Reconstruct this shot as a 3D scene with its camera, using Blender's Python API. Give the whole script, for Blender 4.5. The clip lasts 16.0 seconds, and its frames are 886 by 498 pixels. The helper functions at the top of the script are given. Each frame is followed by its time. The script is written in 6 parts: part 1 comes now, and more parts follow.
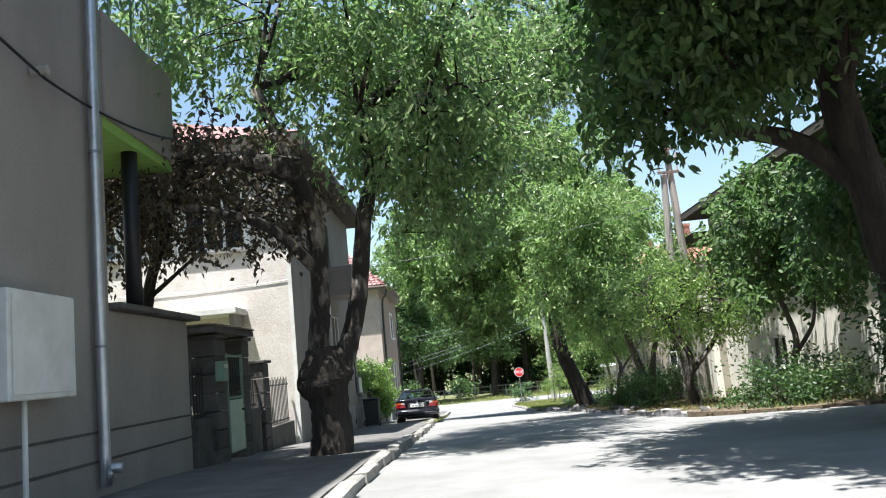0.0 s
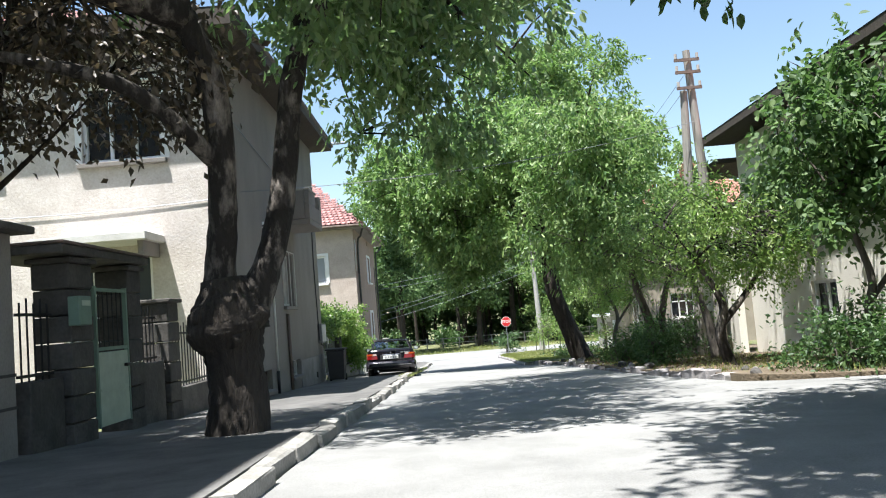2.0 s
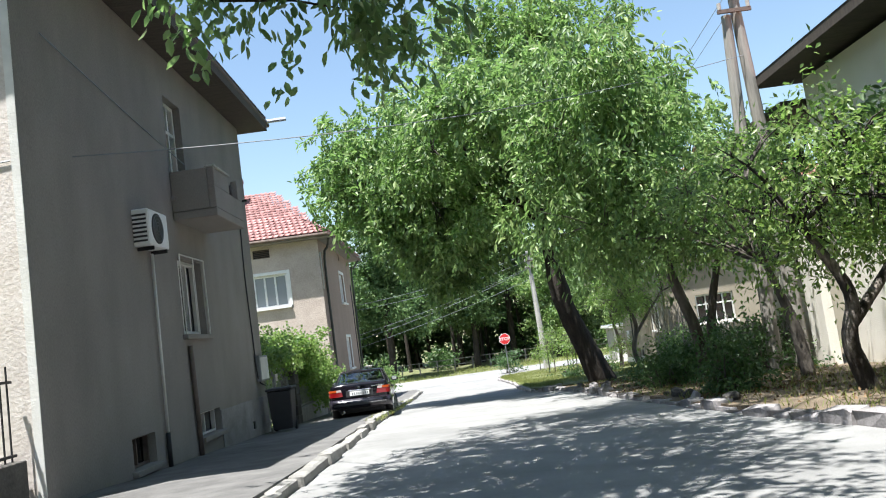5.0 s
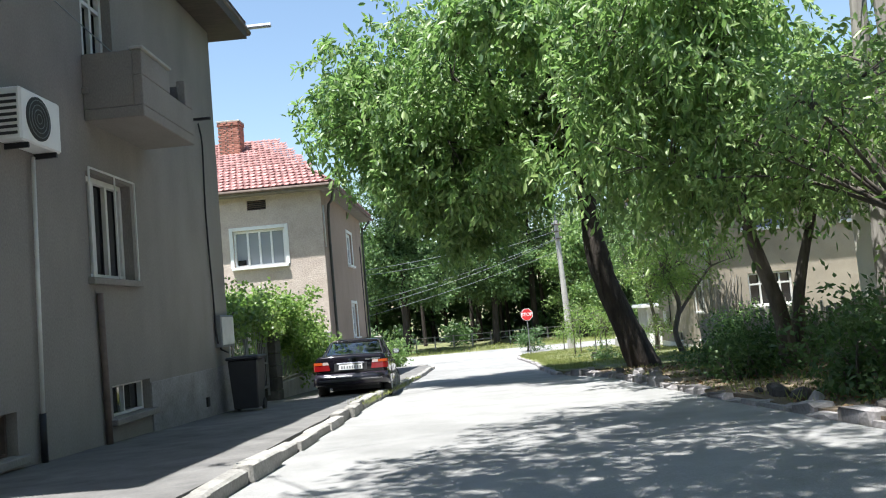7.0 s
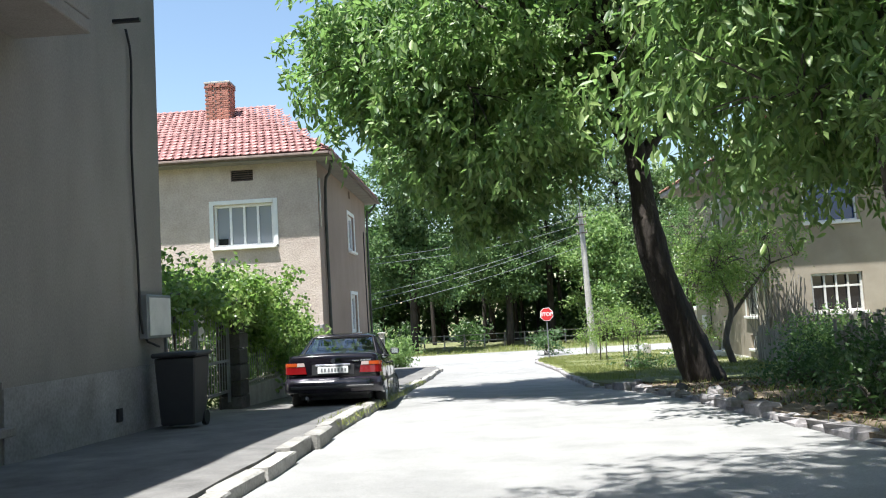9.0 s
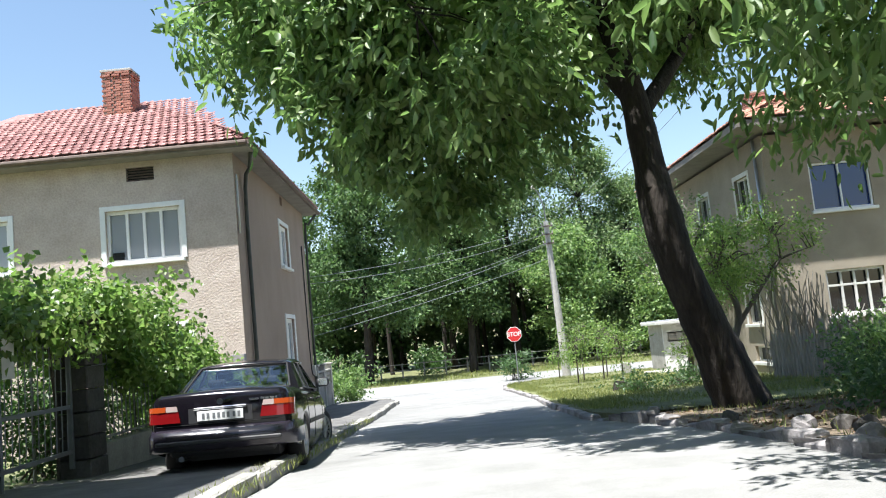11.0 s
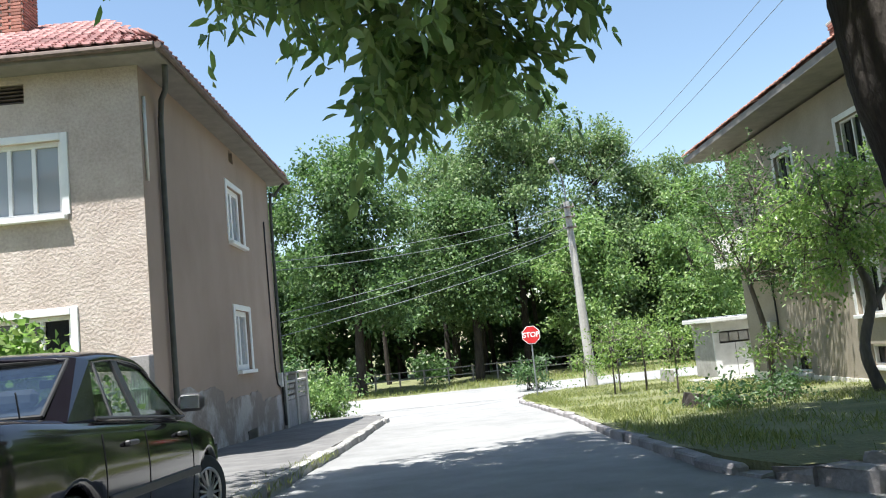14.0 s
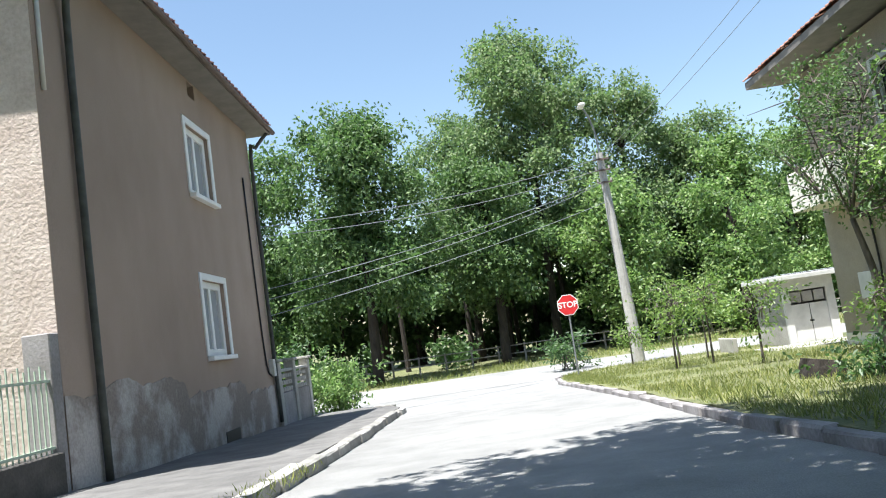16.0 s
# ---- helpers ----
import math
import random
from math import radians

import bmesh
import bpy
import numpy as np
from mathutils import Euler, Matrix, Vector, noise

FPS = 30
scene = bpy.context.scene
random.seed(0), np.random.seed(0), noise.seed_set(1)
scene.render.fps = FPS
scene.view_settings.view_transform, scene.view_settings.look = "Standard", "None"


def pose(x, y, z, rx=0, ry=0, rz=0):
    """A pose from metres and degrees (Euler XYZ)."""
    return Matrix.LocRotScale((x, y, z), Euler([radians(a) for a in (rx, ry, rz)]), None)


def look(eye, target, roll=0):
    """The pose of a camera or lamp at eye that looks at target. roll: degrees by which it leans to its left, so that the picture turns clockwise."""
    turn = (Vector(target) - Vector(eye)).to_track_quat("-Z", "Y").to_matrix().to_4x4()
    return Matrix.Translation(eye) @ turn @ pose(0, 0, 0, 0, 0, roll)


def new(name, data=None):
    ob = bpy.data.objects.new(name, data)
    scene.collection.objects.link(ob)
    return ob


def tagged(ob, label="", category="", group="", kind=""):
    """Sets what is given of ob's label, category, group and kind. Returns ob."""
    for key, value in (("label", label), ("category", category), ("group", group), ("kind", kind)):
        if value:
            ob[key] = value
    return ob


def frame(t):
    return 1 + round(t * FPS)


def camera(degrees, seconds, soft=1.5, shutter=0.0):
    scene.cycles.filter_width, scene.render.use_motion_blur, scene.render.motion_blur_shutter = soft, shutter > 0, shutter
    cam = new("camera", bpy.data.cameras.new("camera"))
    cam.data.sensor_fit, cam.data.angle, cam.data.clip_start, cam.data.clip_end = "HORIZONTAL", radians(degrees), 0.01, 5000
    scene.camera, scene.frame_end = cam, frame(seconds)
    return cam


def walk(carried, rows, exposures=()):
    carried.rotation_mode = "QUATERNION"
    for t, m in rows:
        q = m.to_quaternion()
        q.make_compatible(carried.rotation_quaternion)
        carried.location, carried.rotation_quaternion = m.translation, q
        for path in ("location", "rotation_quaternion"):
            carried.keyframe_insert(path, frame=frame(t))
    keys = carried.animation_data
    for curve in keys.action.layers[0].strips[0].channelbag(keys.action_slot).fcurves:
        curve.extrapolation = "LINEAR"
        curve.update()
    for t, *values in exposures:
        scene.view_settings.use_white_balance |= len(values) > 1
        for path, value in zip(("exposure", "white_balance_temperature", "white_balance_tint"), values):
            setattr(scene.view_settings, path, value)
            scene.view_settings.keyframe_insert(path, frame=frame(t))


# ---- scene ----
cam = camera(57.8, 16.0, soft=1.1)
EXPO, SKY, SUN = 1.40, 0.080, 5.0
PATH = [
    (0, (-1.147, 0.611, 1.657), (-1.175, 2.591, 1.943), -5.5),
    (0.5, (-1.084, 1.586, 1.668), (-1.115, 3.568, 1.936), -3.5),
    (1, (-1.098, 2.749, 1.653), (-1.07, 4.734, 1.903), -5.9),
    (1.5, (-1.057, 3.696, 1.573), (-1.075, 5.686, 1.767), -2.8),
    (2, (-0.976, 4.698, 1.546), (-0.985, 6.692, 1.706), -4.7),
    (2.5, (-0.853, 5.734, 1.589), (-0.871, 7.726, 1.763), -3.5),
    (3, (-0.772, 6.801, 1.495), (-0.744, 8.792, 1.681), -5.5),
    (3.2, (-0.622, 7.307, 1.473), (-0.627, 9.297, 1.675), -6.2),
    (5.3, (-0.569, 11.143, 1.459), (-0.555, 13.132, 1.671), -7.9),
    (5.5, (-0.522, 11.463, 1.431), (-0.508, 13.451, 1.655), -6.9),
    (6, (-0.528, 12.541, 1.371), (-0.575, 14.531, 1.564), -3.4),
    (6.5, (-0.43, 13.522, 1.284), (-0.442, 15.514, 1.462), -7.2),
    (7, (-0.445, 14.636, 1.24), (-0.499, 16.629, 1.395), -5.2),
    (7.5, (-0.499, 15.661, 1.168), (-0.57, 17.653, 1.337), -7.5),
    (8, (-0.487, 16.615, 1.141), (-0.581, 18.609, 1.262), -3.7),
    (8.2, (-0.547, 17.021, 1.185), (-0.635, 19.015, 1.307), -3.1),
    (10.3, (-0.625, 21.579, 0.919), (-0.663, 23.567, 1.132), -5.6),
    (10.5, (-0.617, 22.035, 0.933), (-0.619, 24.023, 1.145), -6.8),
    (11, (-0.588, 23.064, 0.841), (-0.564, 25.052, 1.059), -5.6),
    (11.5, (-0.596, 24.201, 0.862), (-0.558, 26.191, 1.058), -5.9),
    (12, (-0.6, 25.2, 0.768), (-0.575, 27.188, 0.984), -6.3),
    (12.5, (-0.652, 26.301, 0.763), (-0.634, 28.292, 0.949), -6.5),
    (13, (-0.517, 27.313, 0.715), (-0.471, 29.303, 0.912), -6.0),
    (13.5, (-0.573, 28.347, 0.591), (-0.547, 30.335, 0.804), -5.2),
    (14, (-0.545, 29.351, 0.567), (-0.526, 31.337, 0.808), -5.8),
    (14.5, (-0.597, 30.378, 0.498), (-0.621, 32.365, 0.724), -4.4),
    (15, (-0.59, 31.424, 0.424), (-0.587, 33.413, 0.639), -8.2),
    (15.5, (-0.677, 32.471, 0.346), (-0.767, 34.457, 0.564), -5.5),
    (15.6, (-0.692, 32.689, 0.338), (-0.767, 34.675, 0.566), -5.3),
    (16, (-0.681, 33.499, 0.234), (-0.706, 35.487, 0.451), -8.2),
]
walk(cam, [(t, look(eye, target, roll)) for t, eye, target, roll in PATH], exposures=[(0.0, EXPO, 6320, 8), (16.0, EXPO, 6320, 8)])

# ---- world and sun ----
SUN_DIR = Vector((0.20, 0.255, -1.0)).normalized()
world = bpy.data.worlds.new("sky")
scene.world = world
world.use_nodes = True
wn = world.node_tree.nodes
sky = wn.new("ShaderNodeTexSky")
sky.sky_type = "NISHITA"
sky.sun_disc = False
sky.sun_elevation = math.asin(-SUN_DIR.z)
sky.sun_rotation = math.atan2(-SUN_DIR.x, -SUN_DIR.y)
sky.dust_density = 0.8
sky.air_density = 1.25
sky.ozone_density = 0.8
wn["Background"].inputs["Strength"].default_value = SKY
world.node_tree.links.new(sky.outputs["Color"], wn["Background"].inputs["Color"])
sun_data = bpy.data.lights.new("sun", "SUN")
sun_data.energy, sun_data.angle, sun_data.color = SUN, radians(0.55), (1.0, 0.97, 0.93)
sun = new("sun", sun_data)
sun.rotation_mode = "QUATERNION"
sun.rotation_quaternion = SUN_DIR.to_track_quat("-Z", "Y")
sun.location = (-10, -10, 40)


# ---- materials ----
def material(name, colours, scale=4.0, rough=0.85, bump=0.3, bump_scale=40.0, metal=0.0, spread=(0.3, 0.7), vary=0.0,
             speck=0.0, sheen=0.5, bump_dist=0.01, stretch=(1, 1, 1), mottled=0.0, island=False):
    """A surface of two colours mixed by noise, with fine grain, relief and piece-to-piece change."""
    m = bpy.data.materials.new(name)
    m.use_nodes = True
    n, l = m.node_tree.nodes, m.node_tree.links
    b = n["Principled BSDF"]
    tc = n.new("ShaderNodeTexCoord")
    mp = n.new("ShaderNodeMapping")
    mp.inputs["Scale"].default_value = stretch
    l.new(tc.outputs["Object"], mp.inputs["Vector"])
    t1 = n.new("ShaderNodeTexNoise")
    t1.inputs["Scale"].default_value, t1.inputs["Detail"].default_value, t1.inputs["Roughness"].default_value = scale, 8, 0.62
    l.new(mp.outputs["Vector"], t1.inputs["Vector"])
    ramp = n.new("ShaderNodeValToRGB")
    el = ramp.color_ramp.elements
    el[0].position, el[1].position = spread
    el[0].color, el[1].color = (*colours[0], 1), (*colours[1], 1)
    l.new(t1.outputs["Fac"], ramp.inputs["Fac"])
    col = ramp.outputs["Color"]
    t2 = n.new("ShaderNodeTexNoise")
    t2.inputs["Scale"].default_value, t2.inputs["Detail"].default_value = bump_scale, 5
    l.new(mp.outputs["Vector"], t2.inputs["Vector"])
    if speck:
        mix = n.new("ShaderNodeMix")
        mix.data_type, mix.blend_type = "RGBA", "OVERLAY"
        mix.inputs[0].default_value = speck
        l.new(col, mix.inputs[6])
        l.new(t2.outputs["Fac"], mix.inputs[7])
        col = mix.outputs[2]
    if mottled:
        t3 = n.new("ShaderNodeTexNoise")
        t3.inputs["Scale"].default_value, t3.inputs["Detail"].default_value = scale * 0.17, 6
        l.new(tc.outputs["Object"], t3.inputs["Vector"])
        mr = n.new("ShaderNodeMapRange")
        mr.inputs[1].default_value, mr.inputs[2].default_value = 0.3, 0.7
        mr.inputs[3].default_value, mr.inputs[4].default_value = 1 - mottled, 1 + mottled * 0.6
        l.new(t3.outputs["Fac"], mr.inputs[0])
        hs = n.new("ShaderNodeHueSaturation")
        l.new(mr.outputs[0], hs.inputs["Value"])
        l.new(col, hs.inputs["Color"])
        col = hs.outputs["Color"]
    if vary:
        if island:
            src = n.new("ShaderNodeNewGeometry").outputs["Random Per Island"]
        else:
            src = n.new("ShaderNodeObjectInfo").outputs["Random"]
        mr = n.new("ShaderNodeMapRange")
        mr.inputs[3].default_value, mr.inputs[4].default_value = 1 - vary, 1 + vary
        l.new(src, mr.inputs[0])
        hs = n.new("ShaderNodeHueSaturation")
        l.new(mr.outputs[0], hs.inputs["Value"])
        l.new(col, hs.inputs["Color"])
        col = hs.outputs["Color"]
    l.new(col, b.inputs["Base Color"])
    b.inputs["Roughness"].default_value, b.inputs["Metallic"].default_value = rough, metal
    b.inputs["Specular IOR Level"].default_value = sheen
    if bump:
        bp = n.new("ShaderNodeBump")
        bp.inputs["Strength"].default_value, bp.inputs["Distance"].default_value = bump, bump_dist
        l.new(t2.outputs["Fac"], bp.inputs["Height"])
        l.new(bp.outputs["Normal"], b.inputs["Normal"])
    return m


def leaf_material(name, dark, light, glow, gloss=0.35, through_leaf=0.45):
    """A leaf: reflecting and letting light through, each leaf a little different."""
    m = bpy.data.materials.new(name)
    m.use_nodes = True
    n, l = m.node_tree.nodes, m.node_tree.links
    b = n["Principled BSDF"]
    rnd = n.new("ShaderNodeNewGeometry").outputs["Random Per Island"]
    ramp = n.new("ShaderNodeValToRGB")
    el = ramp.color_ramp.elements
    el[0].color, el[1].color = (*dark, 1), (*light, 1)
    e = ramp.color_ramp.elements.new(0.97)
    e.color = (light[0] * 1.4, light[1] * 1.2, light[2], 1)
    el[1].position = 0.85
    l.new(rnd, ramp.inputs["Fac"])
    l.new(ramp.outputs["Color"], b.inputs["Base Color"])
    b.inputs["Roughness"].default_value = gloss
    b.inputs["Specular IOR Level"].default_value = 0.5
    tr = n.new("ShaderNodeBsdfTranslucent")
    tint = n.new("ShaderNodeMix")
    tint.data_type, tint.blend_type = "RGBA", "MIX"
    tint.inputs[0].default_value = 0.7
    l.new(ramp.outputs["Color"], tint.inputs[6])
    tint.inputs[7].default_value = (*glow, 1)
    l.new(tint.outputs[2], tr.inputs["Color"])
    mix = n.new("ShaderNodeMixShader")
    mix.inputs[0].default_value = through_leaf
    l.new(b.outputs[0], mix.inputs[1])
    l.new(tr.outputs[0], mix.inputs[2])
    l.new(mix.outputs[0], n["Material Output"].inputs["Surface"])
    return m


def plain(name, colour, rough=0.5, metal=0.0, vary=0.12):
    """A painted or metal surface with slight unevenness."""
    a = tuple(c * (1 - vary) for c in colour)
    b = tuple(min(1, c * (1 + vary)) for c in colour)
    return material(name, (a, b), 6, rough, 0.08, 60, metal)


def glass(name, colour=(0.02, 0.025, 0.03), rough=0.04):
    m = bpy.data.materials.new(name)
    m.use_nodes = True
    b = m.node_tree.nodes["Principled BSDF"]
    b.inputs["Base Color"].default_value = (*colour, 1)
    b.inputs["Roughness"].default_value = rough
    b.inputs["IOR"].default_value = 1.5
    b.inputs["Coat Weight"].default_value = 0.5
    return m


ASPHALT = material("worn_asphalt", ((0.20, 0.198, 0.192), (0.29, 0.286, 0.278)), 1.4, 0.9, 0.5, 90, speck=0.5, mottled=0.16)
PAVING = material("old_pavement", ((0.092, 0.088, 0.085), (0.18, 0.174, 0.166)), 2.2, 0.92, 0.5, 60, speck=0.4, mottled=0.2)
KERB = material("kerb_stone", ((0.20, 0.19, 0.172), (0.37, 0.355, 0.33)), 3.5, 0.92, 0.8, 40, vary=0.2, mottled=0.15, speck=0.4)
EARTH = material("dry_earth", ((0.09, 0.068, 0.045), (0.22, 0.17, 0.115)), 1.1, 0.97, 0.8, 24, speck=0.5, bump_dist=0.03, mottled=0.2)
TURF = material("turf", ((0.08, 0.10, 0.035), (0.21, 0.205, 0.10)), 0.9, 0.97, 0.8, 20, speck=0.4, bump_dist=0.03, mottled=0.2)
RENDER_GREY = material("grey_render", ((0.215, 0.195, 0.18), (0.275, 0.25, 0.23)), 1.2, 0.95, 0.55, 70, speck=0.3, mottled=0.2, stretch=(1, 1, 0.45))
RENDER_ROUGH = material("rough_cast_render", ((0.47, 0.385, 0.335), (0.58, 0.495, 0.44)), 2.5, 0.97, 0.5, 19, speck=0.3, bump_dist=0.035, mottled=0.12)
RENDER_PALE = material("pale_grey_render", ((0.53, 0.475, 0.435), (0.65, 0.60, 0.56)), 2.2, 0.97, 0.4, 26, speck=0.3, bump_dist=0.02, mottled=0.1)
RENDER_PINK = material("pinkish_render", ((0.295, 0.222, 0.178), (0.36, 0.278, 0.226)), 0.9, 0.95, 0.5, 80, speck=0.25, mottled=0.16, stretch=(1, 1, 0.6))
RENDER_CREAM = material("cream_render", ((0.72, 0.68, 0.60), (0.80, 0.76, 0.69)), 1.1, 0.95, 0.5, 50, speck=0.3, mottled=0.1)
RENDER_TAN = material("tan_render", ((0.27, 0.23, 0.18), (0.36, 0.31, 0.245)), 1.1, 0.95, 0.55, 50, speck=0.3, mottled=0.14)
CEMENT_PATCH = material("patched_cement", ((0.24, 0.20, 0.175), (0.43, 0.395, 0.375)), 0.9, 0.95, 0.6, 30, speck=0.4, mottled=0.2, spread=(0.47, 0.60))
PLINTH = material("patched_plinth", ((0.20, 0.185, 0.18), (0.33, 0.31, 0.31)), 1.6, 0.95, 0.6, 30, speck=0.4, mottled=0.25)
CONCRETE = material("concrete", ((0.30, 0.285, 0.26), (0.44, 0.42, 0.385)), 3, 0.93, 0.5, 45, speck=0.4, mottled=0.15, vary=0.08)
DARK_STONE = material("dark_stone", ((0.05, 0.047, 0.043), (0.11, 0.10, 0.092)), 3, 0.95, 0.8, 25, speck=0.4, mottled=0.2, vary=0.2)
TILE = material("clay_tile", ((0.25, 0.115, 0.105), (0.37, 0.205, 0.19)), 6, 0.9, 0.4, 60, vary=0.28, speck=0.35)
TILE_MASS = material("clay_tile_mass", ((0.25, 0.115, 0.105), (0.37, 0.205, 0.19)), 6, 0.9, 0.4, 60, vary=0.28, speck=0.35, island=True)
TILE_ORANGE = material("orange_tile_mass", ((0.32, 0.145, 0.10), (0.43, 0.235, 0.17)), 6, 0.9, 0.4, 60, vary=0.22, speck=0.3, island=True)
BRICK = material("red_brick", ((0.26, 0.10, 0.075), (0.40, 0.19, 0.14)), 8, 0.93, 0.5, 60, vary=0.25, speck=0.3)
MORTAR = material("mortar", ((0.30, 0.25, 0.21), (0.40, 0.34, 0.29)), 8, 0.95, 0.4, 60)
WHITE = material("white_paint", ((0.74, 0.74, 0.74), (0.82, 0.82, 0.81)), 4, 0.5, 0.1, 50)
OFFWHITE = material("weathered_white", ((0.55, 0.54, 0.51), (0.72, 0.71, 0.68)), 3, 0.7, 0.25, 50, mottled=0.12)
SOFFIT = material("dark_soffit_boards", ((0.045, 0.036, 0.03), (0.085, 0.068, 0.055)), 3, 0.9, 0.5, 20, stretch=(1, 6, 1))
SOFFIT_GREY = material("grey_soffit", ((0.17, 0.155, 0.14), (0.24, 0.22, 0.20)), 3, 0.9, 0.3, 20)
ZINC = material("galvanised_sheet", ((0.40, 0.42, 0.45), (0.55, 0.57, 0.60)), 5, 0.42, 0.15, 30, metal=0.8)
RUST = material("rusty_sheet", ((0.10, 0.075, 0.065), (0.19, 0.14, 0.115)), 6, 0.75, 0.3, 40, metal=0.2)
BLACK_METAL = plain("black_metal", (0.025, 0.025, 0.028), 0.5, 0.4)
GREY_METAL = plain("grey_painted_metal", (0.22, 0.23, 0.24), 0.5, 0.4)
GREEN_PAINT = plain("faded_green_paint", (0.16, 0.24, 0.19), 0.6)
PALE_GREEN = plain("pale_green_paint", (0.42, 0.50, 0.40), 0.6)
LIME = plain("lime_green_paint", (0.24, 0.42, 0.10), 0.8)
RUBBER = plain("black_rubber", (0.018, 0.018, 0.019), 0.8)
PLASTIC = plain("dark_plastic", (0.03, 0.03, 0.033), 0.55)
CURTAIN = material("curtain_cloth", ((0.42, 0.44, 0.46), (0.55, 0.57, 0.60)), 2, 0.9, 0.2, 40, stretch=(14, 14, 0.4))
GLASS = glass("window_glass", (0.05, 0.06, 0.07))
BLUE_GLASS = glass("blue_lit_glass", (0.01, 0.03, 0.14))
DARK_GLASS = glass("dark_glass", (0.012, 0.014, 0.016))
CAR_PAINT = glass("black_car_paint", (0.007, 0.006, 0.009), 0.09)
CAR_PAINT.node_tree.nodes["Principled BSDF"].inputs["Coat Weight"].default_value = 0.0
CAR_PAINT.node_tree.nodes["Principled BSDF"].inputs["Specular IOR Level"].default_value = 0.42
CHROME = plain("chrome", (0.6, 0.6, 0.62), 0.18, 1.0)
RED_LENS = glass("red_lens", (0.20, 0.006, 0.008), 0.15)
AMBER_LENS = glass("amber_lens", (0.38, 0.06, 0.012), 0.15)
CLEAR_LENS = glass("clear_lens", (0.42, 0.33, 0.31), 0.15)
SIGN_RED = plain("sign_red", (0.62, 0.03, 0.035), 0.4)
SIGN_WHITE = plain("sign_white", (0.8, 0.8, 0.8), 0.4)
BARK = material("dark_bark", ((0.014, 0.011, 0.009), (0.050, 0.040, 0.032)), 5, 0.97, 1.0, 22, stretch=(1, 1, 0.25), bump_dist=0.04, speck=0.5)
BARK_PALE = material("peeling_pale_bark", ((0.022, 0.018, 0.015), (0.22, 0.19, 0.165)), 4.5, 0.95, 0.9, 26, stretch=(1, 1, 0.45), spread=(0.50, 0.66), bump_dist=0.03, speck=0.4)
BARK_GREY = material("grey_bark", ((0.06, 0.05, 0.042), (0.15, 0.13, 0.11)), 5, 0.97, 0.9, 24, stretch=(1, 1, 0.3), bump_dist=0.03, speck=0.4)
WOOD_POLE = material("weathered_wood", ((0.19, 0.175, 0.155), (0.34, 0.315, 0.285)), 3, 0.95, 0.6, 20, stretch=(4, 4, 0.4))
LEAF_CHERRY = leaf_material("leaf_deep_green", (0.050, 0.095, 0.048), (0.185, 0.27, 0.15), (0.30, 0.52, 0.15), 0.28, 0.42)
LEAF_WALNUT = leaf_material("leaf_fresh_green", (0.042, 0.098, 0.036), (0.185, 0.285, 0.115), (0.31, 0.54, 0.14), 0.48, 0.38)
LEAF_DARK = leaf_material("leaf_dark_green", (0.024, 0.058, 0.025), (0.064, 0.118, 0.050), (0.17, 0.36, 0.09), 0.48, 0.32)
LEAF_CHESTNUT = leaf_material("leaf_mid_green", (0.034, 0.078, 0.030), (0.092, 0.165, 0.062), (0.17, 0.34, 0.08), 0.62, 0.28)
LEAF_POPLAR = leaf_material("leaf_grey_green", (0.055, 0.105, 0.050), (0.150, 0.220, 0.110), (0.24, 0.42, 0.13), 0.60, 0.34)
LEAF_VINE = leaf_material("leaf_vine", (0.055, 0.110, 0.035), (0.185, 0.275, 0.095), (0.28, 0.50, 0.10), 0.38, 0.43)
# Cherry leaf colours darkened to paint the crown's shade into them.
LEAF_SHADED = leaf_material("leaf_shaded", (0.026, 0.022, 0.019), (0.062, 0.054, 0.040), (0.14, 0.11, 0.06), 0.45, 0.28)
GRASS = leaf_material("grass_blades", (0.09, 0.13, 0.035), (0.24, 0.28, 0.10), (0.34, 0.44, 0.12), 0.6, 0.35)
LITTER = leaf_material("dry_leaves", (0.07, 0.045, 0.025), (0.19, 0.14, 0.085), (0.2, 0.14, 0.08), 0.8, 0.2)


# ---- building helpers ----
GROUND_Y = (-60, 0, 11, 17, 22, 26, 30, 34, 45, 53, 58, 62, 75, 90, 140, 600)
GROUND_Z = (2.3, .72, .45, .2, -.03, -.2, -.38, -.6, -1.12, -1.43, -1.6, -1.66, -1.72, -1.55, -1.2, -1.2)


def g(y):
    """Height of the street, which falls away along y."""
    return float(np.interp(y, GROUND_Y, GROUND_Z))


def mesh_object(name, bm, mat, parent=None, smooth=False):
    me = bpy.data.meshes.new(name)
    bmesh.ops.recalc_face_normals(bm, faces=bm.faces)
    bm.to_mesh(me)
    bm.free()
    me.materials.append(mat)
    if smooth:
        me.polygons.foreach_set("use_smooth", [True] * len(me.polygons))
    ob = new(name, me)
    ob.parent = parent
    return ob


def thing(name, label, category, group="", kind="", at=(0, 0, 0)):
    e = new(name)
    e.empty_display_size = 0.2
    e.location = at
    return tagged(e, label, category, group, kind)


def part(name, bm, mat, parent, label="", smooth=False, kind=""):
    """One mesh under a thing or a part; coordinates are the world's."""
    ob = mesh_object(name, bm, mat, None, smooth)
    root, off = parent, Vector()
    while root:
        off += root.location
        root = root.parent
    ob.data.transform(Matrix.Translation(-off))
    ob.parent = parent
    return tagged(ob, label, kind=kind)


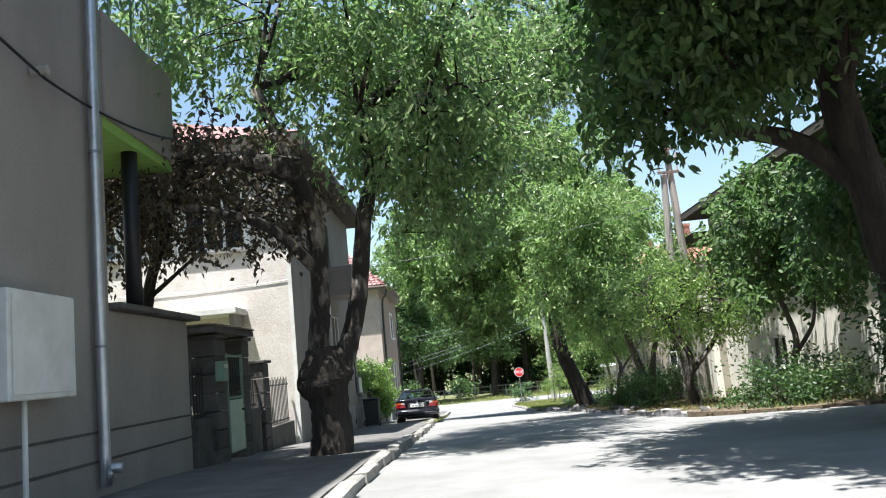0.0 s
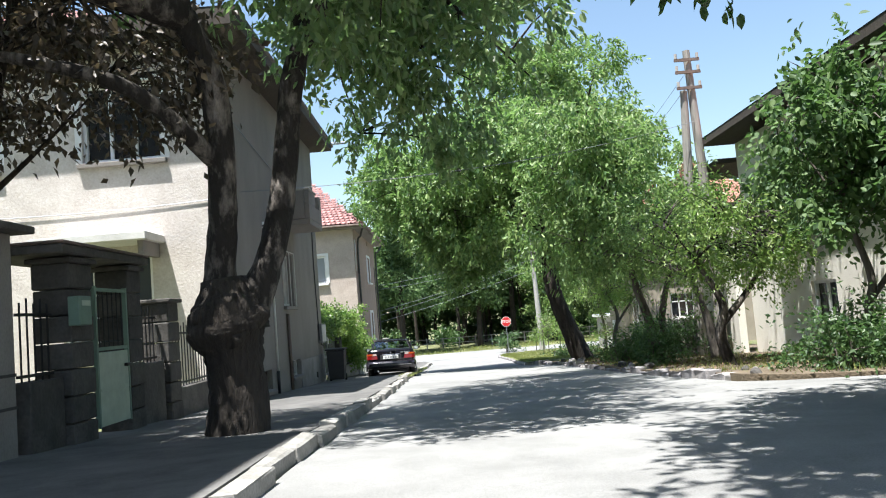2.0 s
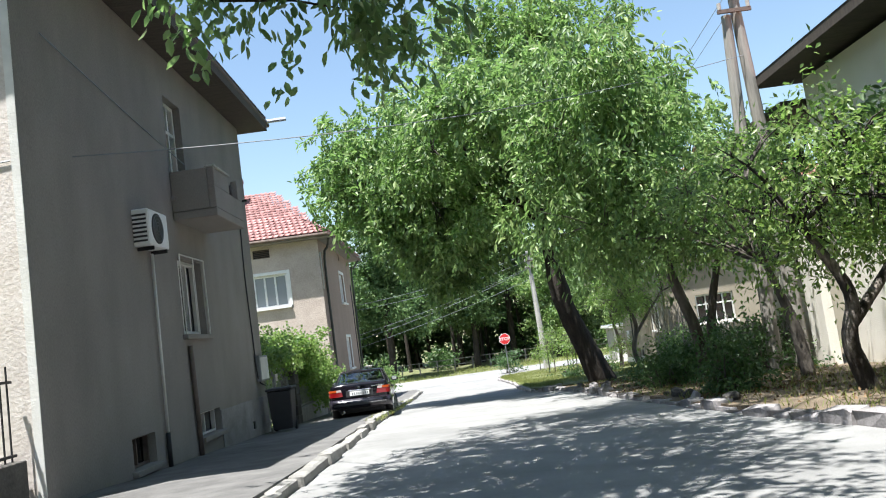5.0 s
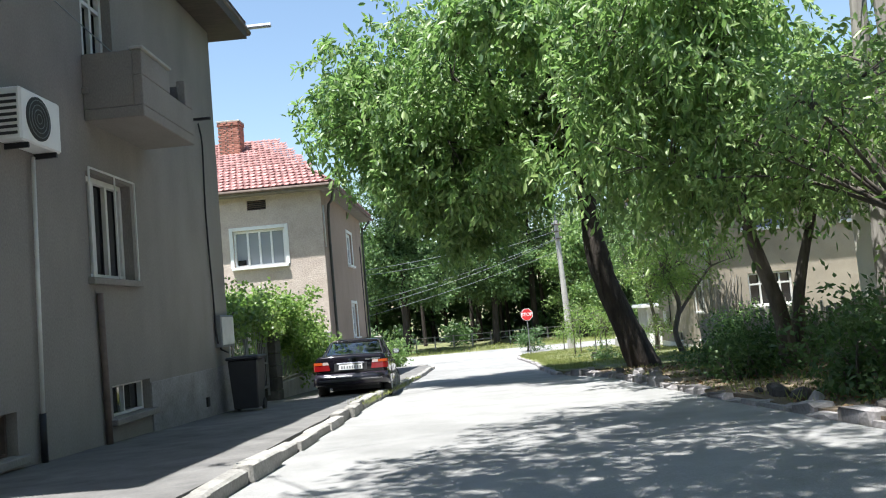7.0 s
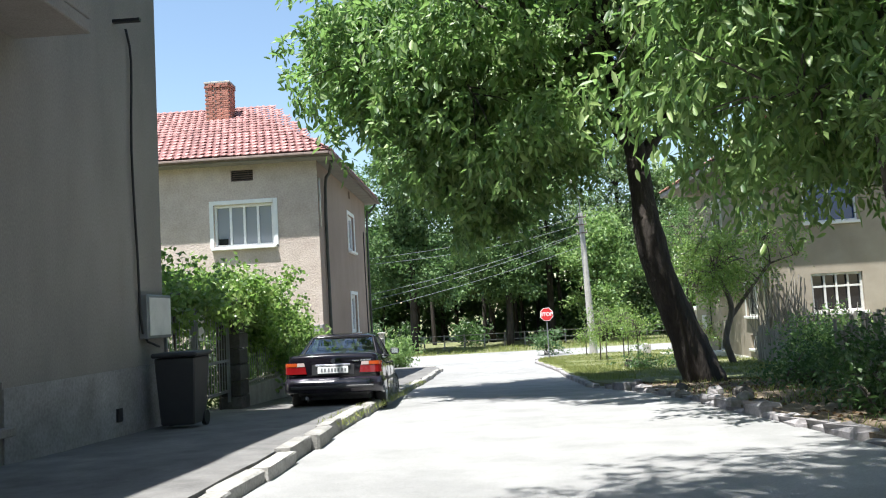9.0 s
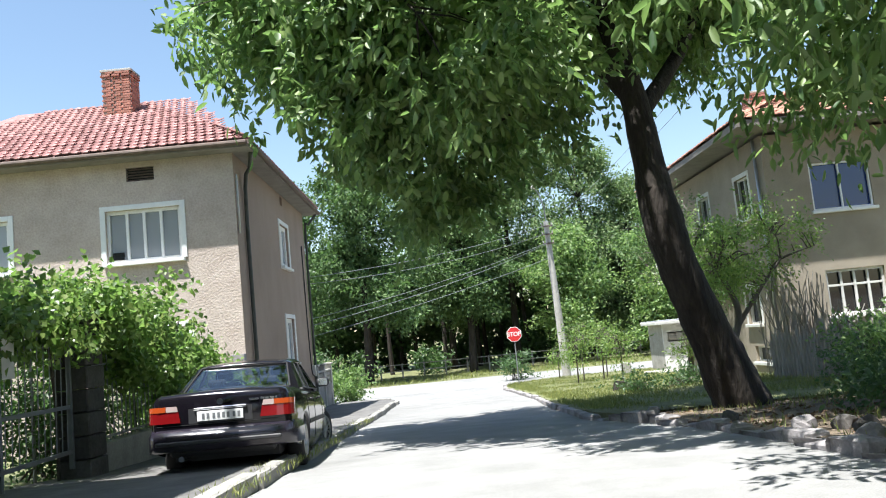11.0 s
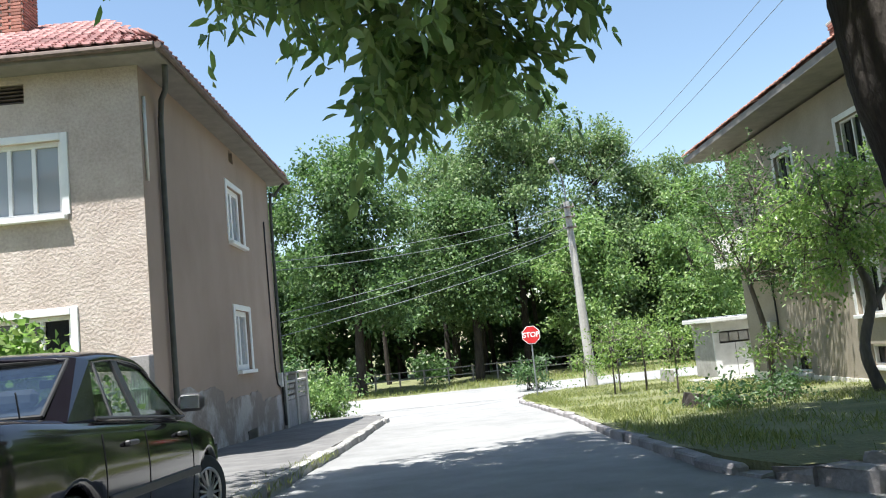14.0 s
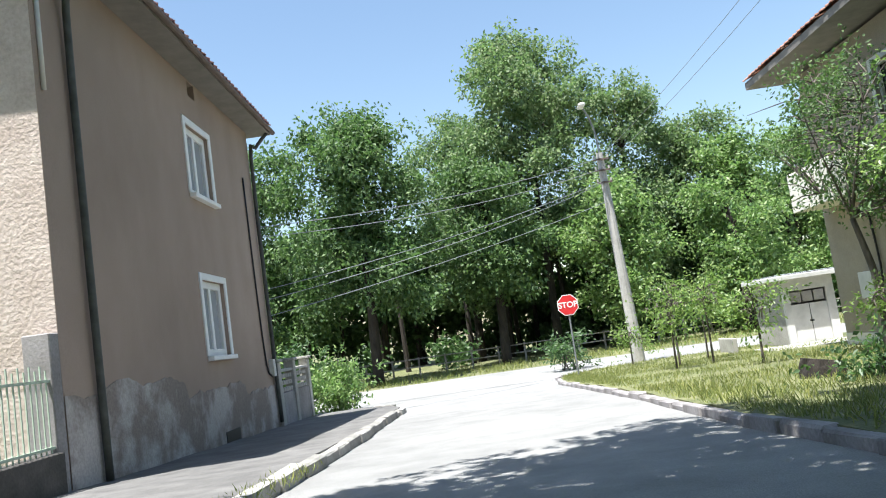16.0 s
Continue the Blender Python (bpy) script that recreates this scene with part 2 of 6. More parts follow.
def raw_part(name, verts, faces, mat, parent, label="", kind="", smooth=False):
    """A mesh from arrays."""
    me = bpy.data.meshes.new(name)
    root, off = parent, Vector()
    while root:
        off += root.location
        root = root.parent
    verts = np.asarray(verts, float) - np.array(off)
    faces = np.asarray(faces, np.int32)
    k = faces.shape[1]
    me.vertices.add(len(verts))
    me.vertices.foreach_set("co", verts.ravel().astype(np.float32))
    me.loops.add(faces.size)
    me.loops.foreach_set("vertex_index", faces.ravel())
    me.polygons.add(len(faces))
    me.polygons.foreach_set("loop_start", np.arange(0, faces.size, k, dtype=np.int32))
    me.update(calc_edges=True)
    me.validate()
    me.materials.append(mat)
    if smooth:
        me.polygons.foreach_set("use_smooth", [True] * len(me.polygons))
    ob = new(name, me)
    ob.parent = parent
    return tagged(ob, label, kind=kind)


def box(bm, x0, x1, y0, y1, z0, z1, bevel=0.0, m=None):
    vs = [bm.verts.new((x, y, z)) for z in (z0, z1) for x, y in ((x0, y0), (x1, y0), (x1, y1), (x0, y1))]
    fs = [(0, 3, 2, 1), (4, 5, 6, 7), (0, 1, 5, 4), (1, 2, 6, 5), (2, 3, 7, 6), (3, 0, 4, 7)]
    faces = [bm.faces.new([vs[i] for i in f]) for f in fs]
    if bevel:
        r = bmesh.ops.bevel(bm, geom=list({e for f in faces for e in f.edges}), offset=bevel, segments=1, affect="EDGES")
        vs = list({v for f in r["faces"] for v in f.verts} | {v for v in vs if v.is_valid})
    if m:
        bmesh.ops.transform(bm, matrix=m, verts=vs)
    return vs


def boxed(*args, **kw):
    bm = bmesh.new()
    box(bm, *args, **kw)
    return bm


def tube(bm, pts, radii, sides=8, cap=True, wobble=0.0, rng=None):
    """A tapered tube along points."""
    pts = [Vector(p) for p in pts]
    if not hasattr(radii, "__len__"):
        radii = [radii] * len(pts)
    rings, ref = [], Vector((0.3, 0.9, 0.2))
    for i, p in enumerate(pts):
        d = (pts[min(i + 1, len(pts) - 1)] - pts[max(i - 1, 0)]).normalized()
        a = d.cross(ref)
        if a.length < 0.05:
            a = d.cross(Vector((1, 0, 0)))
        a.normalize()
        b = d.cross(a)
        ring = []
        for k in range(sides):
            w = 2 * math.pi * k / sides
            r = radii[i] * (1 + (rng.uniform(-wobble, wobble) if rng else 0))
            ring.append(bm.verts.new(p + (a * math.cos(w) + b * math.sin(w)) * r))
        rings.append(ring)
    for r0, r1 in zip(rings, rings[1:]):
        for k in range(sides):
            bm.faces.new((r0[k], r0[(k + 1) % sides], r1[(k + 1) % sides], r1[k]))
    if cap:
        bm.faces.new(rings[0][::-1])
        bm.faces.new(rings[-1])


def tubed(pts, radii, sides=8, **kw):
    bm = bmesh.new()
    tube(bm, pts, radii, sides, **kw)
    return bm


def curve_points(pts, n):
    """Points smoothly through the given ones."""
    pts = [Vector(p) for p in pts]
    ext = [pts[0] * 2 - pts[1]] + pts + [pts[-1] * 2 - pts[-2]]
    out = []
    for i in range(1, len(ext) - 2):
        p0, p1, p2, p3 = ext[i - 1:i + 3]
        for k in range(n):
            t = k / n
            out.append(0.5 * (2 * p1 + (p2 - p0) * t + (2 * p0 - 5 * p1 + 4 * p2 - p3) * t * t + (3 * p1 - p0 - 3 * p2 + p3) * t ** 3))
    return out + [pts[-1]]


def sag(a, b, drop, n=14):
    a, b = Vector(a), Vector(b)
    return [a.lerp(b, i / n) - Vector((0, 0, drop * 4 * (i / n) * (1 - i / n))) for i in range(n + 1)]


def wall_sheet(bm, origin, u, out, width, z0, z1, holes=(), thick=0.25, foot=None):
    """A wall with real openings. u: along it, out: away from the house. holes: (u0, u1, z0, z1)."""
    o, u, out = Vector(origin), Vector(u), Vector(out)
    us = sorted({0.0, width, *[h for q in holes for h in q[:2]]})
    zs = sorted({z0, z1, *[h for q in holes for h in q[2:]]})
    cell = lambda a, b: any(q[0] - 1e-6 <= a and b[0] <= q[1] + 1e-6 and q[2] - 1e-6 <= b[1] and b[2] <= q[3] + 1e-6 for q in holes)
    P = lambda a, z, d: o + u * a + Vector((0, 0, z - o.z)) - out * d
    for a0, a1 in zip(us, us[1:]):
        for b0, b1 in zip(zs, zs[1:]):
            if cell(a0, (a1, b0, b1)):
                continue
            for d in (0, thick):
                bm.faces.new([bm.verts.new(P(a, z, d)) for a, z in ((a0, b0), (a1, b0), (a1, b1), (a0, b1))])
    for q in holes:
        for (a, z), (c, w) in (((q[0], q[2]), (q[1], q[2])), ((q[1], q[2]), (q[1], q[3])), ((q[1], q[3]), (q[0], q[3])), ((q[0], q[3]), (q[0], q[2]))):
            bm.faces.new([bm.verts.new(p) for p in (P(a, z, 0), P(c, w, 0), P(c, w, thick), P(a, z, thick))])
    for a in (0, width):
        bm.faces.new([bm.verts.new(p) for p in (P(a, z0, 0), P(a, z1, 0), P(a, z1, thick), P(a, z0, thick))])


def window(house, origin, u, out, u0, u1, z0, z1, bars=1, cross=0, frame_mat=None, pane_mat=None, sill_mat=None, rim=0.07, deep=0.1,
           proud=0.0, label="white framed window with plain panes", curtain=False, surround=0.0):
    """A window in its opening: frame, panes, sill."""
    o, u, out = Vector(origin), Vector(u), Vector(out)
    frame_mat, pane_mat, sill_mat = frame_mat or WHITE, pane_mat or GLASS, sill_mat or frame_mat or WHITE
    m = Matrix([[u.x, -out.x, 0, o.x], [u.y, -out.y, 0, o.y], [0, 0, 1, 0], [0, 0, 0, 1]])
    holder = part("window", bmesh_plate(u0, u1, deep + 0.06, deep + 0.075, z0, z1, m), pane_mat if not curtain else CURTAIN, house, label)
    bm = bmesh.new()
    f0, f1 = deep - 0.03 - proud, deep + 0.05
    box(bm, u0, u0 + rim, f0, f1, z0, z1, 0.006, m)
    box(bm, u1 - rim, u1, f0, f1, z0, z1, 0.006, m)
    box(bm, u0 + rim, u1 - rim, f0, f1, z0, z0 + rim, 0.006, m)
    box(bm, u0 + rim, u1 - rim, f0, f1, z1 - rim, z1, 0.006, m)
    part("frame", bm, frame_mat, holder)
    inner = (u1 - u0 - 2 * rim)
    for i in range(bars):
        c = u0 + rim + inner * (i + 1) / (bars + 1)
        part("mullion", boxed(c - rim * 0.45, c + rim * 0.45, f0 + 0.01, f1 - 0.01, z0 + rim, z1 - rim, 0.004, m), frame_mat, holder)
    if cross:
        part("transom", boxed(u0 + rim, u1 - rim, f0 + 0.008, f1 - 0.012, cross - 0.03, cross + 0.03, 0.004, m), frame_mat, holder)
    if curtain:
        w = inner / (bars + 1)
        for i in range(bars + 1):
            a = u0 + rim + w * i + rim * 0.3
            p = part("pane", boxed(a, a + w - rim * 0.6, deep + 0.02, deep + 0.026, z0 + rim, z1 - rim, 0, m), CURTAIN_GLASS, holder)
    part("sill", boxed(u0 - 0.08, u1 + 0.08, -0.09 - surround, deep - 0.03, z0 - 0.09, z0 - 0.004, 0.01, m), sill_mat, holder)
    if surround:
        bm = bmesh.new()
        s = surround
        box(bm, u0 - 0.13, u0 - 0.002, -s, deep, z0, z1 + 0.13, 0.008, m)
        box(bm, u1 + 0.002, u1 + 0.13, -s, deep, z0, z1 + 0.13, 0.008, m)
        box(bm, u0, u1, -s, deep, z1 + 0.002, z1 + 0.13, 0.008, m)
        part("surround", bm, frame_mat, holder)
    return holder


def bmesh_plate(u0, u1, d0, d1, z0, z1, m):
    bm = bmesh.new()
    box(bm, u0, u1, d0, d1, z0, z1, 0, m)
    return bm


CURTAIN_GLASS = bpy.data.materials.new("clear_pane")
CURTAIN_GLASS.use_nodes = True
_b = CURTAIN_GLASS.node_tree.nodes["Principled BSDF"]
_b.inputs["Base Color"].default_value = (0.30, 0.32, 0.34, 1)
_b.inputs["Roughness"].default_value = 0.05


# ---- leaves and trees ----
def leaves(centres, axes, length, width, rng, full=False):
    """Folded leaves, four corners and two triangles each, hanging along the given axes."""
    n = len(centres)
    ax = axes / (np.linalg.norm(axes, axis=1, keepdims=True) + 1e-9)
    rnd = rng.normal(size=(n, 3))
    rnd[:, 2] = np.abs(rnd[:, 2]) * 0.9 + 0.35
    side = np.cross(ax, rnd)
    side /= np.linalg.norm(side, axis=1, keepdims=True) + 1e-9
    nor = np.cross(side, ax)
    ln = (length * rng.uniform(0.65, 1.25, n))[:, None]
    wd = (width * rng.uniform(0.7, 1.2, n))[:, None]
    mid = centres + ax * ln * 0.42
    tip = centres + ax * ln - nor * ln * 0.10
    if not full:
        v = np.stack([centres, mid + side * wd * 0.5 + nor * wd * 0.14, tip, mid - side * wd * 0.5 + nor * wd * 0.14], 1).reshape(-1, 3)
        b = np.arange(n)[:, None] * 4
        return v, np.concatenate([b + [[0, 1, 2]], b + [[0, 2, 3]]], 0)
    a1, a2 = centres + ax * ln * 0.26, centres + ax * ln * 0.66 - nor * ln * 0.02
    v = np.stack([centres, a1 + side * wd * 0.42 + nor * wd * 0.13, a2 + side * wd * 0.44 + nor * wd * 0.11, tip, a2 - side * wd * 0.44 + nor * wd * 0.11, a1 - side * wd * 0.42 + nor * wd * 0.13], 1).reshape(-1, 3)
    b = np.arange(n)[:, None] * 6
    return v, np.concatenate([b + [[0, 1, 2, 3]], b + [[0, 3, 4, 5]]], 0)


def crown_points(blobs, rng, gap=0.30, freq=0.45):
    """Ends of twigs inside a crown made of several swellings: they gather in sprays, with gaps between."""
    out, outward = [], []
    for (c, r, n) in blobs:
        c, r = np.array(c), np.array(r)
        m = max(5, n // 13)
        d = rng.normal(size=(m, 3))
        d /= np.linalg.norm(d, axis=1, keepdims=True)
        hub = c + d * r * (rng.uniform(0, 1, m) ** 0.38 * rng.uniform(0.72, 0.98, m))[:, None]
        size = (0.09 * r.mean() + 0.16) * rng.uniform(0.7, 1.35, m)
        hold = np.array([noise.noise(Vector(q * freq)) > -gap - 0.08 + rng.uniform(-0.12, 0.12) for q in hub])
        pick = rng.integers(0, m, n)
        spray = rng.normal(size=(n, 3)) * np.array([1, 1, 0.55])
        p = hub[pick] + spray * size[pick][:, None]
        loose = rng.uniform(0, 1, n) < 0.16
        e = rng.normal(size=(n, 3))
        e /= np.linalg.norm(e, axis=1, keepdims=True)
        p[loose] = (c + e * r * (rng.uniform(0, 1, n) ** 0.42)[:, None])[loose]
        keep = hold[pick] | loose
        out.append(p[keep])
        outward.append((d[pick] * r / r.max() + spray * 0.25)[keep])
    return np.concatenate(out), np.concatenate(outward)


def crown(name, parent, blobs, leaf, per, mat, rng, droop=0.6, twig=0.45, gap=0.30, freq=0.45, label="", jitter=0.09, full=True):
    """A leafy crown: many drooping twigs, each with its leaves. Returns the twig ends."""
    ends, outward = crown_points(blobs, rng, gap, freq)
    n = len(ends)
    d = outward * 0.7 + rng.normal(size=(n, 3)) * 0.45
    d[:, 2] -= droop * rng.uniform(0.4, 1.3, n)
    d /= np.linalg.norm(d, axis=1, keepdims=True)
    s = rng.uniform(0, 1, (n, per))
    ln = twig * rng.uniform(0.6, 1.5, n)
    bend = np.zeros((n, per, 3))
    bend[:, :, 2] = -(s ** 2) * ln[:, None] * 0.35 * droop
    pos = ends[:, None, :] + d[:, None, :] * (s * ln[:, None])[:, :, None] + bend + rng.normal(size=(n, per, 3)) * jitter
    ax = d[:, None, :] * 0.55 + rng.normal(size=(n, per, 3)) * 0.62
    ax[:, :, 2] -= droop * 0.55
    v, f = leaves(pos.reshape(-1, 3), ax.reshape(-1, 3), leaf[0], leaf[1], rng, 0.13 < leaf[0] < 0.26 and full)
    raw_part(name, v, f, mat, parent, label)
    return ends


def limbs(bm, starts, ends, count, rng, r0=0.11, sides=6):
    """Curved limbs from the trunk to a spread of twig ends, with side branches."""
    starts = [Vector(s) for s in starts]
    pick = rng.choice(len(ends), min(count, len(ends)), replace=False)
    lines = []
    for k, i in enumerate(pick):
        e = Vector(ends[i])
        s = min(starts, key=lambda q: (q - e).length * rng.uniform(0.7, 1.3))
        mid = s.lerp(e, 0.5) + Vector((0, 0, (e - s).length * rng.uniform(0.05, 0.18))) + Vector(rng.normal(size=3) * 0.12)
        pts = curve_points([s, mid, e], 5)
        big = r0 * rng.uniform(0.6, 1.1)
        tube(bm, pts, [big * (1 - 0.88 * j / (len(pts) - 1)) for j in range(len(pts))], sides)
        lines.append(pts)
    nodes = [p for ln in lines for p in ln[3:]]
    if nodes:
        arr = np.array([tuple(p) for p in nodes])
        for i in rng.choice(len(ends), min(count * 9, len(ends)), replace=False):
            e = ends[i]
            j = np.argmin(((arr - e) ** 2).sum(1))
            if ((arr[j] - e) ** 2).sum() < 6.0:
                p0, p1 = Vector(arr[j]), Vector(e)
                tube(bm, [p0, p0.lerp(p1, 0.5) + Vector((0, 0, 0.06)), p1], [0.022, 0.014, 0.006], 3, False)


def tree(name, label, base, stems, blobs, leaf, per, mat, bark, seed, n_limbs=22, limb_r=0.1, starts=None, droop=0.6, twig=0.45,
         gap=0.30, freq=0.45, group="", sides=12, wobble=0.06, jitter=0.09, base_bark=None):
    rng = np.random.default_rng(seed)
    rnd = random.Random(seed)
    t = thing(name, label, "tree", group, at=base)
    for k, (pts, radii) in enumerate(stems):
        cp = curve_points(pts, 6)
        idx = np.linspace(0, len(radii) - 1, len(cp))
        rr = np.interp(idx, range(len(radii)), radii)
        bm = bmesh.new()
        tube(bm, cp, list(rr), sides, True, wobble, rnd)
        part("trunk" if k == 0 else "stem", bm, base_bark or bark if k == 0 else bark, t, smooth=True)
    ends = crown("crown", t, blobs, leaf, per, mat, rng, droop, twig, gap, freq, jitter=jitter)
    bm = bmesh.new()
    limbs(bm, starts or [stems[-1][0][-1]], ends, n_limbs, rng, limb_r)
    part("branchwork", bm, bark, t, smooth=True)
    return t


def bush(name, label, base, blobs, leaf, per, mat, seed, group="", droop=0.1, twig=0.35, gap=0.35):
    rng = np.random.default_rng(seed)
    t = thing(name, label, "bush", group, at=base)
    ends = crown("foliage", t, blobs, leaf, per, mat, rng, droop, twig, gap, 0.9)
    b = Vector(base)
    for i in rng.choice(len(ends), min(11, len(ends)), replace=False):
        e = Vector(ends[i])
        root = b + Vector((rng.uniform(-0.3, 0.3), rng.uniform(-0.3, 0.3), -0.03))
        bm = bmesh.new()
        tube(bm, curve_points([root, root.lerp(e, 0.5) + Vector((0, 0, 0.12)), e], 3), [0.02, 0.018, 0.016, 0.014, 0.012, 0.008, 0.005], 4, False)
        part("stalk", bm, BARK_GREY, t)
    return t

# ---- ground, road, pavements ----
def strip(name, left, right, y0, y1, lift, mat, label, category, step=1.0, edge=0.0, cols=1, rough=0.0, seed=1):
    """A surface that follows the street's fall, between two edges given by y, with an edge that hangs down."""
    ys = np.arange(y0, y1 + 1e-6, step)
    bm = bmesh.new()
    rows = []
    for y in ys:
        a, b = left(y), right(y)
        row = []
        if edge:
            row.append(bm.verts.new((a, y, g(y) + lift - edge)))
        for k in range(cols + 1):
            x = a + (b - a) * k / cols
            h = rough * noise.noise(Vector((x * 0.8 + seed, y * 0.8, 0))) if rough else 0
            row.append(bm.verts.new((x, y, g(y) + lift + h)))
        if edge:
            row.append(bm.verts.new((b, y, g(y) + lift - edge)))
        rows.append(row)
    for r0, r1 in zip(rows, rows[1:]):
        for k in range(len(r0) - 1):
            bm.faces.new((r0[k], r0[k + 1], r1[k + 1], r1[k]))
    ob = mesh_object(name, bm, mat)
    return tagged(ob, label, category, kind="structure")


def at_y(*pairs):
    ys, xs = zip(*pairs)
    return lambda y: float(np.interp(y, ys, xs))


LEFT_KERB = at_y((-40, -2.30), (20, -2.32), (30, -2.45), (36, -2.50), (54, -2.42), (55.5, -2.8), (57, -3.8), (58, -6), (60, -9))
RIGHT_EDGE = at_y((-40, 4.4), (8, 3.9), (11, 4.05), (12, 4.6), (12.6, 6.4), (14.8, 6.4), (15.6, 4.4), (16.2, 3.1), (20, 2.75), (26, 2.5), (33, 2.42), (34.5, 2.15), (36.3, 1.64), (41, 1.64), (46, 1.88), (52, 1.85), (57, 1.75), (59.5, 2.0), (61, 2.9), (62, 5), (62.6, 9))
strip("ground", lambda y: -220, lambda y: 220, -60, 600, -0.05, TURF, "rough grass and earth sheet reaching the horizon", "ground", 6.0, cols=40)
strip("road", LEFT_KERB, RIGHT_EDGE, -40, 62, 0.0, ASPHALT, "worn pale grey asphalt street sloping downhill", "road", 0.5, cols=4, edge=0.04)
strip("cross_road", lambda y: -70, lambda y: 70, 60.5, 70.5, 0.006, ASPHALT, "pale asphalt cross road at the junction", "road", 0.5, cols=4, edge=0.04)
strip("pavement", lambda y: -5.6, lambda y: min(LEFT_KERB(y) - 0.16, -2.4), -40, 57, 0.125, PAVING, "cracked grey asphalt pavement beside the houses", "pavement", 0.5, cols=6, edge=0.2, rough=0.02)
strip("verge", lambda y: RIGHT_EDGE(y) + 0.12, lambda y: 60, -40, 35.5, 0.06, EARTH, "dry bare earth verge with leaf litter", "verge", 0.5, cols=24, edge=0.2, rough=0.07)
strip("grass_island", lambda y: RIGHT_EDGE(y) + 0.13, lambda y: 60, 35.5, 62, 0.09, TURF, "sunlit grass island at the junction", "grass", 0.5, cols=24, edge=0.25, rough=0.05)

# ---- sides of houses ----
def hip_roof(house, x0, x1, y0, y1, z, over, ridge, top, mat, soffit_mat, label, fascia=0.12):
    """Hipped roof over a plan; ridge: two points (x, y)."""
    a = [(x0 - over, y0 - over), (x1 + over, y0 - over), (x1 + over, y1 + over), (x0 - over, y1 + over)]
    bm = bmesh.new()
    low = [bm.verts.new((*p, z)) for p in a]
    r = [bm.verts.new((*p, top)) for p in ridge]
    bm.faces.new((low[0], low[1], r[1], r[0]))
    bm.faces.new((low[1], low[2], r[1]))
    bm.faces.new((low[2], low[3], r[0], r[1]))
    bm.faces.new((low[3], low[0], r[0]))
    roof = part("roof", bm, mat, house, label)
    bm = bmesh.new()
    box(bm, x0 - over + 0.01, x1 + over - 0.01, y0 - over + 0.01, y1 + over - 0.01, z - fascia, z - 0.012, 0.0)
    part("soffit", bm, soffit_mat, roof)
    return roof


def tile_rows(roof, corner, along, up, length, run, mat_mass, single=0, shrink=0.0, seed=3):
    """Clay tiles in rows on one slope; the lowest rows as pieces, the rest in one mesh."""
    rnd = random.Random(seed)
    corner, along, up = Vector(corner), Vector(along).normalized(), Vector(up).normalized()
    nor = along.cross(up).normalized()
    if nor.z < 0:
        nor = -nor
    w, h = 0.235, 0.33
    rows = int(run / h)
    prof = [(-0.5, 0.0), (-0.42, 0.035), (-0.28, 0.0), (0.28, 0.0), (0.42, 0.03), (0.5, 0.0)]
    verts, faces, count = [], [], 0
    base = None
    root = roof
    off = Vector()
    while root:
        off += root.location
        root = root.parent
    for j in range(rows):
        inset = shrink * j * h
        n = int((length - 2 * inset) / w)
        for i in range(n):
            p = corner + along * (inset + (i + 0.5) * w + rnd.uniform(-0.012, 0.012)) + up * (j * h + rnd.uniform(-0.012, 0.012)) + nor * (0.03 + rnd.uniform(0, 0.012))
            tilt = rnd.uniform(-0.04, 0.04)
            a2, u2 = (along + up * tilt).normalized(), (up - along * tilt).normalized()
            if count < single:
                if base is None:
                    me = bpy.data.meshes.new("tile")
                    vs = [along * (q * w) + nor * (hh + 0.035) for q, hh in prof] + [along * (q * w) + nor * hh + up * (h + 0.05) for q, hh in prof]
                    vs += [along * (q * w) + nor * (hh + 0.012) for q, hh in prof]
                    fs = [(k, k + 1, k + 7, k + 6) for k in range(5)] + [(k, k + 12, k + 13, k + 1) for k in range(5)]
                    me.from_pydata([tuple(v) for v in vs], [], fs)
                    me.materials.append(TILE)
                    base = me
                ob = new("tile", base)
                ob.parent = roof
                ob.location = p - off
                ob.rotation_euler = (0, 0, tilt * 0.5)
            else:
                b = len(verts)
                verts += [tuple(p + a2 * (q * w) + nor * (hh + 0.035)) for q, hh in prof] + [tuple(p + a2 * (q * w) + nor * hh + u2 * (h + 0.05)) for q, hh in prof]
                verts += [tuple(p + a2 * (q * w) + nor * (hh + 0.012)) for q, hh in prof]
                faces += [(b + k, b + k + 1, b + k + 7, b + k + 6) for k in range(5)] + [(b + k, b + k + 12, b + k + 13, b + k + 1) for k in range(5)]
            count += 1
    if verts:
        raw_part("tiles", verts, faces, mat_mass, roof, kind="stuff")


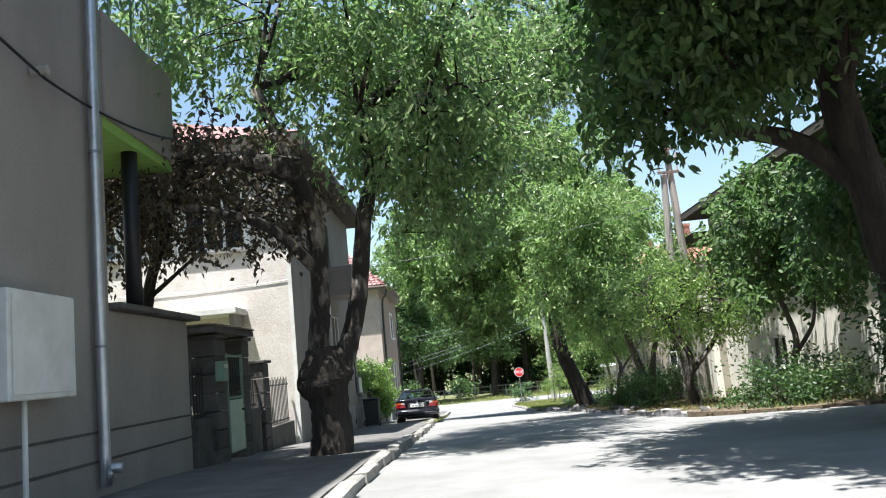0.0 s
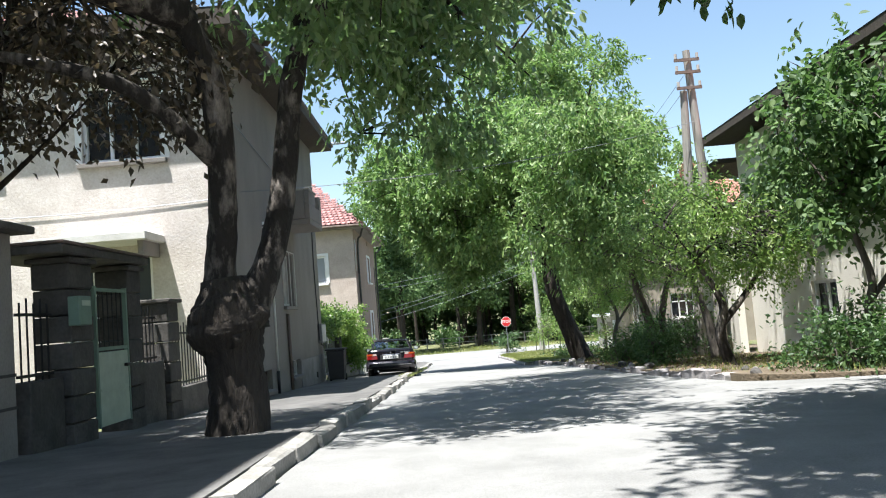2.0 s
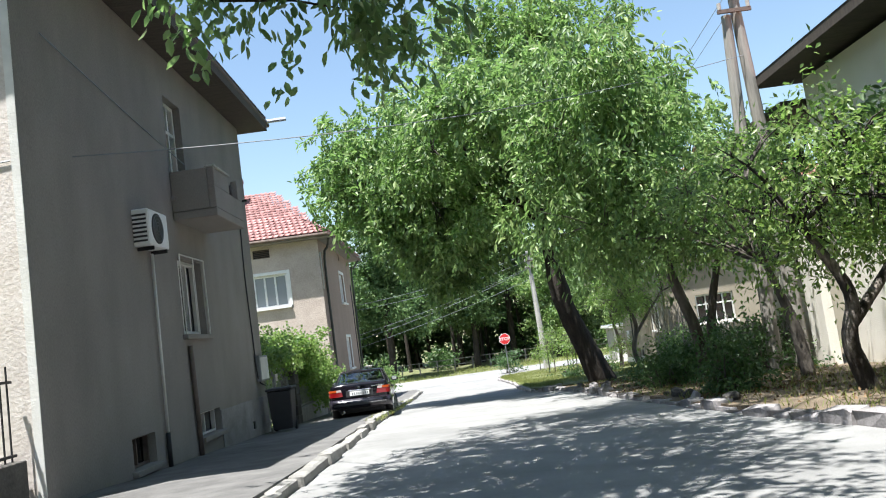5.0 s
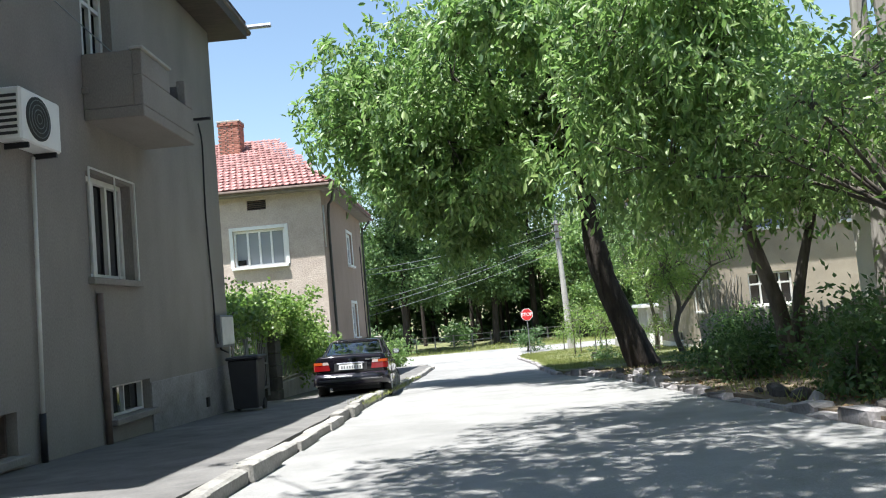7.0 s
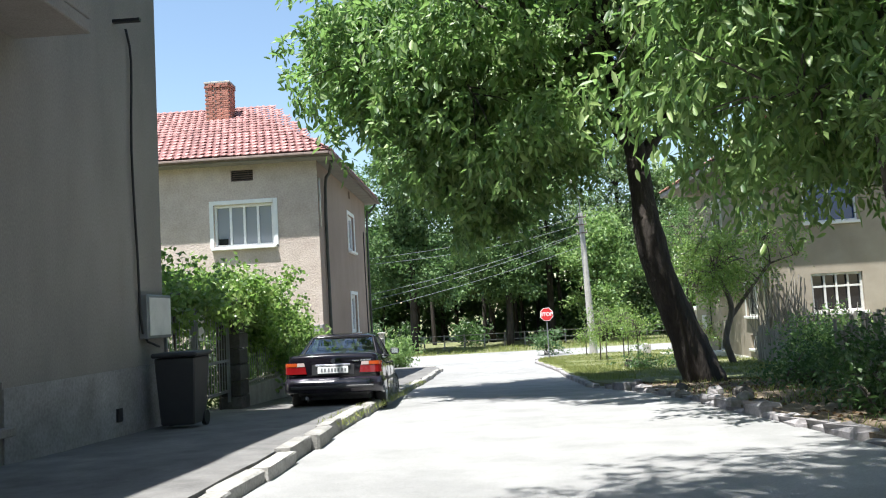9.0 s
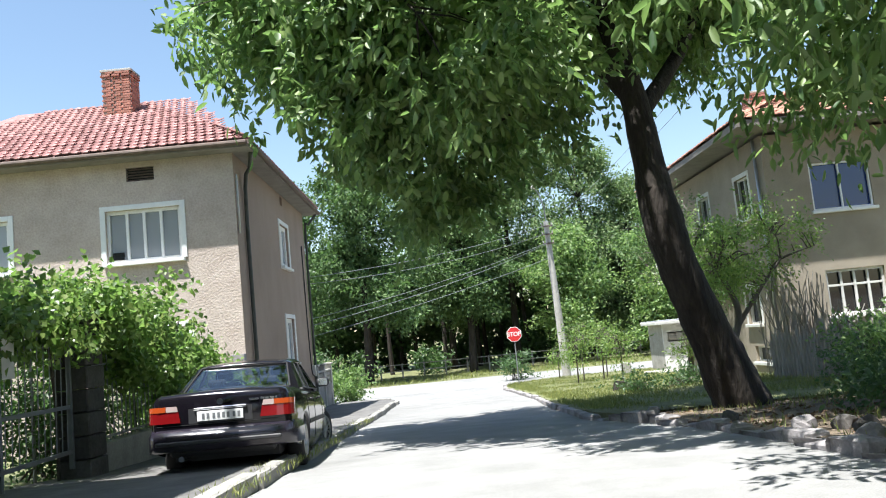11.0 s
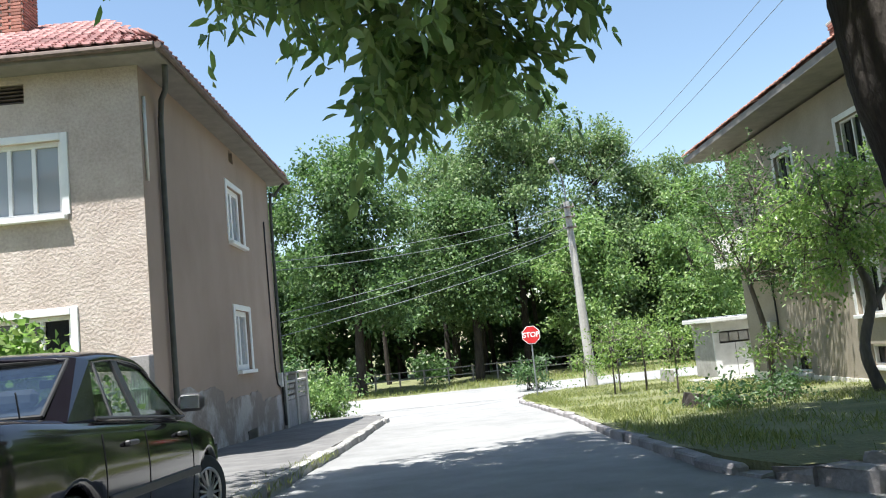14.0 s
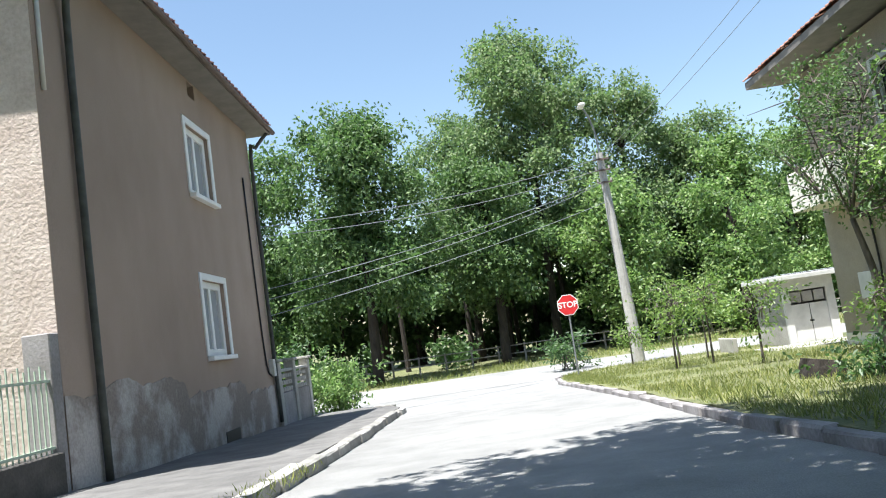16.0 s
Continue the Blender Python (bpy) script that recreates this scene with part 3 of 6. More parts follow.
def chimney(house, x0, x1, y0, y1, z0, z1, seed=5):
    """Brick stack: a mortar core and single bricks round it, with a cap."""
    rnd = random.Random(seed)
    core = part("chimney", boxed(x0 + 0.015, x1 - 0.015, y0 + 0.015, y1 - 0.015, z0, z1 - 0.02), MORTAR, house, "weathered red brick chimney stack")
    off = house.location
    me = bpy.data.meshes.new("brick")
    bm = boxed(-0.115, 0.115, -0.05, 0.05, -0.031, 0.031, 0.005)
    bm.to_mesh(me)
    bm.free()
    me.materials.append(BRICK)
    rows = int((z1 - z0) / 0.075)
    for j in range(rows):
        z = z0 + 0.0375 + j * 0.075
        grow = 0.03 if j >= rows - 2 else 0.0
        for (ax, lo, hi, fixed) in (("x", x0, x1, y0), ("x", x0, x1, y1), ("y", y0, y1, x0), ("y", y0, y1, x1)):
            n = max(1, round((hi - lo) / 0.245))
            st = (hi - lo) / n
            for i in range(n):
                c = lo + (i + 0.5) * st + (0.5 * st if j % 2 and i < n - 1 else 0) * 0.6
                out = (0.035 - grow) * (1 if fixed in (x0, y0) and fixed == (y0 if ax == "x" else x0) else -1)
                ob = new("brick", me)
                ob.parent = core
                ob.location = (Vector((c, fixed + out, z)) if ax == "x" else Vector((fixed + out, c, z))) - off + Vector((rnd.uniform(-.004, .004), rnd.uniform(-.004, .004), 0))
                ob.rotation_euler = (0, 0, (0 if ax == "x" else math.pi / 2) + rnd.uniform(-0.03, 0.03))
    part("cap", boxed(x0 - 0.04, x1 + 0.04, y0 - 0.04, y1 + 0.04, z1 - 0.02, z1 + 0.05, 0.01), CONCRETE, core)


def pipe(house, name, pts, r, mat, label=""):
    return part(name, tubed(curve_points(pts, 3) if len(pts) > 2 else pts, r, 10), mat, house, label, smooth=True)


X, Y = Vector((1, 0, 0)), Vector((0, 1, 0))

# -- the first house, grey render, with its annex and balcony
h0 = thing("house", "grey rendered house with zinc downpipe and balcony", "house", "houses of the street", at=(-5.2, 4, g(4)))
bm = bmesh.new()
wall_sheet(bm, (-5.2, -8, 0), Y, X, 17.8, -0.3, 9.9)
part("wall", bm, RENDER_GREY, h0)
part("side_wall", boxed(-12, -5.46, 9.52, 9.8, -0.3, 9.9), RENDER_GREY, h0)
part("back_wall", boxed(-12.3, -12, -8, 9.8, -0.3, 9.9), RENDER_GREY, h0)
part("roof", boxed(-12.6, -4.45, -8.4, 10.4, 9.9, 10.15, 0.02), SOFFIT, h0)
annex = part("annex_wall", boxed(-5.5, -5.21, 9.81, 12.45, 0.3, 2.66, 0.01), RENDER_GREY, h0, "low rendered annex wall")
part("coping", boxed(-8.2, -5.05, 9.805, 12.62, 2.665, 2.74, 0.012), DARK_STONE, annex)
part("return_wall", boxed(-8.1, -5.51, 12.15, 12.44, 0.3, 2.655), RENDER_GREY, annex)
for z in (1.28, 0.97):
    for (ya, yb) in ((-8, 9.79), (9.82, 12.44)):
        part("plinth_groove", boxed(-5.2, -5.188 if ya < 0 else -5.196, ya, yb, z, z + 0.03), DARK_STONE, h0)
balcony = part("balcony", boxed(-7.4, -5.2, 9.81, 12.1, 4.86, 5.0), LIME, h0, "balcony with lime green painted underside")
part("parapet", boxed(-5.32, -5.16, 9.805, 12.14, 5.0, 6.35, 0.01), RENDER_GREY, balcony)
part("parapet", boxed(-7.4, -5.33, 12.0, 12.13, 5.0, 6.35, 0.01), RENDER_GREY, balcony)
for y in (10.2, 10.9, 11.5, 12.05):
    part("rail_post", tubed([(-5.24, y, 6.35), (-5.24, y, 8.2)], 0.018, 6), GREEN_PAINT, balcony)
part("rail", tubed([(-5.24, 9.9, 7.2), (-5.24, 12.1, 7.2)], 0.014, 6), GREEN_PAINT, balcony)
part("column", tubed([(-5.36, 10.95, 2.74), (-5.36, 10.95, 4.86)], 0.105, 14), BLACK_METAL, h0, "dark column under the balcony", True)
pipe(h0, "downpipe", [(-5.1, 9.36, 9.88), (-5.1, 9.36, 5.0), (-5.1, 9.36, 1.05), (-5.06, 9.38, 0.93), (-4.94, 9.41, 0.9)], 0.06, ZINC, "galvanised rain downpipe")
for z in (2.2, 4.4, 6.6):
    part("pipe_clip", tubed([(-5.1, 9.36, z), (-5.1, 9.36, z + 0.03)], 0.068, 10), GREY_METAL, h0)
mb = thing("meter_box", "large white metal utility box fixed to grey wall", "utility box", at=(-5.0, 8.2, 1.65))
part("case", boxed(-5.19, -4.93, 7.25, 8.42, 1.70, 2.66, 0.012), OFFWHITE, mb)
part("door", boxed(-4.926, -4.915, 7.30, 8.37, 1.75, 2.61, 0.004), OFFWHITE, mb)
part("conduit", tubed([(-5.08, 7.75, 1.70), (-5.08, 7.75, 0.62)], 0.025, 8), OFFWHITE, mb)
cb = thing("cable", "thin black service cable along the house front", "cable", at=(-5.1, 8, 5))
part("line", tubed(sag((-5.1, 2, 6.0), (-5.1, 8.3, 4.9), 0.1) + sag((-5.1, 8.3, 4.9), (-5.1, 12.1, 5.35), 0.12)[1:], 0.016, 5), BLACK_METAL, cb)
part("insulator", tubed([(-5.19, 8.2, 4.95), (-5.02, 8.2, 4.95)], 0.05, 8), CONCRETE, cb)

# -- garden wall, gate and fence between the first two houses
def fence_panel(name, label, x, y0, y1, zb, zt, base_top, gap=0.13, mat=BLACK_METAL, wall_mat=DARK_STONE, group="street fences"):
    f = thing(name, label, "fence", group, at=(x, (y0 + y1) / 2, zb))
    if base_top is not None:
        part("base_wall", boxed(x - 0.14, x + 0.12, y0, y1, zb - 0.4, base_top, 0.01), wall_mat, f)
    low = (base_top if base_top is not None else zb) + 0.06
    for z in (low, zt - 0.12):
        part("rail", boxed(x - 0.02, x + 0.02, y0, y1, z - 0.015, z + 0.015), mat, f)
    n = max(2, int((y1 - y0) / gap))
    for i in range(n):
        y = y0 + (i + 0.5) * (y1 - y0) / n
        part("bar", tubed([(x, y, low - 0.06), (x, y, zt + (0.05 if i % 2 else 0))], 0.011, 5), mat, f)
    return f


def pillar(x, y0, y1, zb, zt, mat=DARK_STONE, label="dark stone gate pillar"):
    p = thing("gate_pillar", label, "pillar", "gate pillars", at=(x, (y0 + y1) / 2, zb))
    n = max(3, round((zt - zb) / 0.3))
    for i in range(n):
        z = zb + (zt - zb) * i / n
        d = 0.008 * (i % 2)
        part("block", boxed(x - 0.22 + d, x + 0.2 - d, y0 + d, y1 - d, z, z + (zt - zb) / n - 0.012, 0.015), mat, p)
    part("cap", boxed(x - 0.27, x + 0.25, y0 - 0.04, y1 + 0.04, zt - 0.012, zt + 0.05, 0.015), mat, p)
    return p


fence_panel("garden_fence", "dark iron fence on a low stone wall", -5.3, 12.65, 13.34, 0.5, 2.0, 1.2)
pillar(-5.3, 13.38, 13.95, 0.4, 2.45)
pillar(-5.3, 14.95, 15.4, 0.35, 2.45)
fence_panel("garden_fence", "dark iron fence on a low stone wall", -5.3, 15.43, 16.35, 0.35, 1.95, 1.2)
pillar(-5.3, 16.38, 16.85, 0.3, 2.05)
fence_panel("garden_fence", "low iron fence on a stone wall", -5.3, 16.88, 19.3, 0.25, 1.7, 0.75)
gt = thing("garden_gate", "pale green sheet metal gate with open grille above", "gate", at=(-5.12, 14.45, 0.5))
part("panel", boxed(-5.135, -5.105, 14.04, 14.88, 0.56, 1.42, 0.006), PALE_GREEN, gt)
part("panel_rib", boxed(-5.103, -5.095, 14.06, 14.86, 0.96, 1.0, 0.003), PALE_GREEN, gt)
part("gate_frame", boxed(-5.15, -5.10, 14.0, 14.04, 0.55, 2.2), GREEN_PAINT, gt)
part("gate_frame", boxed(-5.15, -5.10, 14.88, 14.92, 0.55, 2.2), GREEN_PAINT, gt)
part("gate_frame", boxed(-5.145, -5.105, 14.04, 14.88, 1.44, 1.48), GREEN_PAINT, gt)
part("gate_frame", boxed(-5.145, -5.105, 14.04, 14.88, 2.14, 2.18), GREEN_PAINT, gt)
for i in range(6):
    y = 14.13 + i * 0.13
    part("bar", tubed([(-5.125, y, 1.48), (-5.125, y, 2.15)], 0.009, 5), BLACK_METAL, gt)
part("latch", boxed(-5.10, -5.05, 14.74, 14.86, 1.22, 1.26, 0.006), BLACK_METAL, gt)
cn = thing("gate_canopy", "dark flat canopy over the garden gate", "canopy", at=(-5.3, 14.3, 2.5))
part("slab", boxed(-6.1, -5.02, 13.1, 15.5, 2.52, 2.62, 0.015), DARK_STONE, cn)
part("edge", boxed(-6.12, -5.0, 13.08, 15.52, 2.622, 2.655, 0.01), RUST, cn)
lb = thing("letter_box", "small green letter box on the gate pillar", "letter box", at=(-5.06, 13.5, 1.8))
part("case", boxed(-5.09, -4.96, 13.30, 13.60, 1.74, 2.06, 0.012), GREEN_PAINT, lb)
part("flap", boxed(-4.957, -4.95, 13.35, 13.55, 1.95, 2.01, 0.003), PALE_GREEN, lb)

# -- second house: lit rough front, shaded street side
h1 = thing("house", "two storey grey rendered house with dark wide eaves", "house", "houses of the street", at=(-5.15, 25, g(25)))
H1X, H1A, H1B, H1T = -5.05, 19.4, 29.75, 7.05
bm = bmesh.new()
wall_sheet(bm, (H1X, H1A + 0.26, 0), Y, X, H1B - H1A - 0.26, -0.6, H1T,
           [(4.69, 5.99, 2.05, 3.38), (4.79, 5.69, 4.45, 6.3), (5.09, 6.29, 0.27, 0.68), (2.09, 2.94, 0.2, 0.63)])
part("wall", bm, RENDER_GREY, h1)
bm = bmesh.new()
wall_sheet(bm, (-13.5, H1A, 0), X, -Y, 13.5 + H1X, -0.6, H1T,
           [(5.9, 7.4, 4.85, 6.35), (2.9, 4.3, 4.85, 6.35), (5.4, 7.1, 1.2, 3.1), (2.9, 4.3, 1.6, 3.0)])
part("front_wall", bm, RENDER_PALE, h1, "front wall of rough pale render")
part("corner_strip", boxed(H1X - 0.002, H1X + 0.005, H1A + 0.002, H1A + 0.27, -0.6, H1T), RENDER_GREY, h1)
part("corner_bead", boxed(H1X - 0.09, H1X + 0.004, H1A - 0.012, H1A - 0.001, -0.6, H1T), OFFWHITE, h1)
part("back_wall", boxed(-13.5, H1X - 0.26, H1B - 0.25, H1B, -0.9, H1T), RENDER_GREY, h1)
part("far_wall", boxed(-13.75, -13.5, H1A, H1B, -0.9, H1T), RENDER_GREY, h1)
part("floor", boxed(-13.4, H1X - 0.3, H1A + 0.3, H1B - 0.3, 3.6, 3.8), SOFFIT, h1)
for q in ((5.9, 7.4, 4.85, 6.35), (2.9, 4.3, 4.85, 6.35), (2.9, 4.3, 1.6, 3.0)):
    window(h1, (-13.5, H1A, 0), X, -Y, *q, bars=2, sill_mat=RENDER_GREY, surround=0.012, pane_mat=DARK_GLASS)
window(h1, (-13.5, H1A, 0), X, -Y, 5.4, 7.1, 1.2, 3.1, bars=2, label="white framed veranda window")
aw = part("awning", boxed(-8.2, -6.15, H1A - 0.95, H1A, 3.26, 3.40, 0.01), OFFWHITE, h1, "white entrance canopy slab")
part("bracket", boxed(-8.1, -8.0, H1A - 0.8, H1A, 3.0, 3.256), RENDER_GREY, aw)
part("bracket", boxed(-6.35, -6.25, H1A - 0.8, H1A, 3.0, 3.256), RENDER_GREY, aw)
# The greyer white of the inner frame stands in for its shade.
w1 = window(h1, (H1X, H1A, 0), Y, X, 4.95, 6.25, 2.05, 3.38, bars=2, frame_mat=OFFWHITE, pane_mat=DARK_GLASS, sill_mat=RENDER_GREY, deep=0.16, label="barred window with white frame")
gr = bmesh.new()
for y in (24.33, 25.67):
    tube(gr, [(H1X + 0.05, y, 2.0), (H1X + 0.05, y, 3.42)], 0.014, 5)
for z in (2.0, 3.42):
    tube(gr, [(H1X + 0.05, 24.33, z), (H1X + 0.05, 25.67, z)], 0.014, 5)
tube(gr, [(H1X + 0.05, 25.05, 2.0), (H1X + 0.05, 25.05, 3.42)], 0.012, 5)
part("grille", gr, OFFWHITE, w1)
window(h1, (H1X, H1A, 0), Y, X, 5.05, 5.95, 4.45, 6.3, bars=2, pane_mat=DARK_GLASS, frame_mat=OFFWHITE, sill_mat=RENDER_GREY, deep=0.16, cross=5.75, label="tall balcony window with bars")
for q in ((5.35, 6.55, 0.27, 0.68), (2.35, 3.2, 0.2, 0.63)):
    b = window(h1, (H1X, H1A, 0), Y, X, *q, bars=1, pane_mat=DARK_GLASS, frame_mat=OFFWHITE if q[0] > 5 else RUST, sill_mat=RENDER_GREY, deep=0.14, rim=0.035, label="small basement window")
bal = part("balcony", boxed(H1X + 0.002, -4.28, 24.4, 26.25, 4.02, 4.16, 0.012), RENDER_GREY, h1, "rendered balcony with solid parapet")
part("parapet", boxed(-4.40, -4.28, 24.4, 26.25, 4.165, 4.55, 0.01), RENDER_GREY, bal)
part("parapet", boxed(-4.40, -4.28, 24.4, 25.35, 4.553, 4.88, 0.01), RENDER_GREY, bal)
part("parapet", boxed(-4.40, -4.28, 25.95, 26.25, 4.553, 4.92, 0.01), RENDER_GREY, bal)
part("parapet", boxed(H1X + 0.003, -4.403, 24.4, 24.52, 4.165, 4.88, 0.01), RENDER_GREY, bal)
part("parapet", boxed(H1X + 0.003, -4.403, 26.13, 26.25, 4.165, 4.9, 0.01), RENDER_GREY, bal)
part("coping", boxed(-4.43, -4.25, 24.38, 25.37, 4.883, 4.92, 0.006), CONCRETE, bal)
hip_roof(h1, -13.5, H1X, H1A, H1B, 7.42, 0.62, ((-10, 24.2), (-8.6, 25.2)), 9.9, TILE_MASS, SOFFIT, "red clay roof with dark boarded eaves", 0.34)
part("gutter", tubed([(-4.48, H1A - 0.6, 7.36), (-4.48, H1B + 0.9, 7.30)], 0.065, 8), RUST, h1)
part("gutter_end", tubed([(-4.6, H1B + 0.66, 7.33), (-3.95, H1B + 0.7, 7.35)], 0.05, 8), ZINC, h1)
part("plinth", boxed(H1X + 0.0, H1X + 0.022, 25.95, H1B, -0.8, 0.62, 0.005), PLINTH, h1)
pipe(h1, "conduit", [(H1X + 0.05, 23.06, 3.3), (H1X + 0.05, 23.0, 0.55)], 0.022, OFFWHITE)
pipe(h1, "conduit", [(H1X + 0.05, 22.99, 0.56), (H1X + 0.05, 22.99, 0.05)], 0.035, BLACK_METAL)
pipe(h1, "conduit", [(H1X + 0.05, 24.45, 1.85), (H1X + 0.05, 24.5, -0.1)], 0.04, RUST)
pipe(h1, "service_cable", [(H1X + 0.04, 28.7, 5.0), (H1X + 0.05, 28.82, 4.6), (H1X + 0.04, 28.78, 3.4), (H1X + 0.04, 28.88, 2.0), (H1X + 0.05, 28.95, 1.05), (H1X + 0.12, 29.3, 0.85)], 0.016, BLACK_METAL)
part("cable_bracket", boxed(H1X, H1X + 0.35, 28.4, 28.46, 4.98, 5.02), BLACK_METAL, h1)
part("vent", boxed(H1X + 0.02, H1X + 0.05, 28.2, 28.32, 0.0, 0.16), BLACK_METAL, h1)
mb = thing("meter_box", "grey electricity meter box at the house corner", "utility box", at=(-5.0, 29.3, 0.95))
part("case", boxed(H1X + 0.002, -4.93, 28.95, 29.75, 0.96, 1.54, 0.012), GREY_METAL, mb)
part("door", boxed(-4.928, -4.918, 29.0, 29.7, 1.0, 1.5, 0.004), OFFWHITE, mb)
ac = thing("air_conditioner", "white outdoor air conditioning unit on wall brackets", "air conditioner", at=(-4.95, 22.9, 3.35))
part("case", boxed(-5.11, -4.80, 22.5, 23.3, 3.36, 3.92, 0.02), WHITE, ac)
part("fan_grille", tubed([(-4.80, 22.83, 3.64), (-4.788, 22.83, 3.64)], 0.235, 24), PLASTIC, ac)
for i in range(4):
    c = 0.05 + i * 0.05
    bm = bmesh.new()
    ring = [(-4.783, 22.83 + c * math.cos(2 * math.pi * k / 20), 3.64 + c * math.sin(2 * math.pi * k / 20)) for k in range(21)]
    tube(bm, ring, 0.005, 4, False)
    part("grille_ring", bm, GREY_METAL, ac)
for i in range(7):
    part("side_louvre", boxed(-5.08, -4.84, 22.49, 22.5, 3.42 + i * 0.065, 3.45 + i * 0.065), PLASTIC, ac)
for y in (22.62, 23.18):
    part("bracket", boxed(H1X, -4.8, y - 0.015, y + 0.015, 3.30, 3.356), BLACK_METAL, ac)

# -- yard in front of the third house
wb = thing("wheelie_bin", "black plastic wheelie bin against the wall", "bin", at=(-4.55, 29.1, g(29) + 0.12))
bz = g(29.1) + 0.125
bm = bmesh.new()
vs = box(bm, -4.83, -4.29, 28.85, 29.4, bz + 0.06, bz + 0.92, 0.02)
for v in vs:
    k = (v.co.z - bz) / 0.92
    v.co.x = -4.56 + (v.co.x + 4.56) * (0.80 + 0.2 * k)
    v.co.y = 29.12 + (v.co.y - 29.12) * (0.78 + 0.22 * k)
part("body", bm, PLASTIC, wb)
part("lid", boxed(-4.86, -4.26, 28.82, 29.45, bz + 0.925, bz + 0.985, 0.02), PLASTIC, wb)
for x in (-4.8, -4.34):
    part("wheel", tubed([(x - 0.025, 29.32, bz + 0.1), (x + 0.025, 29.32, bz + 0.1)], 0.1, 14), RUBBER, wb)
part("grip", tubed([(-4.8, 29.47, bz + 0.9), (-4.32, 29.47, bz + 0.9)], 0.015, 6), PLASTIC, wb)

yg = thing("yard_gate", "grey iron yard gate with sheet panel and rods", "gate", at=(-5.2, 31.6, g(31.6)))
for y in (30.2, 31.35, 31.45, 33.05):
    part("upright", boxed(-5.23, -5.18, y - 0.025, y + 0.025, -0.3, 1.36), GREY_METAL, yg)
for z in (-0.12, 0.42, 1.33):
    part("rail", boxed(-5.225, -5.185, 30.2, 33.05, z, z + 0.045), GREY_METAL, yg)
for i in range(20):
    y = 30.3 + i * 0.14
    part("rod", tubed([(-5.205, y, -0.1), (-5.205, y + 0.05, 1.33)], 0.009, 4), GREY_METAL, yg)
part("notice", boxed(-5.178, -5.172, 31.5, 31.75, 0.85, 1.3, 0.002), OFFWHITE, yg)
pillar(-5.2, 33.1, 33.62, -0.5, 1.5, DARK_STONE, "dark weathered gate pillar")
fence_panel("yard_fence", "iron yard fence on a concrete base under the vine", -5.2, 33.65, 38.6, -0.75, 1.05, -0.1, 0.15, GREY_METAL, CONCRETE)
fence_panel("yard_fence", "pale green iron fence on a rough stone base", -5.4, 38.65, 42.5, -1.0, 0.5, -0.42, 0.11, PALE_GREEN, DARK_STONE)
fence_panel("low_fence", "pale picket railing behind the parked car", -4.95, 38.2, 40.4, -0.85, 0.35, None, 0.14, OFFWHITE)

PIPE_GREY = plain("dull_grey_green_pipe", (0.075, 0.08, 0.072), 0.7, 0.2, 0.3)
# -- third house: rough-cast front, pinkish street side, tiled roof
h2 = thing("house", "two storey house with rough render and red tiled roof", "house", "houses of the street", at=(-5.37, 47, g(47)))
AX, AY, BY, AT = -5.37, 42.74, 52.85, 5.92
bm = bmesh.new()
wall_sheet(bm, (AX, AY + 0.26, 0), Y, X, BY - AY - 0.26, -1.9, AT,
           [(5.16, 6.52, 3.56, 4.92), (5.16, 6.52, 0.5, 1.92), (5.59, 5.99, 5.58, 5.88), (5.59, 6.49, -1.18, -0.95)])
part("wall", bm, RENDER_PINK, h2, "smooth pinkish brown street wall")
bm = bmesh.new()
fx = -14.5
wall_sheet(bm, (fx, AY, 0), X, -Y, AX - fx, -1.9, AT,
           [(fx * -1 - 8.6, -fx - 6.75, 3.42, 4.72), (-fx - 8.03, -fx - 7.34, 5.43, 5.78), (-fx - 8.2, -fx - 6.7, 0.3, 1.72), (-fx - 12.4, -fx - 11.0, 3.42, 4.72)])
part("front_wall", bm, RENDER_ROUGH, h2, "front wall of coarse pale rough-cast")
part("corner_strip", boxed(AX - 0.002, AX + 0.005, AY + 0.002, AY + 0.27, -1.9, AT), RENDER_PINK, h2)
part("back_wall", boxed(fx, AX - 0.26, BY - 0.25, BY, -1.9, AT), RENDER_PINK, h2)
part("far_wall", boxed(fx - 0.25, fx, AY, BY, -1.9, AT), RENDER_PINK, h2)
part("floor", boxed(fx, AX - 0.3, AY + 0.3, BY - 0.3, 2.2, 2.4), SOFFIT, h2)
O2 = (fx, AY, 0)
w = window(h2, O2, X, -Y, -fx - 8.6, -fx - 6.75, 3.42, 4.72, bars=3, surround=0.03, rim=0.08, curtain=True, label="wide white window with four curtained panes")
part("open_vent", boxed(-8.48, -8.2, AY + 0.05, AY + 0.1, 3.5, 3.68), DARK_GLASS, w)
window(h2, O2, X, -Y, -fx - 12.4, -fx - 11.0, 3.42, 4.72, bars=2, surround=0.03, rim=0.08, curtain=True, label="white window with curtained panes")
window(h2, O2, X, -Y, -fx - 8.2, -fx - 6.7, 0.3, 1.72, bars=2, surround=0.03, pane_mat=DARK_GLASS)
lv = part("louvre", boxed(-8.03, -7.34, AY + 0.12, AY + 0.14, 5.43, 5.78), BLACK_METAL, h2, "dark attic vent")
for i in range(5):
    part("slat", boxed(-8.03, -7.34, AY + 0.04, AY + 0.1, 5.45 + i * 0.068, 5.47 + i * 0.068), RUST, lv)
for z0, z1 in ((3.56, 4.92), (0.5, 1.92)):
    window(h2, (AX, AY, 0), Y, X, 5.42, 6.78, z0, z1, bars=1, surround=0.03, rim=0.13, deep=0.10, curtain=True, label="white window with a pale curtain behind")
part("attic_vent", boxed(AX - 0.16, AX - 0.14, AY + 5.85, AY + 6.25, 5.58, 5.88), BLACK_METAL, h2)
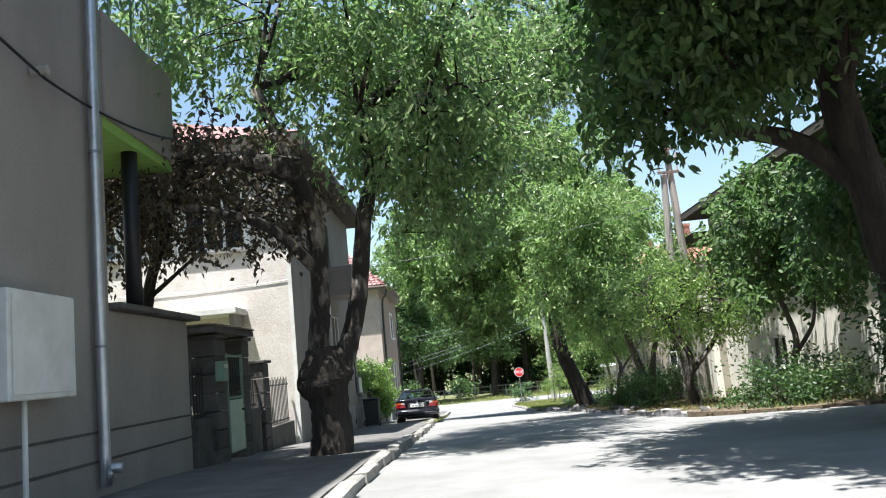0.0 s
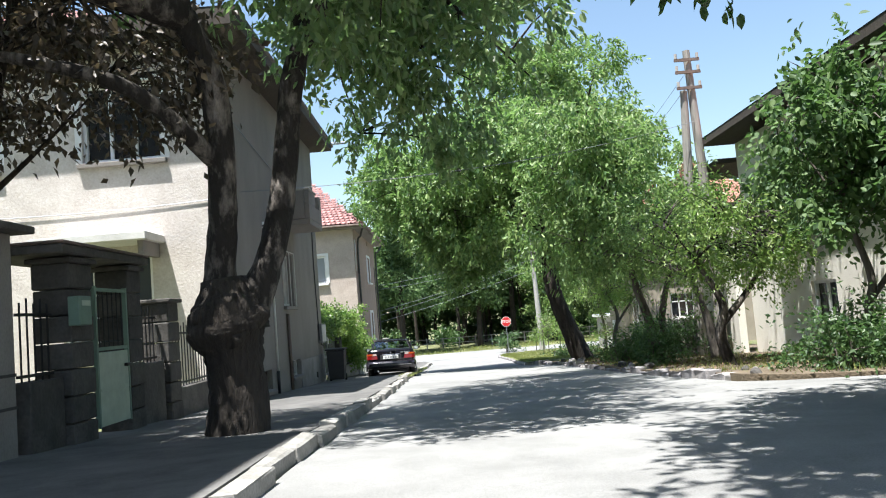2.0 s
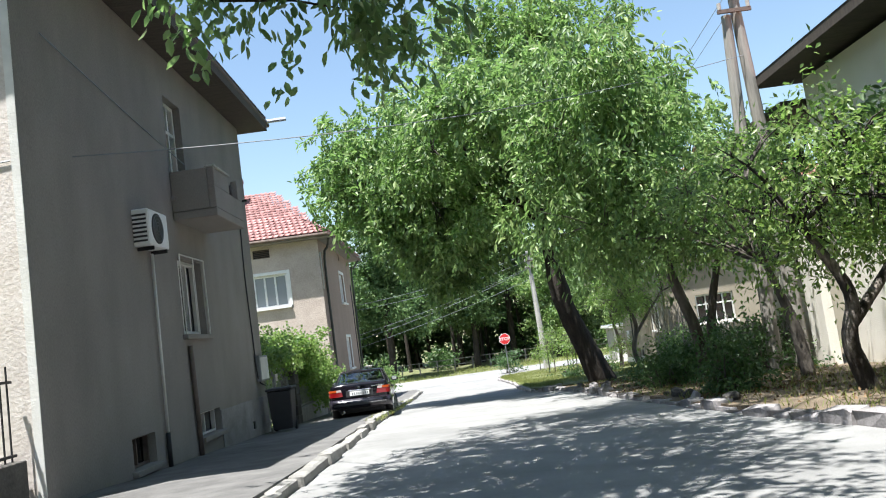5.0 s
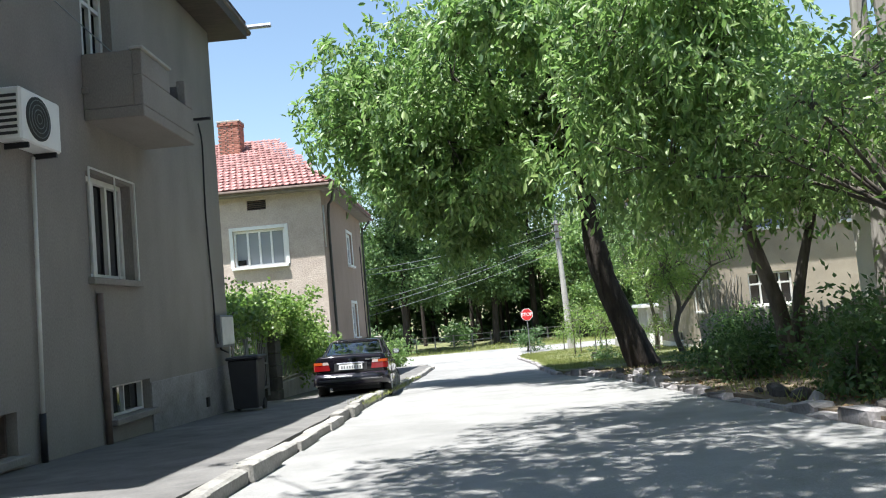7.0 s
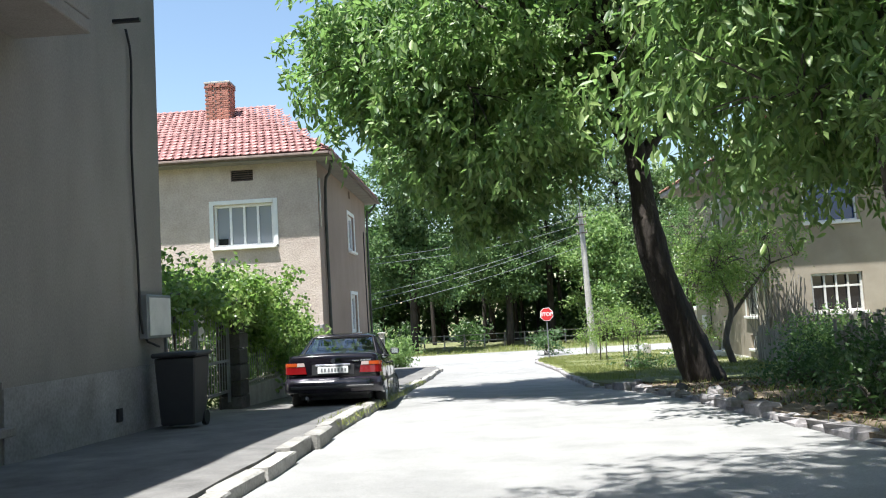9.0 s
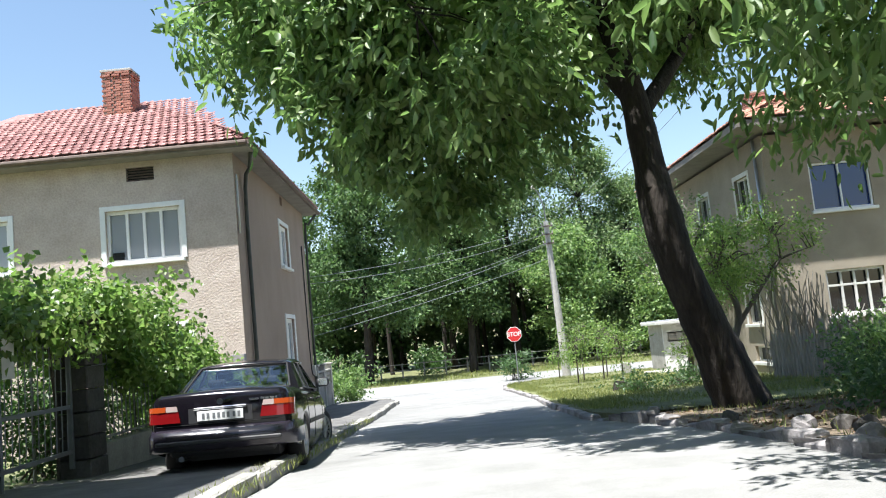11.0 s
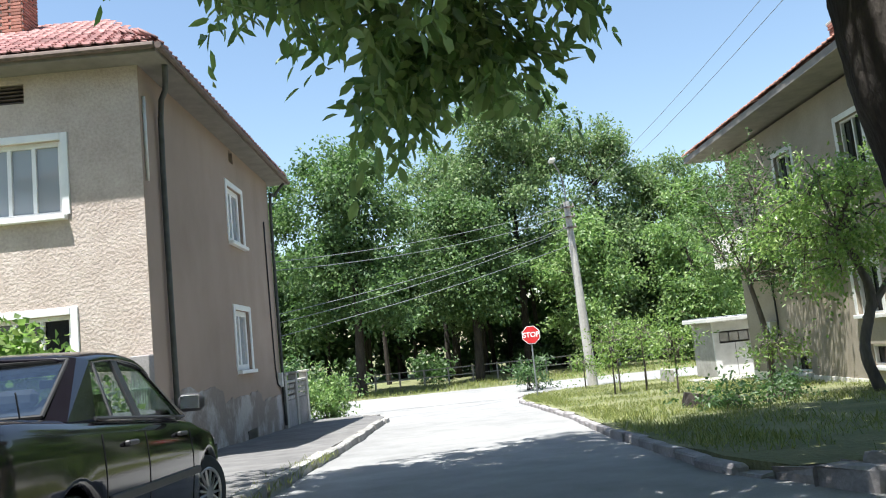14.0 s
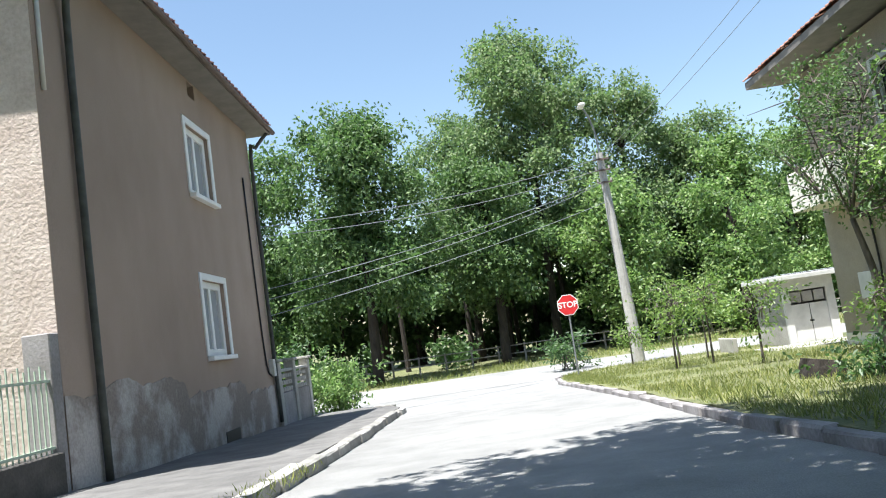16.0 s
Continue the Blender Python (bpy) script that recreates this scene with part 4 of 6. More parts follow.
part("basement_vent", boxed(AX + 0.001, AX + 0.034, AY + 5.85, AY + 6.75, -1.2, -0.93, 0.004), BLACK_METAL, h2)
bm = bmesh.new()
prof = []
for i in range(85):
    y = AY + (BY - AY) * i / 84
    n1, n2 = noise.noise(Vector((y * 0.8, 3, 1))), noise.noise(Vector((y * 4.5, 7, 1)))
    prof.append((y, 0.02 + 0.22 * n1 + 0.07 * n2 + (0.16 if y < AY + 4 else -0.12) - (0.2 if y > AY + 7.5 else 0)))
top = [bm.verts.new((AX + 0.018, y, z)) for y, z in prof]
bot = [bm.verts.new((AX + 0.022, y, -1.9)) for y, z in prof]
inn = [bm.verts.new((AX + 0.0, y, z)) for y, z in prof]
for k in range(len(prof) - 1):
    bm.faces.new((bot[k], bot[k + 1], top[k + 1], top[k]))
    bm.faces.new((top[k], top[k + 1], inn[k + 1], inn[k]))
part("plinth", bm, CEMENT_PATCH, h2, "patched grey cement plinth")
roof2 = hip_roof(h2, fx, AX, AY, BY, 6.08, 0.52, ((-13.2, 47.8), (-9.0, 47.8)), 9.08, TILE_MASS, SOFFIT_GREY, "faded red clay tile roof", 0.16)
front_up = Vector((0, 47.8 - (AY - 0.52), 9.08 - 6.08))
side_up = Vector((-9.0 - (AX + 0.52), 0, 9.08 - 6.08))
pipe(h2, "downpipe", [(AX + 0.45, AY + 0.1, 5.92), (AX + 0.3, AY + 0.5, 5.6), (AX + 0.09, AY + 0.8, 5.15), (AX + 0.08, AY + 0.8, 2.0), (AX + 0.09, AY + 0.8, -0.95)], 0.05, PIPE_GREY, "dark rain downpipe")
pipe(h2, "downpipe", [(AX + 0.45, BY + 0.3, 5.92), (AX + 0.2, BY - 0.0, 5.5), (AX + 0.09, BY - 0.1, 5.2), (AX + 0.08, BY - 0.1, 1.0), (AX + 0.09, BY - 0.1, -1.2)], 0.045, PIPE_GREY)
part("gutter", tubed([(AX + 0.56, AY - 0.55, 6.02), (AX + 0.56, BY + 0.55, 5.98)], 0.06, 8), RUST, h2)
part("gutter", tubed([(fx, AY - 0.56, 6.02), (AX + 0.5, AY - 0.56, 6.02)], 0.06, 8), RUST, h2)
pipe(h2, "cable_conduit", [(AX + 0.03, AY + 0.15, 5.4), (AX + 0.03, AY + 0.15, 3.9)], 0.03, OFFWHITE)
pipe(h2, "service_cable", [(AX + 0.03, BY - 0.9, 4.6), (AX + 0.03, BY - 0.85, 2.0), (AX + 0.03, BY - 0.7, 0.2), (AX + 0.05, BY - 0.35, -0.1)], 0.02, BLACK_METAL)
part("cable_box", boxed(AX + 0.002, AX + 0.12, BY - 0.4, BY - 0.2, -0.1, 0.3, 0.01), OFFWHITE, h2)
part("corner_pier", boxed(AX - 0.30, AX + 0.02, AY - 0.24, AY - 0.02, -1.4, 0.92, 0.012), PLINTH, h2, "short rendered pier at the house corner")
gw = thing("garden_wall", "low concrete block wall with pierced panels and posts", "wall", at=(AX, 55, g(55)))
for (ya, yb) in ((53.0, 54.5), (54.85, 56.4)):
    part("base_wall", boxed(AX - 0.1, AX + 0.08, ya, yb, -1.8, -0.55, 0.01), PLINTH, gw)
    for j in range(3):
        for i in range(int((yb - ya) / 0.25)):
            part("block", boxed(AX - 0.07, AX + 0.06, ya + i * 0.25 + 0.03, ya + i * 0.25 + 0.22, -0.54 + j * 0.17, -0.54 + j * 0.17 + 0.11, 0.01), CONCRETE, gw)
    part("coping", boxed(AX - 0.12, AX + 0.1, ya, yb, -0.04, 0.03, 0.01), CONCRETE, gw)
for y in (52.98, 54.67, 56.55):
    part("post", boxed(AX - 0.13, AX + 0.12, y - 0.14, y + 0.14, -1.9, 0.2, 0.012), CONCRETE, gw)
    part("post_cap", boxed(AX - 0.18, AX + 0.17, y - 0.19, y + 0.19, 0.205, 0.28, 0.015), CONCRETE, gw)
    
# -- houses across the street
r1 = thing("house", "cream house with wide dark eaves behind the trees", "house", "houses of the street", at=(7.1, 20, g(20)))
bm = bmesh.new()
wall_sheet(bm, (7.1, 12.4, 0), Y, -X, 14.0, -0.6, 5.5, [(3.2, 4.4, 3.4, 4.9), (9.8, 11.0, 3.4, 4.9), (9.2, 10.4, 0.75, 1.6)])
part("wall", bm, RENDER_CREAM, r1)
part("front_wall", boxed(7.36, 15, 12.4, 12.65, -0.6, 5.5), RENDER_CREAM, r1)
part("back_wall", boxed(7.36, 15, 26.15, 26.4, -0.8, 5.5), RENDER_CREAM, r1)
part("far_wall", boxed(15, 15.25, 12.4, 26.4, -0.8, 5.5), RENDER_CREAM, r1)
for q in ((3.2, 4.4, 3.4, 4.9), (9.8, 11.0, 3.4, 4.9), (9.2, 10.4, 0.75, 1.6)):
    window(r1, (7.1, 12.4, 0), Y, -X, *q, bars=1, pane_mat=DARK_GLASS)
hip_roof(r1, 7.1, 15.2, 12.4, 26.4, 5.82, 0.72, ((11, 17), (11, 22)), 8.2, TILE_ORANGE, SOFFIT, "red tiled roof with dark boarded eaves", 0.2)
part("veranda_roof", boxed(6.6, 9.5, 26.45, 29.6, 5.0, 5.14, 0.02), SOFFIT, r1)
part("veranda_post", boxed(6.75, 6.9, 29.2, 29.35, -0.6, 5.0), RENDER_CREAM, r1)
part("veranda_wall", boxed(6.7, 6.9, 26.45, 29.6, -0.8, 3.4, 0.01), RENDER_CREAM, r1)
dish = thing("satellite_dish", "white satellite dish on the veranda", "dish", at=(6.6, 27.6, 3.9))
bm = bmesh.new()
rings = []
for j in range(5):
    r = 0.42 * j / 4
    rings.append([bm.verts.new((6.45 + 0.35 * r * r, 27.6 + r * math.cos(2 * math.pi * k / 20), 3.95 + r * math.sin(2 * math.pi * k / 20))) for k in range(20)])
for a, b in zip(rings, rings[1:]):
    for k in range(20):
        bm.faces.new((a[k], a[(k + 1) % 20], b[(k + 1) % 20], b[k])) if a is not rings[0] else bm.faces.new((a[k], b[(k + 1) % 20], b[k]))
d = part("reflector", bm, WHITE, dish)
part("arm", tubed([(6.46, 27.6, 3.95), (6.72, 27.6, 3.7), (6.72, 27.6, 3.38)], 0.02, 6), GREY_METAL, dish)

r2 = thing("house", "tan rendered house with orange tiled roof and blue window", "house", "houses of the street", at=(8.7, 48, g(48)))
RX, RY, RB, RT = 8.55, 44.5, 53.5, 5.45
bm = bmesh.new()
wall_sheet(bm, (RX, RY, 0), Y, -X, RB - RY, -1.9, RT, [(1.2, 2.2, 3.4, 4.6), (4.6, 5.6, 3.4, 4.6), (1.5, 2.5, 0.35, 1.4), (1.2, 2.3, -0.75, -0.3), (5.2, 6.2, -1.0, -0.55)])
part("wall", bm, RENDER_TAN, r2)
bm = bmesh.new()
wall_sheet(bm, (RX + 0.26, RY, 0), X, -Y, 8.5, -1.9, RT, [(0.95, 2.6, 3.25, 4.55), (1.0, 2.6, 0.4, 1.62), (4.6, 6.0, 3.25, 4.55)])
part("front_wall", bm, RENDER_TAN, r2)
part("corner_strip", boxed(RX - 0.003, RX + 0.26, RY - 0.012, RY + 0.1, -1.9, RT), RENDER_TAN, r2)
part("back_wall", boxed(RX + 0.26, 17.5, RB - 0.25, RB, -1.9, RT), RENDER_TAN, r2)
part("far_wall", boxed(17.5, 17.75, RY, RB, -1.9, RT), RENDER_TAN, r2)
window(r2, (RX + 0.26, RY, 0), X, -Y, 0.95, 2.6, 3.25, 4.55, bars=1, pane_mat=BLUE_GLASS, rim=0.05, deep=0.06, label="wide window with deep blue panes")
window(r2, (RX + 0.26, RY, 0), X, -Y, 4.6, 6.0, 3.25, 4.55, bars=1, pane_mat=DARK_GLASS, rim=0.05, deep=0.06)
window(r2, (RX + 0.26, RY, 0), X, -Y, 1.0, 2.6, 0.4, 1.62, bars=3, cross=1.2, pane_mat=DARK_GLASS, frame_mat=OFFWHITE)
for q in ((1.2, 2.2, 3.4, 4.6), (4.6, 5.6, 3.4, 4.6), (1.5, 2.5, 0.35, 1.4), (1.2, 2.3, -0.75, -0.3), (5.2, 6.2, -1.0, -0.55)):
    window(r2, (RX, RY, 0), Y, -X, *q, bars=1 if q[2] > 0 else 0, pane_mat=DARK_GLASS, frame_mat=OFFWHITE, rim=0.05, deep=0.12, surround=0.01 if q[2] > 0 else 0)
roof_r2 = hip_roof(r2, RX, 17.5, RY, RB, 5.72, 0.95, ((12.2, 49.3), (14, 49.3)), 7.9, TILE_ORANGE, SOFFIT_GREY, "orange clay tile roof", 0.18)
tile_rows(roof_r2, (RX - 0.95, RY - 0.95, 5.72), X, (0, 5.75, 2.18), 10.8, 6.1, TILE_ORANGE, shrink=0.72)
tile_rows(roof_r2, (RX - 0.95, RB + 0.95, 5.72), -Y, (4.6, 0, 2.18), RB - RY + 1.9, 5.0, TILE_ORANGE, shrink=1.0)
pipe(r2, "downpipe", [(RX - 0.08, RY + 0.3, 5.4), (RX - 0.08, RY + 0.3, -1.0)], 0.045, ZINC)
bl = part("balcony", boxed(RX - 0.85, RX - 0.003, 50.3, 53.2, 2.0, 2.14, 0.01), RENDER_CREAM, r2, "cream balcony over the side door")
part("parapet", boxed(RX - 0.85, RX - 0.74, 50.3, 53.2, 2.145, 2.95, 0.01), RENDER_CREAM, bl)
part("parapet", boxed(RX - 0.735, RX - 0.003, 50.3, 50.41, 2.145, 2.95, 0.01), RENDER_CREAM, bl)
chimney(r2, 12.0, 12.7, 47.4, 48.1, 6.9, 8.5, 8)
chimney(r2, 10.3, 10.9, 49.0, 49.6, 6.3, 7.9, 9)
mb = thing("meter_box", "white meter box with cable on the tan wall", "utility box", at=(RX, 51.6, -0.2))
part("case", boxed(RX - 0.2, RX - 0.003, 51.4, 52.0, -0.25, 0.35, 0.012), OFFWHITE, mb)
part("cable", tubed(curve_points([(RX - 0.05, 51.3, 2.0), (RX - 0.06, 51.2, 0.2), (RX - 0.1, 51.5, -0.4)], 5), 0.025, 6), BLACK_METAL, mb)
part("plinth", boxed(RX - 0.022, RX - 0.0, RY, RB, -1.9, -1.05, 0.004), RENDER_CREAM, r2)

sh = thing("shed", "pale concrete garage shed with flat slab roof", "shed", at=(9.0, 59, g(59)))
SX, SY, SW, SD, ST = 8.95, 58.0, 1.55, 2.4, 0.46
sz = g(SY) + 0.08
bm = bmesh.new()
wall_sheet(bm, (SX, SY, 0), X, -Y, SW, sz - 0.2, ST, [(0.2, SW - 0.25, sz, 0.12)], 0.12)
part("front_wall", bm, OFFWHITE, sh)
part("side_wall", boxed(SX, SX + 0.12, SY + 0.13, SY + SD, sz - 0.2, ST), CONCRETE, sh)
part("side_wall", boxed(SX + SW - 0.12, SX + SW, SY + 0.13, SY + SD, sz - 0.2, ST), CONCRETE, sh)
part("back_wall", boxed(SX + 0.13, SX + SW - 0.13, SY + SD - 0.12, SY + SD, sz - 0.2, ST), CONCRETE, sh)
part("roof", boxed(SX - 0.28, SX + SW + 0.2, SY - 0.35, SY + SD + 0.2, ST + 0.005, ST + 0.15, 0.02), OFFWHITE, sh, "pale sheet roof with overhang")
part("roof_edge", boxed(SX - 0.26, SX + SW + 0.22, SY - 0.33, SY + SD + 0.2, ST + 0.153, ST + 0.19, 0.01), ZINC, sh)
dr = part("door", boxed(SX + 0.21, SX + SW - 0.26, SY + 0.05, SY + 0.09, sz, -0.3, 0.005), OFFWHITE, sh, "double metal door")
part("door_gap", boxed(SX + 0.75, SX + 0.765, SY + 0.044, SY + 0.05, sz, -0.3), PLASTIC, dr)
part("latch", boxed(SX + 0.70, SX + 0.82, SY + 0.03, SY + 0.047, -0.85, -0.8), BLACK_METAL, dr)
for i in range(3):
    a = SX + 0.24 + i * 0.35
    part("vent_pane", boxed(a, a + 0.31, SY + 0.06, SY + 0.08, -0.24, 0.07), CONCRETE, dr)
yw = thing("yard_wall", "pale low masonry wall beside the shed", "wall", at=(7.4, 58.6, g(58)))
part("wall", boxed(7.42, 7.56, 58.6, 60.0, g(59) - 0.2, g(59) + 0.55, 0.02), CONCRETE, yw)
part("slab", boxed(7.8, 11.5, 55.2, 57.95, g(57) - 0.1, g(57) + 0.12, 0.01), CONCRETE, yw)

# ---- parked car ----
def lerp_table(s, table):
    return float(np.interp(s, [t[0] for t in table], [t[1] for t in table]))


def build_car():
    """A dark saloon; x across, y from the rear bumper forwards, z up from the ground."""
    L = 4.43
    car = thing("car", "black four door saloon car parked half on the pavement", "car")
    half = [(0, 0.735), (0.06, 0.795), (0.3, 0.832), (0.9, 0.848), (2.2, 0.85), (3.4, 0.845), (4.0, 0.82), (4.28, 0.76), (4.43, 0.64)]
    deck = [(0, 0.93), (0.03, 0.985), (0.10, 1.0), (0.55, 1.0), (0.95, 0.985), (2.9, 0.935), (3.3, 0.91), (4.1, 0.80), (4.36, 0.72), (4.43, 0.62)]
    sill = [(0, 0.42), (0.1, 0.36), (0.4, 0.30), (1.2, 0.19), (3.2, 0.19), (4.1, 0.2), (4.43, 0.3)]
    axles = (0.97, 3.64)
    st = sorted({round(v, 3) for v in list(np.linspace(0, L, 60)) + [0.03, 0.06, 0.1, 4.4] + [a + d for a in axles for d in (-0.345, -0.33, -0.3, -0.25, 0.25, 0.3, 0.33, 0.345)]})
    bm = bmesh.new()
    rings = []
    for s in st:
        h, d, b = lerp_table(s, half), lerp_table(s, deck), lerp_table(s, sill)
        for a in axles:
            if abs(s - a) < 0.345:
                b = max(b, 0.30 + math.sqrt(0.345 ** 2 - (s - a) ** 2))
        lv = [(0.955, b), (0.985, max(b + 0.01, 0.30)), (1.0, max(b + 0.03, 0.52)), (0.997, max(b + 0.05, 0.66)), (0.985, max(b + 0.06, d - 0.20)), (0.965, max(b + 0.07, d - 0.09)), (0.925, d - 0.03), (0.86, d - 0.006), (0.4, d + 0.012), (0, d + 0.016)]
        right = [bm.verts.new((h * q, s, z)) for q, z in lv]
        left = [bm.verts.new((-h * q, s, z)) for q, z in lv[:-1]]
        rings.append(right + left[::-1])
    for r0, r1 in zip(rings, rings[1:]):
        for k in range(len(r0) - 1):
            bm.faces.new((r0[k], r0[k + 1], r1[k + 1], r1[k]))
    bm.faces.new(rings[0])
    bm.faces.new(rings[-1][::-1])
    part("body", bm, CAR_PAINT, car, "gloss black bodywork", smooth=True)
    part("underbody", boxed(-0.60, 0.60, 0.3, 4.2, 0.22, 0.5), PLASTIC, car)

    # roof panel with rounded rails
    bm = bmesh.new()
    crest = [(1.52, 1.318), (1.62, 1.345), (1.9, 1.378), (2.2, 1.390), (2.5, 1.374), (2.68, 1.335), (2.77, 1.300)]
    rings = []
    for y in np.linspace(1.52, 2.77, 16):
        z = lerp_table(y, crest)
        row = [(-0.622, z - 0.062), (-0.607, z - 0.036), (-0.572, z - 0.015), (-0.48, z - 0.003), (-0.2, z + 0.01), (0, z + 0.013)]
        row += [(-a, c) for a, c in row[-2::-1]]
        rings.append([bm.verts.new((a, y, c)) for a, c in row])
    for r0, r1 in zip(rings, rings[1:]):
        for k in range(len(r0) - 1):
            bm.faces.new((r0[k], r0[k + 1], r1[k + 1], r1[k]))
    roof = part("roof", bm, CAR_PAINT, car, smooth=True)
    sol = roof.modifiers.new("thick", "SOLIDIFY")
    sol.thickness, sol.offset = 0.02, 0

    def plate(name, pts, mat, lift=0.0, thick=0.02, label="", parent=None):
        bm = bmesh.new()
        vs = [Vector(p) for p in pts]
        n = (vs[1] - vs[0]).cross(vs[-1] - vs[0]).normalized()
        c = sum(vs, Vector()) / len(vs)
        if n.dot(c - Vector((0, 2.0, 0.9))) < 0:
            n = -n
        f = bm.faces.new([bm.verts.new(p + n * lift) for p in vs])
        r = bmesh.ops.extrude_face_region(bm, geom=[f])
        bmesh.ops.translate(bm, verts=[e for e in r["geom"] if isinstance(e, bmesh.types.BMVert)], vec=-n * thick)
        return part(name, bm, mat, parent or car, label)

    def band(name, a, b, width, mat):
        """A thin strip from a to b lying on the skin."""
        return part(name, tubed([a, b], width, 6), mat, car)

    plate("rear_window", [(-0.665, 0.965, 1.0), (0.665, 0.965, 1.0), (0.565, 1.525, 1.308), (-0.565, 1.525, 1.308)], CAR_GLASS, 0.0, 0.005, "clear rear window reflecting the sky")
    plate("windscreen", [(-0.70, 3.30, 0.945), (0.70, 3.30, 0.945), (0.575, 2.765, 1.292), (-0.575, 2.765, 1.292)], CAR_GLASS, 0.0, 0.005)
    for s in (1, -1):
        side = "side_window"
        plate(side, [(s * 0.775, 1.36, 0.985), (s * 0.775, 2.03, 0.965), (s * 0.622, 2.03, 1.315), (s * 0.625, 1.66, 1.295)], CAR_GLASS, 0.0, 0.005)
        plate(side, [(s * 0.775, 2.11, 0.965), (s * 0.775, 3.06, 0.945), (s * 0.622, 2.66, 1.265), (s * 0.622, 2.11, 1.318)], CAR_GLASS, 0.0, 0.005)
        plate("rear_pillar", [(s * 0.66, 0.95, 0.985), (s * 0.775, 1.0, 0.96), (s * 0.78, 1.36, 0.965), (s * 0.628, 1.67, 1.30), (s * 0.60, 1.56, 1.318), (s * 0.55, 1.515, 1.312)], CAR_PAINT, 0.004, 0.03)
        plate("door_pillar", [(s * 0.778, 2.02, 0.965), (s * 0.778, 2.12, 0.962), (s * 0.624, 2.12, 1.325), (s * 0.624, 2.02, 1.325)], PLASTIC, 0.004, 0.02)
        plate("front_pillar", [(s * 0.775, 3.05, 0.94), (s * 0.74, 3.30, 0.93), (s * 0.69, 3.33, 0.945), (s * 0.565, 2.76, 1.30), (s * 0.622, 2.64, 1.285)], CAR_PAINT, 0.004, 0.03)
        plate("quarter_bar", [(s * 0.778, 1.60, 0.98), (s * 0.778, 1.625, 0.98), (s * 0.628, 1.735, 1.305), (s * 0.628, 1.71, 1.305)], PLASTIC, 0.003, 0.01)
        band("window_strip", (s * 0.785, 1.34, 0.972), (s * 0.785, 3.08, 0.935), 0.010, PLASTIC)
        band("window_seal", (s * 0.668, 0.955, 0.998), (s * 0.562, 1.535, 1.315), 0.012, RUBBER)
        part("rubbing_strip", boxed(*sorted((s * 0.845, s * 0.864)), 1.36, 3.26, 0.50, 0.555, 0.006), PLASTIC, car)
        for y in (1.34, 2.07, 3.12):
            h, d = lerp_table(y, half), lerp_table(y, deck)
            part("door_gap", tubed([(s * h * 0.987, y, 0.31), (s * h, y, 0.52), (s * h * 0.997, y, 0.66), (s * h * 0.985, y, d - 0.2), (s * h * 0.966, y, d - 0.09)], 0.0045, 5), RUBBER, car)
        for y in (1.78, 2.86):
            part("door_handle", boxed(*sorted((s * 0.825, s * 0.862)), y - 0.11, y + 0.06, 0.80, 0.83, 0.008), PLASTIC, car)
        m = part("mirror", boxed(*sorted((s * 0.80, s * 0.985)), 2.86, 2.99, 0.965, 1.095, 0.035), PLASTIC, car, smooth=True)
        part("mirror_glass", boxed(*sorted((s * 0.83, s * 0.965)), 2.852, 2.859, 0.985, 1.08, 0.002), CHROME, m)
        # lamps that wrap round the corner
        track = [(0.45, -0.016), (0.58, -0.016), (0.70, -0.014), (0.765, 0.006), (0.800, 0.03), (0.818, 0.06), (0.828, 0.095)]

        def lens(name, u0, u1, z0, z1, mat, parent, out=0.0, slant=0.0, label=""):
            bm = bmesh.new()
            cols = []
            for u in np.linspace(u0, u1, 9):
                x, y = float(np.interp(u, range(7), [q[0] for q in track])), float(np.interp(u, range(7), [q[1] for q in track]))
                e = slant if u == u0 else 0.0
                cols.append([bm.verts.new((s * (x + dx), yy, z)) for z, yy, dx in ((z0, y + 0.05, 0), (z0, y - out, 0), (z1, y - out + 0.006, e), (z1, y + 0.05, e))])
            for a, b in zip(cols, cols[1:]):
                for k in range(4):
                    bm.faces.new((a[k], a[(k + 1) % 4], b[(k + 1) % 4], b[k]))
            bm.faces.new(cols[0])
            bm.faces.new(cols[-1][::-1])
            return part(name, bm, mat, parent, label)

        lamp = lens("tail_lamp", 0, 6, 0.675, 0.80, RED_LENS, car, 0.0, 0.022, "red tail lamp with amber and clear upper strip")
        lens("reversing_lamp", 0.2, 1.25, 0.803, 0.862, CLEAR_LENS, lamp, 0.0, 0.015)
        lens("indicator", 1.28, 6, 0.803, 0.862, AMBER_LENS, lamp)
        part("headlamp", boxed(*sorted((s * 0.42, s * 0.70)), 4.33, 4.42, 0.60, 0.73, 0.012), CLEAR_LENS, car)
        part("front_seat", boxed(*sorted((s * 0.14, s * 0.60)), 2.02, 2.16, 0.80, 1.12, 0.05), SEAT_CLOTH, car)
        part("headrest", boxed(*sorted((s * 0.26, s * 0.48)), 2.02, 2.10, 1.14, 1.28, 0.035), SEAT_CLOTH, car)
        part("headrest", boxed(*sorted((s * 0.22, s * 0.46)), 1.36, 1.44, 1.06, 1.16, 0.03), SEAT_CLOTH, car)
    part("rear_seat", boxed(-0.62, 0.62, 1.36, 1.50, 0.85, 1.06, 0.04), SEAT_CLOTH, car)
    part("parcel_shelf", boxed(-0.66, 0.66, 1.0, 1.36, 0.985, 1.008, 0.006), SEAT_CLOTH, car)
    part("dashboard", boxed(-0.66, 0.66, 2.92, 3.22, 0.90, 1.0, 0.03), PLASTIC, car)
    bm = bmesh.new()
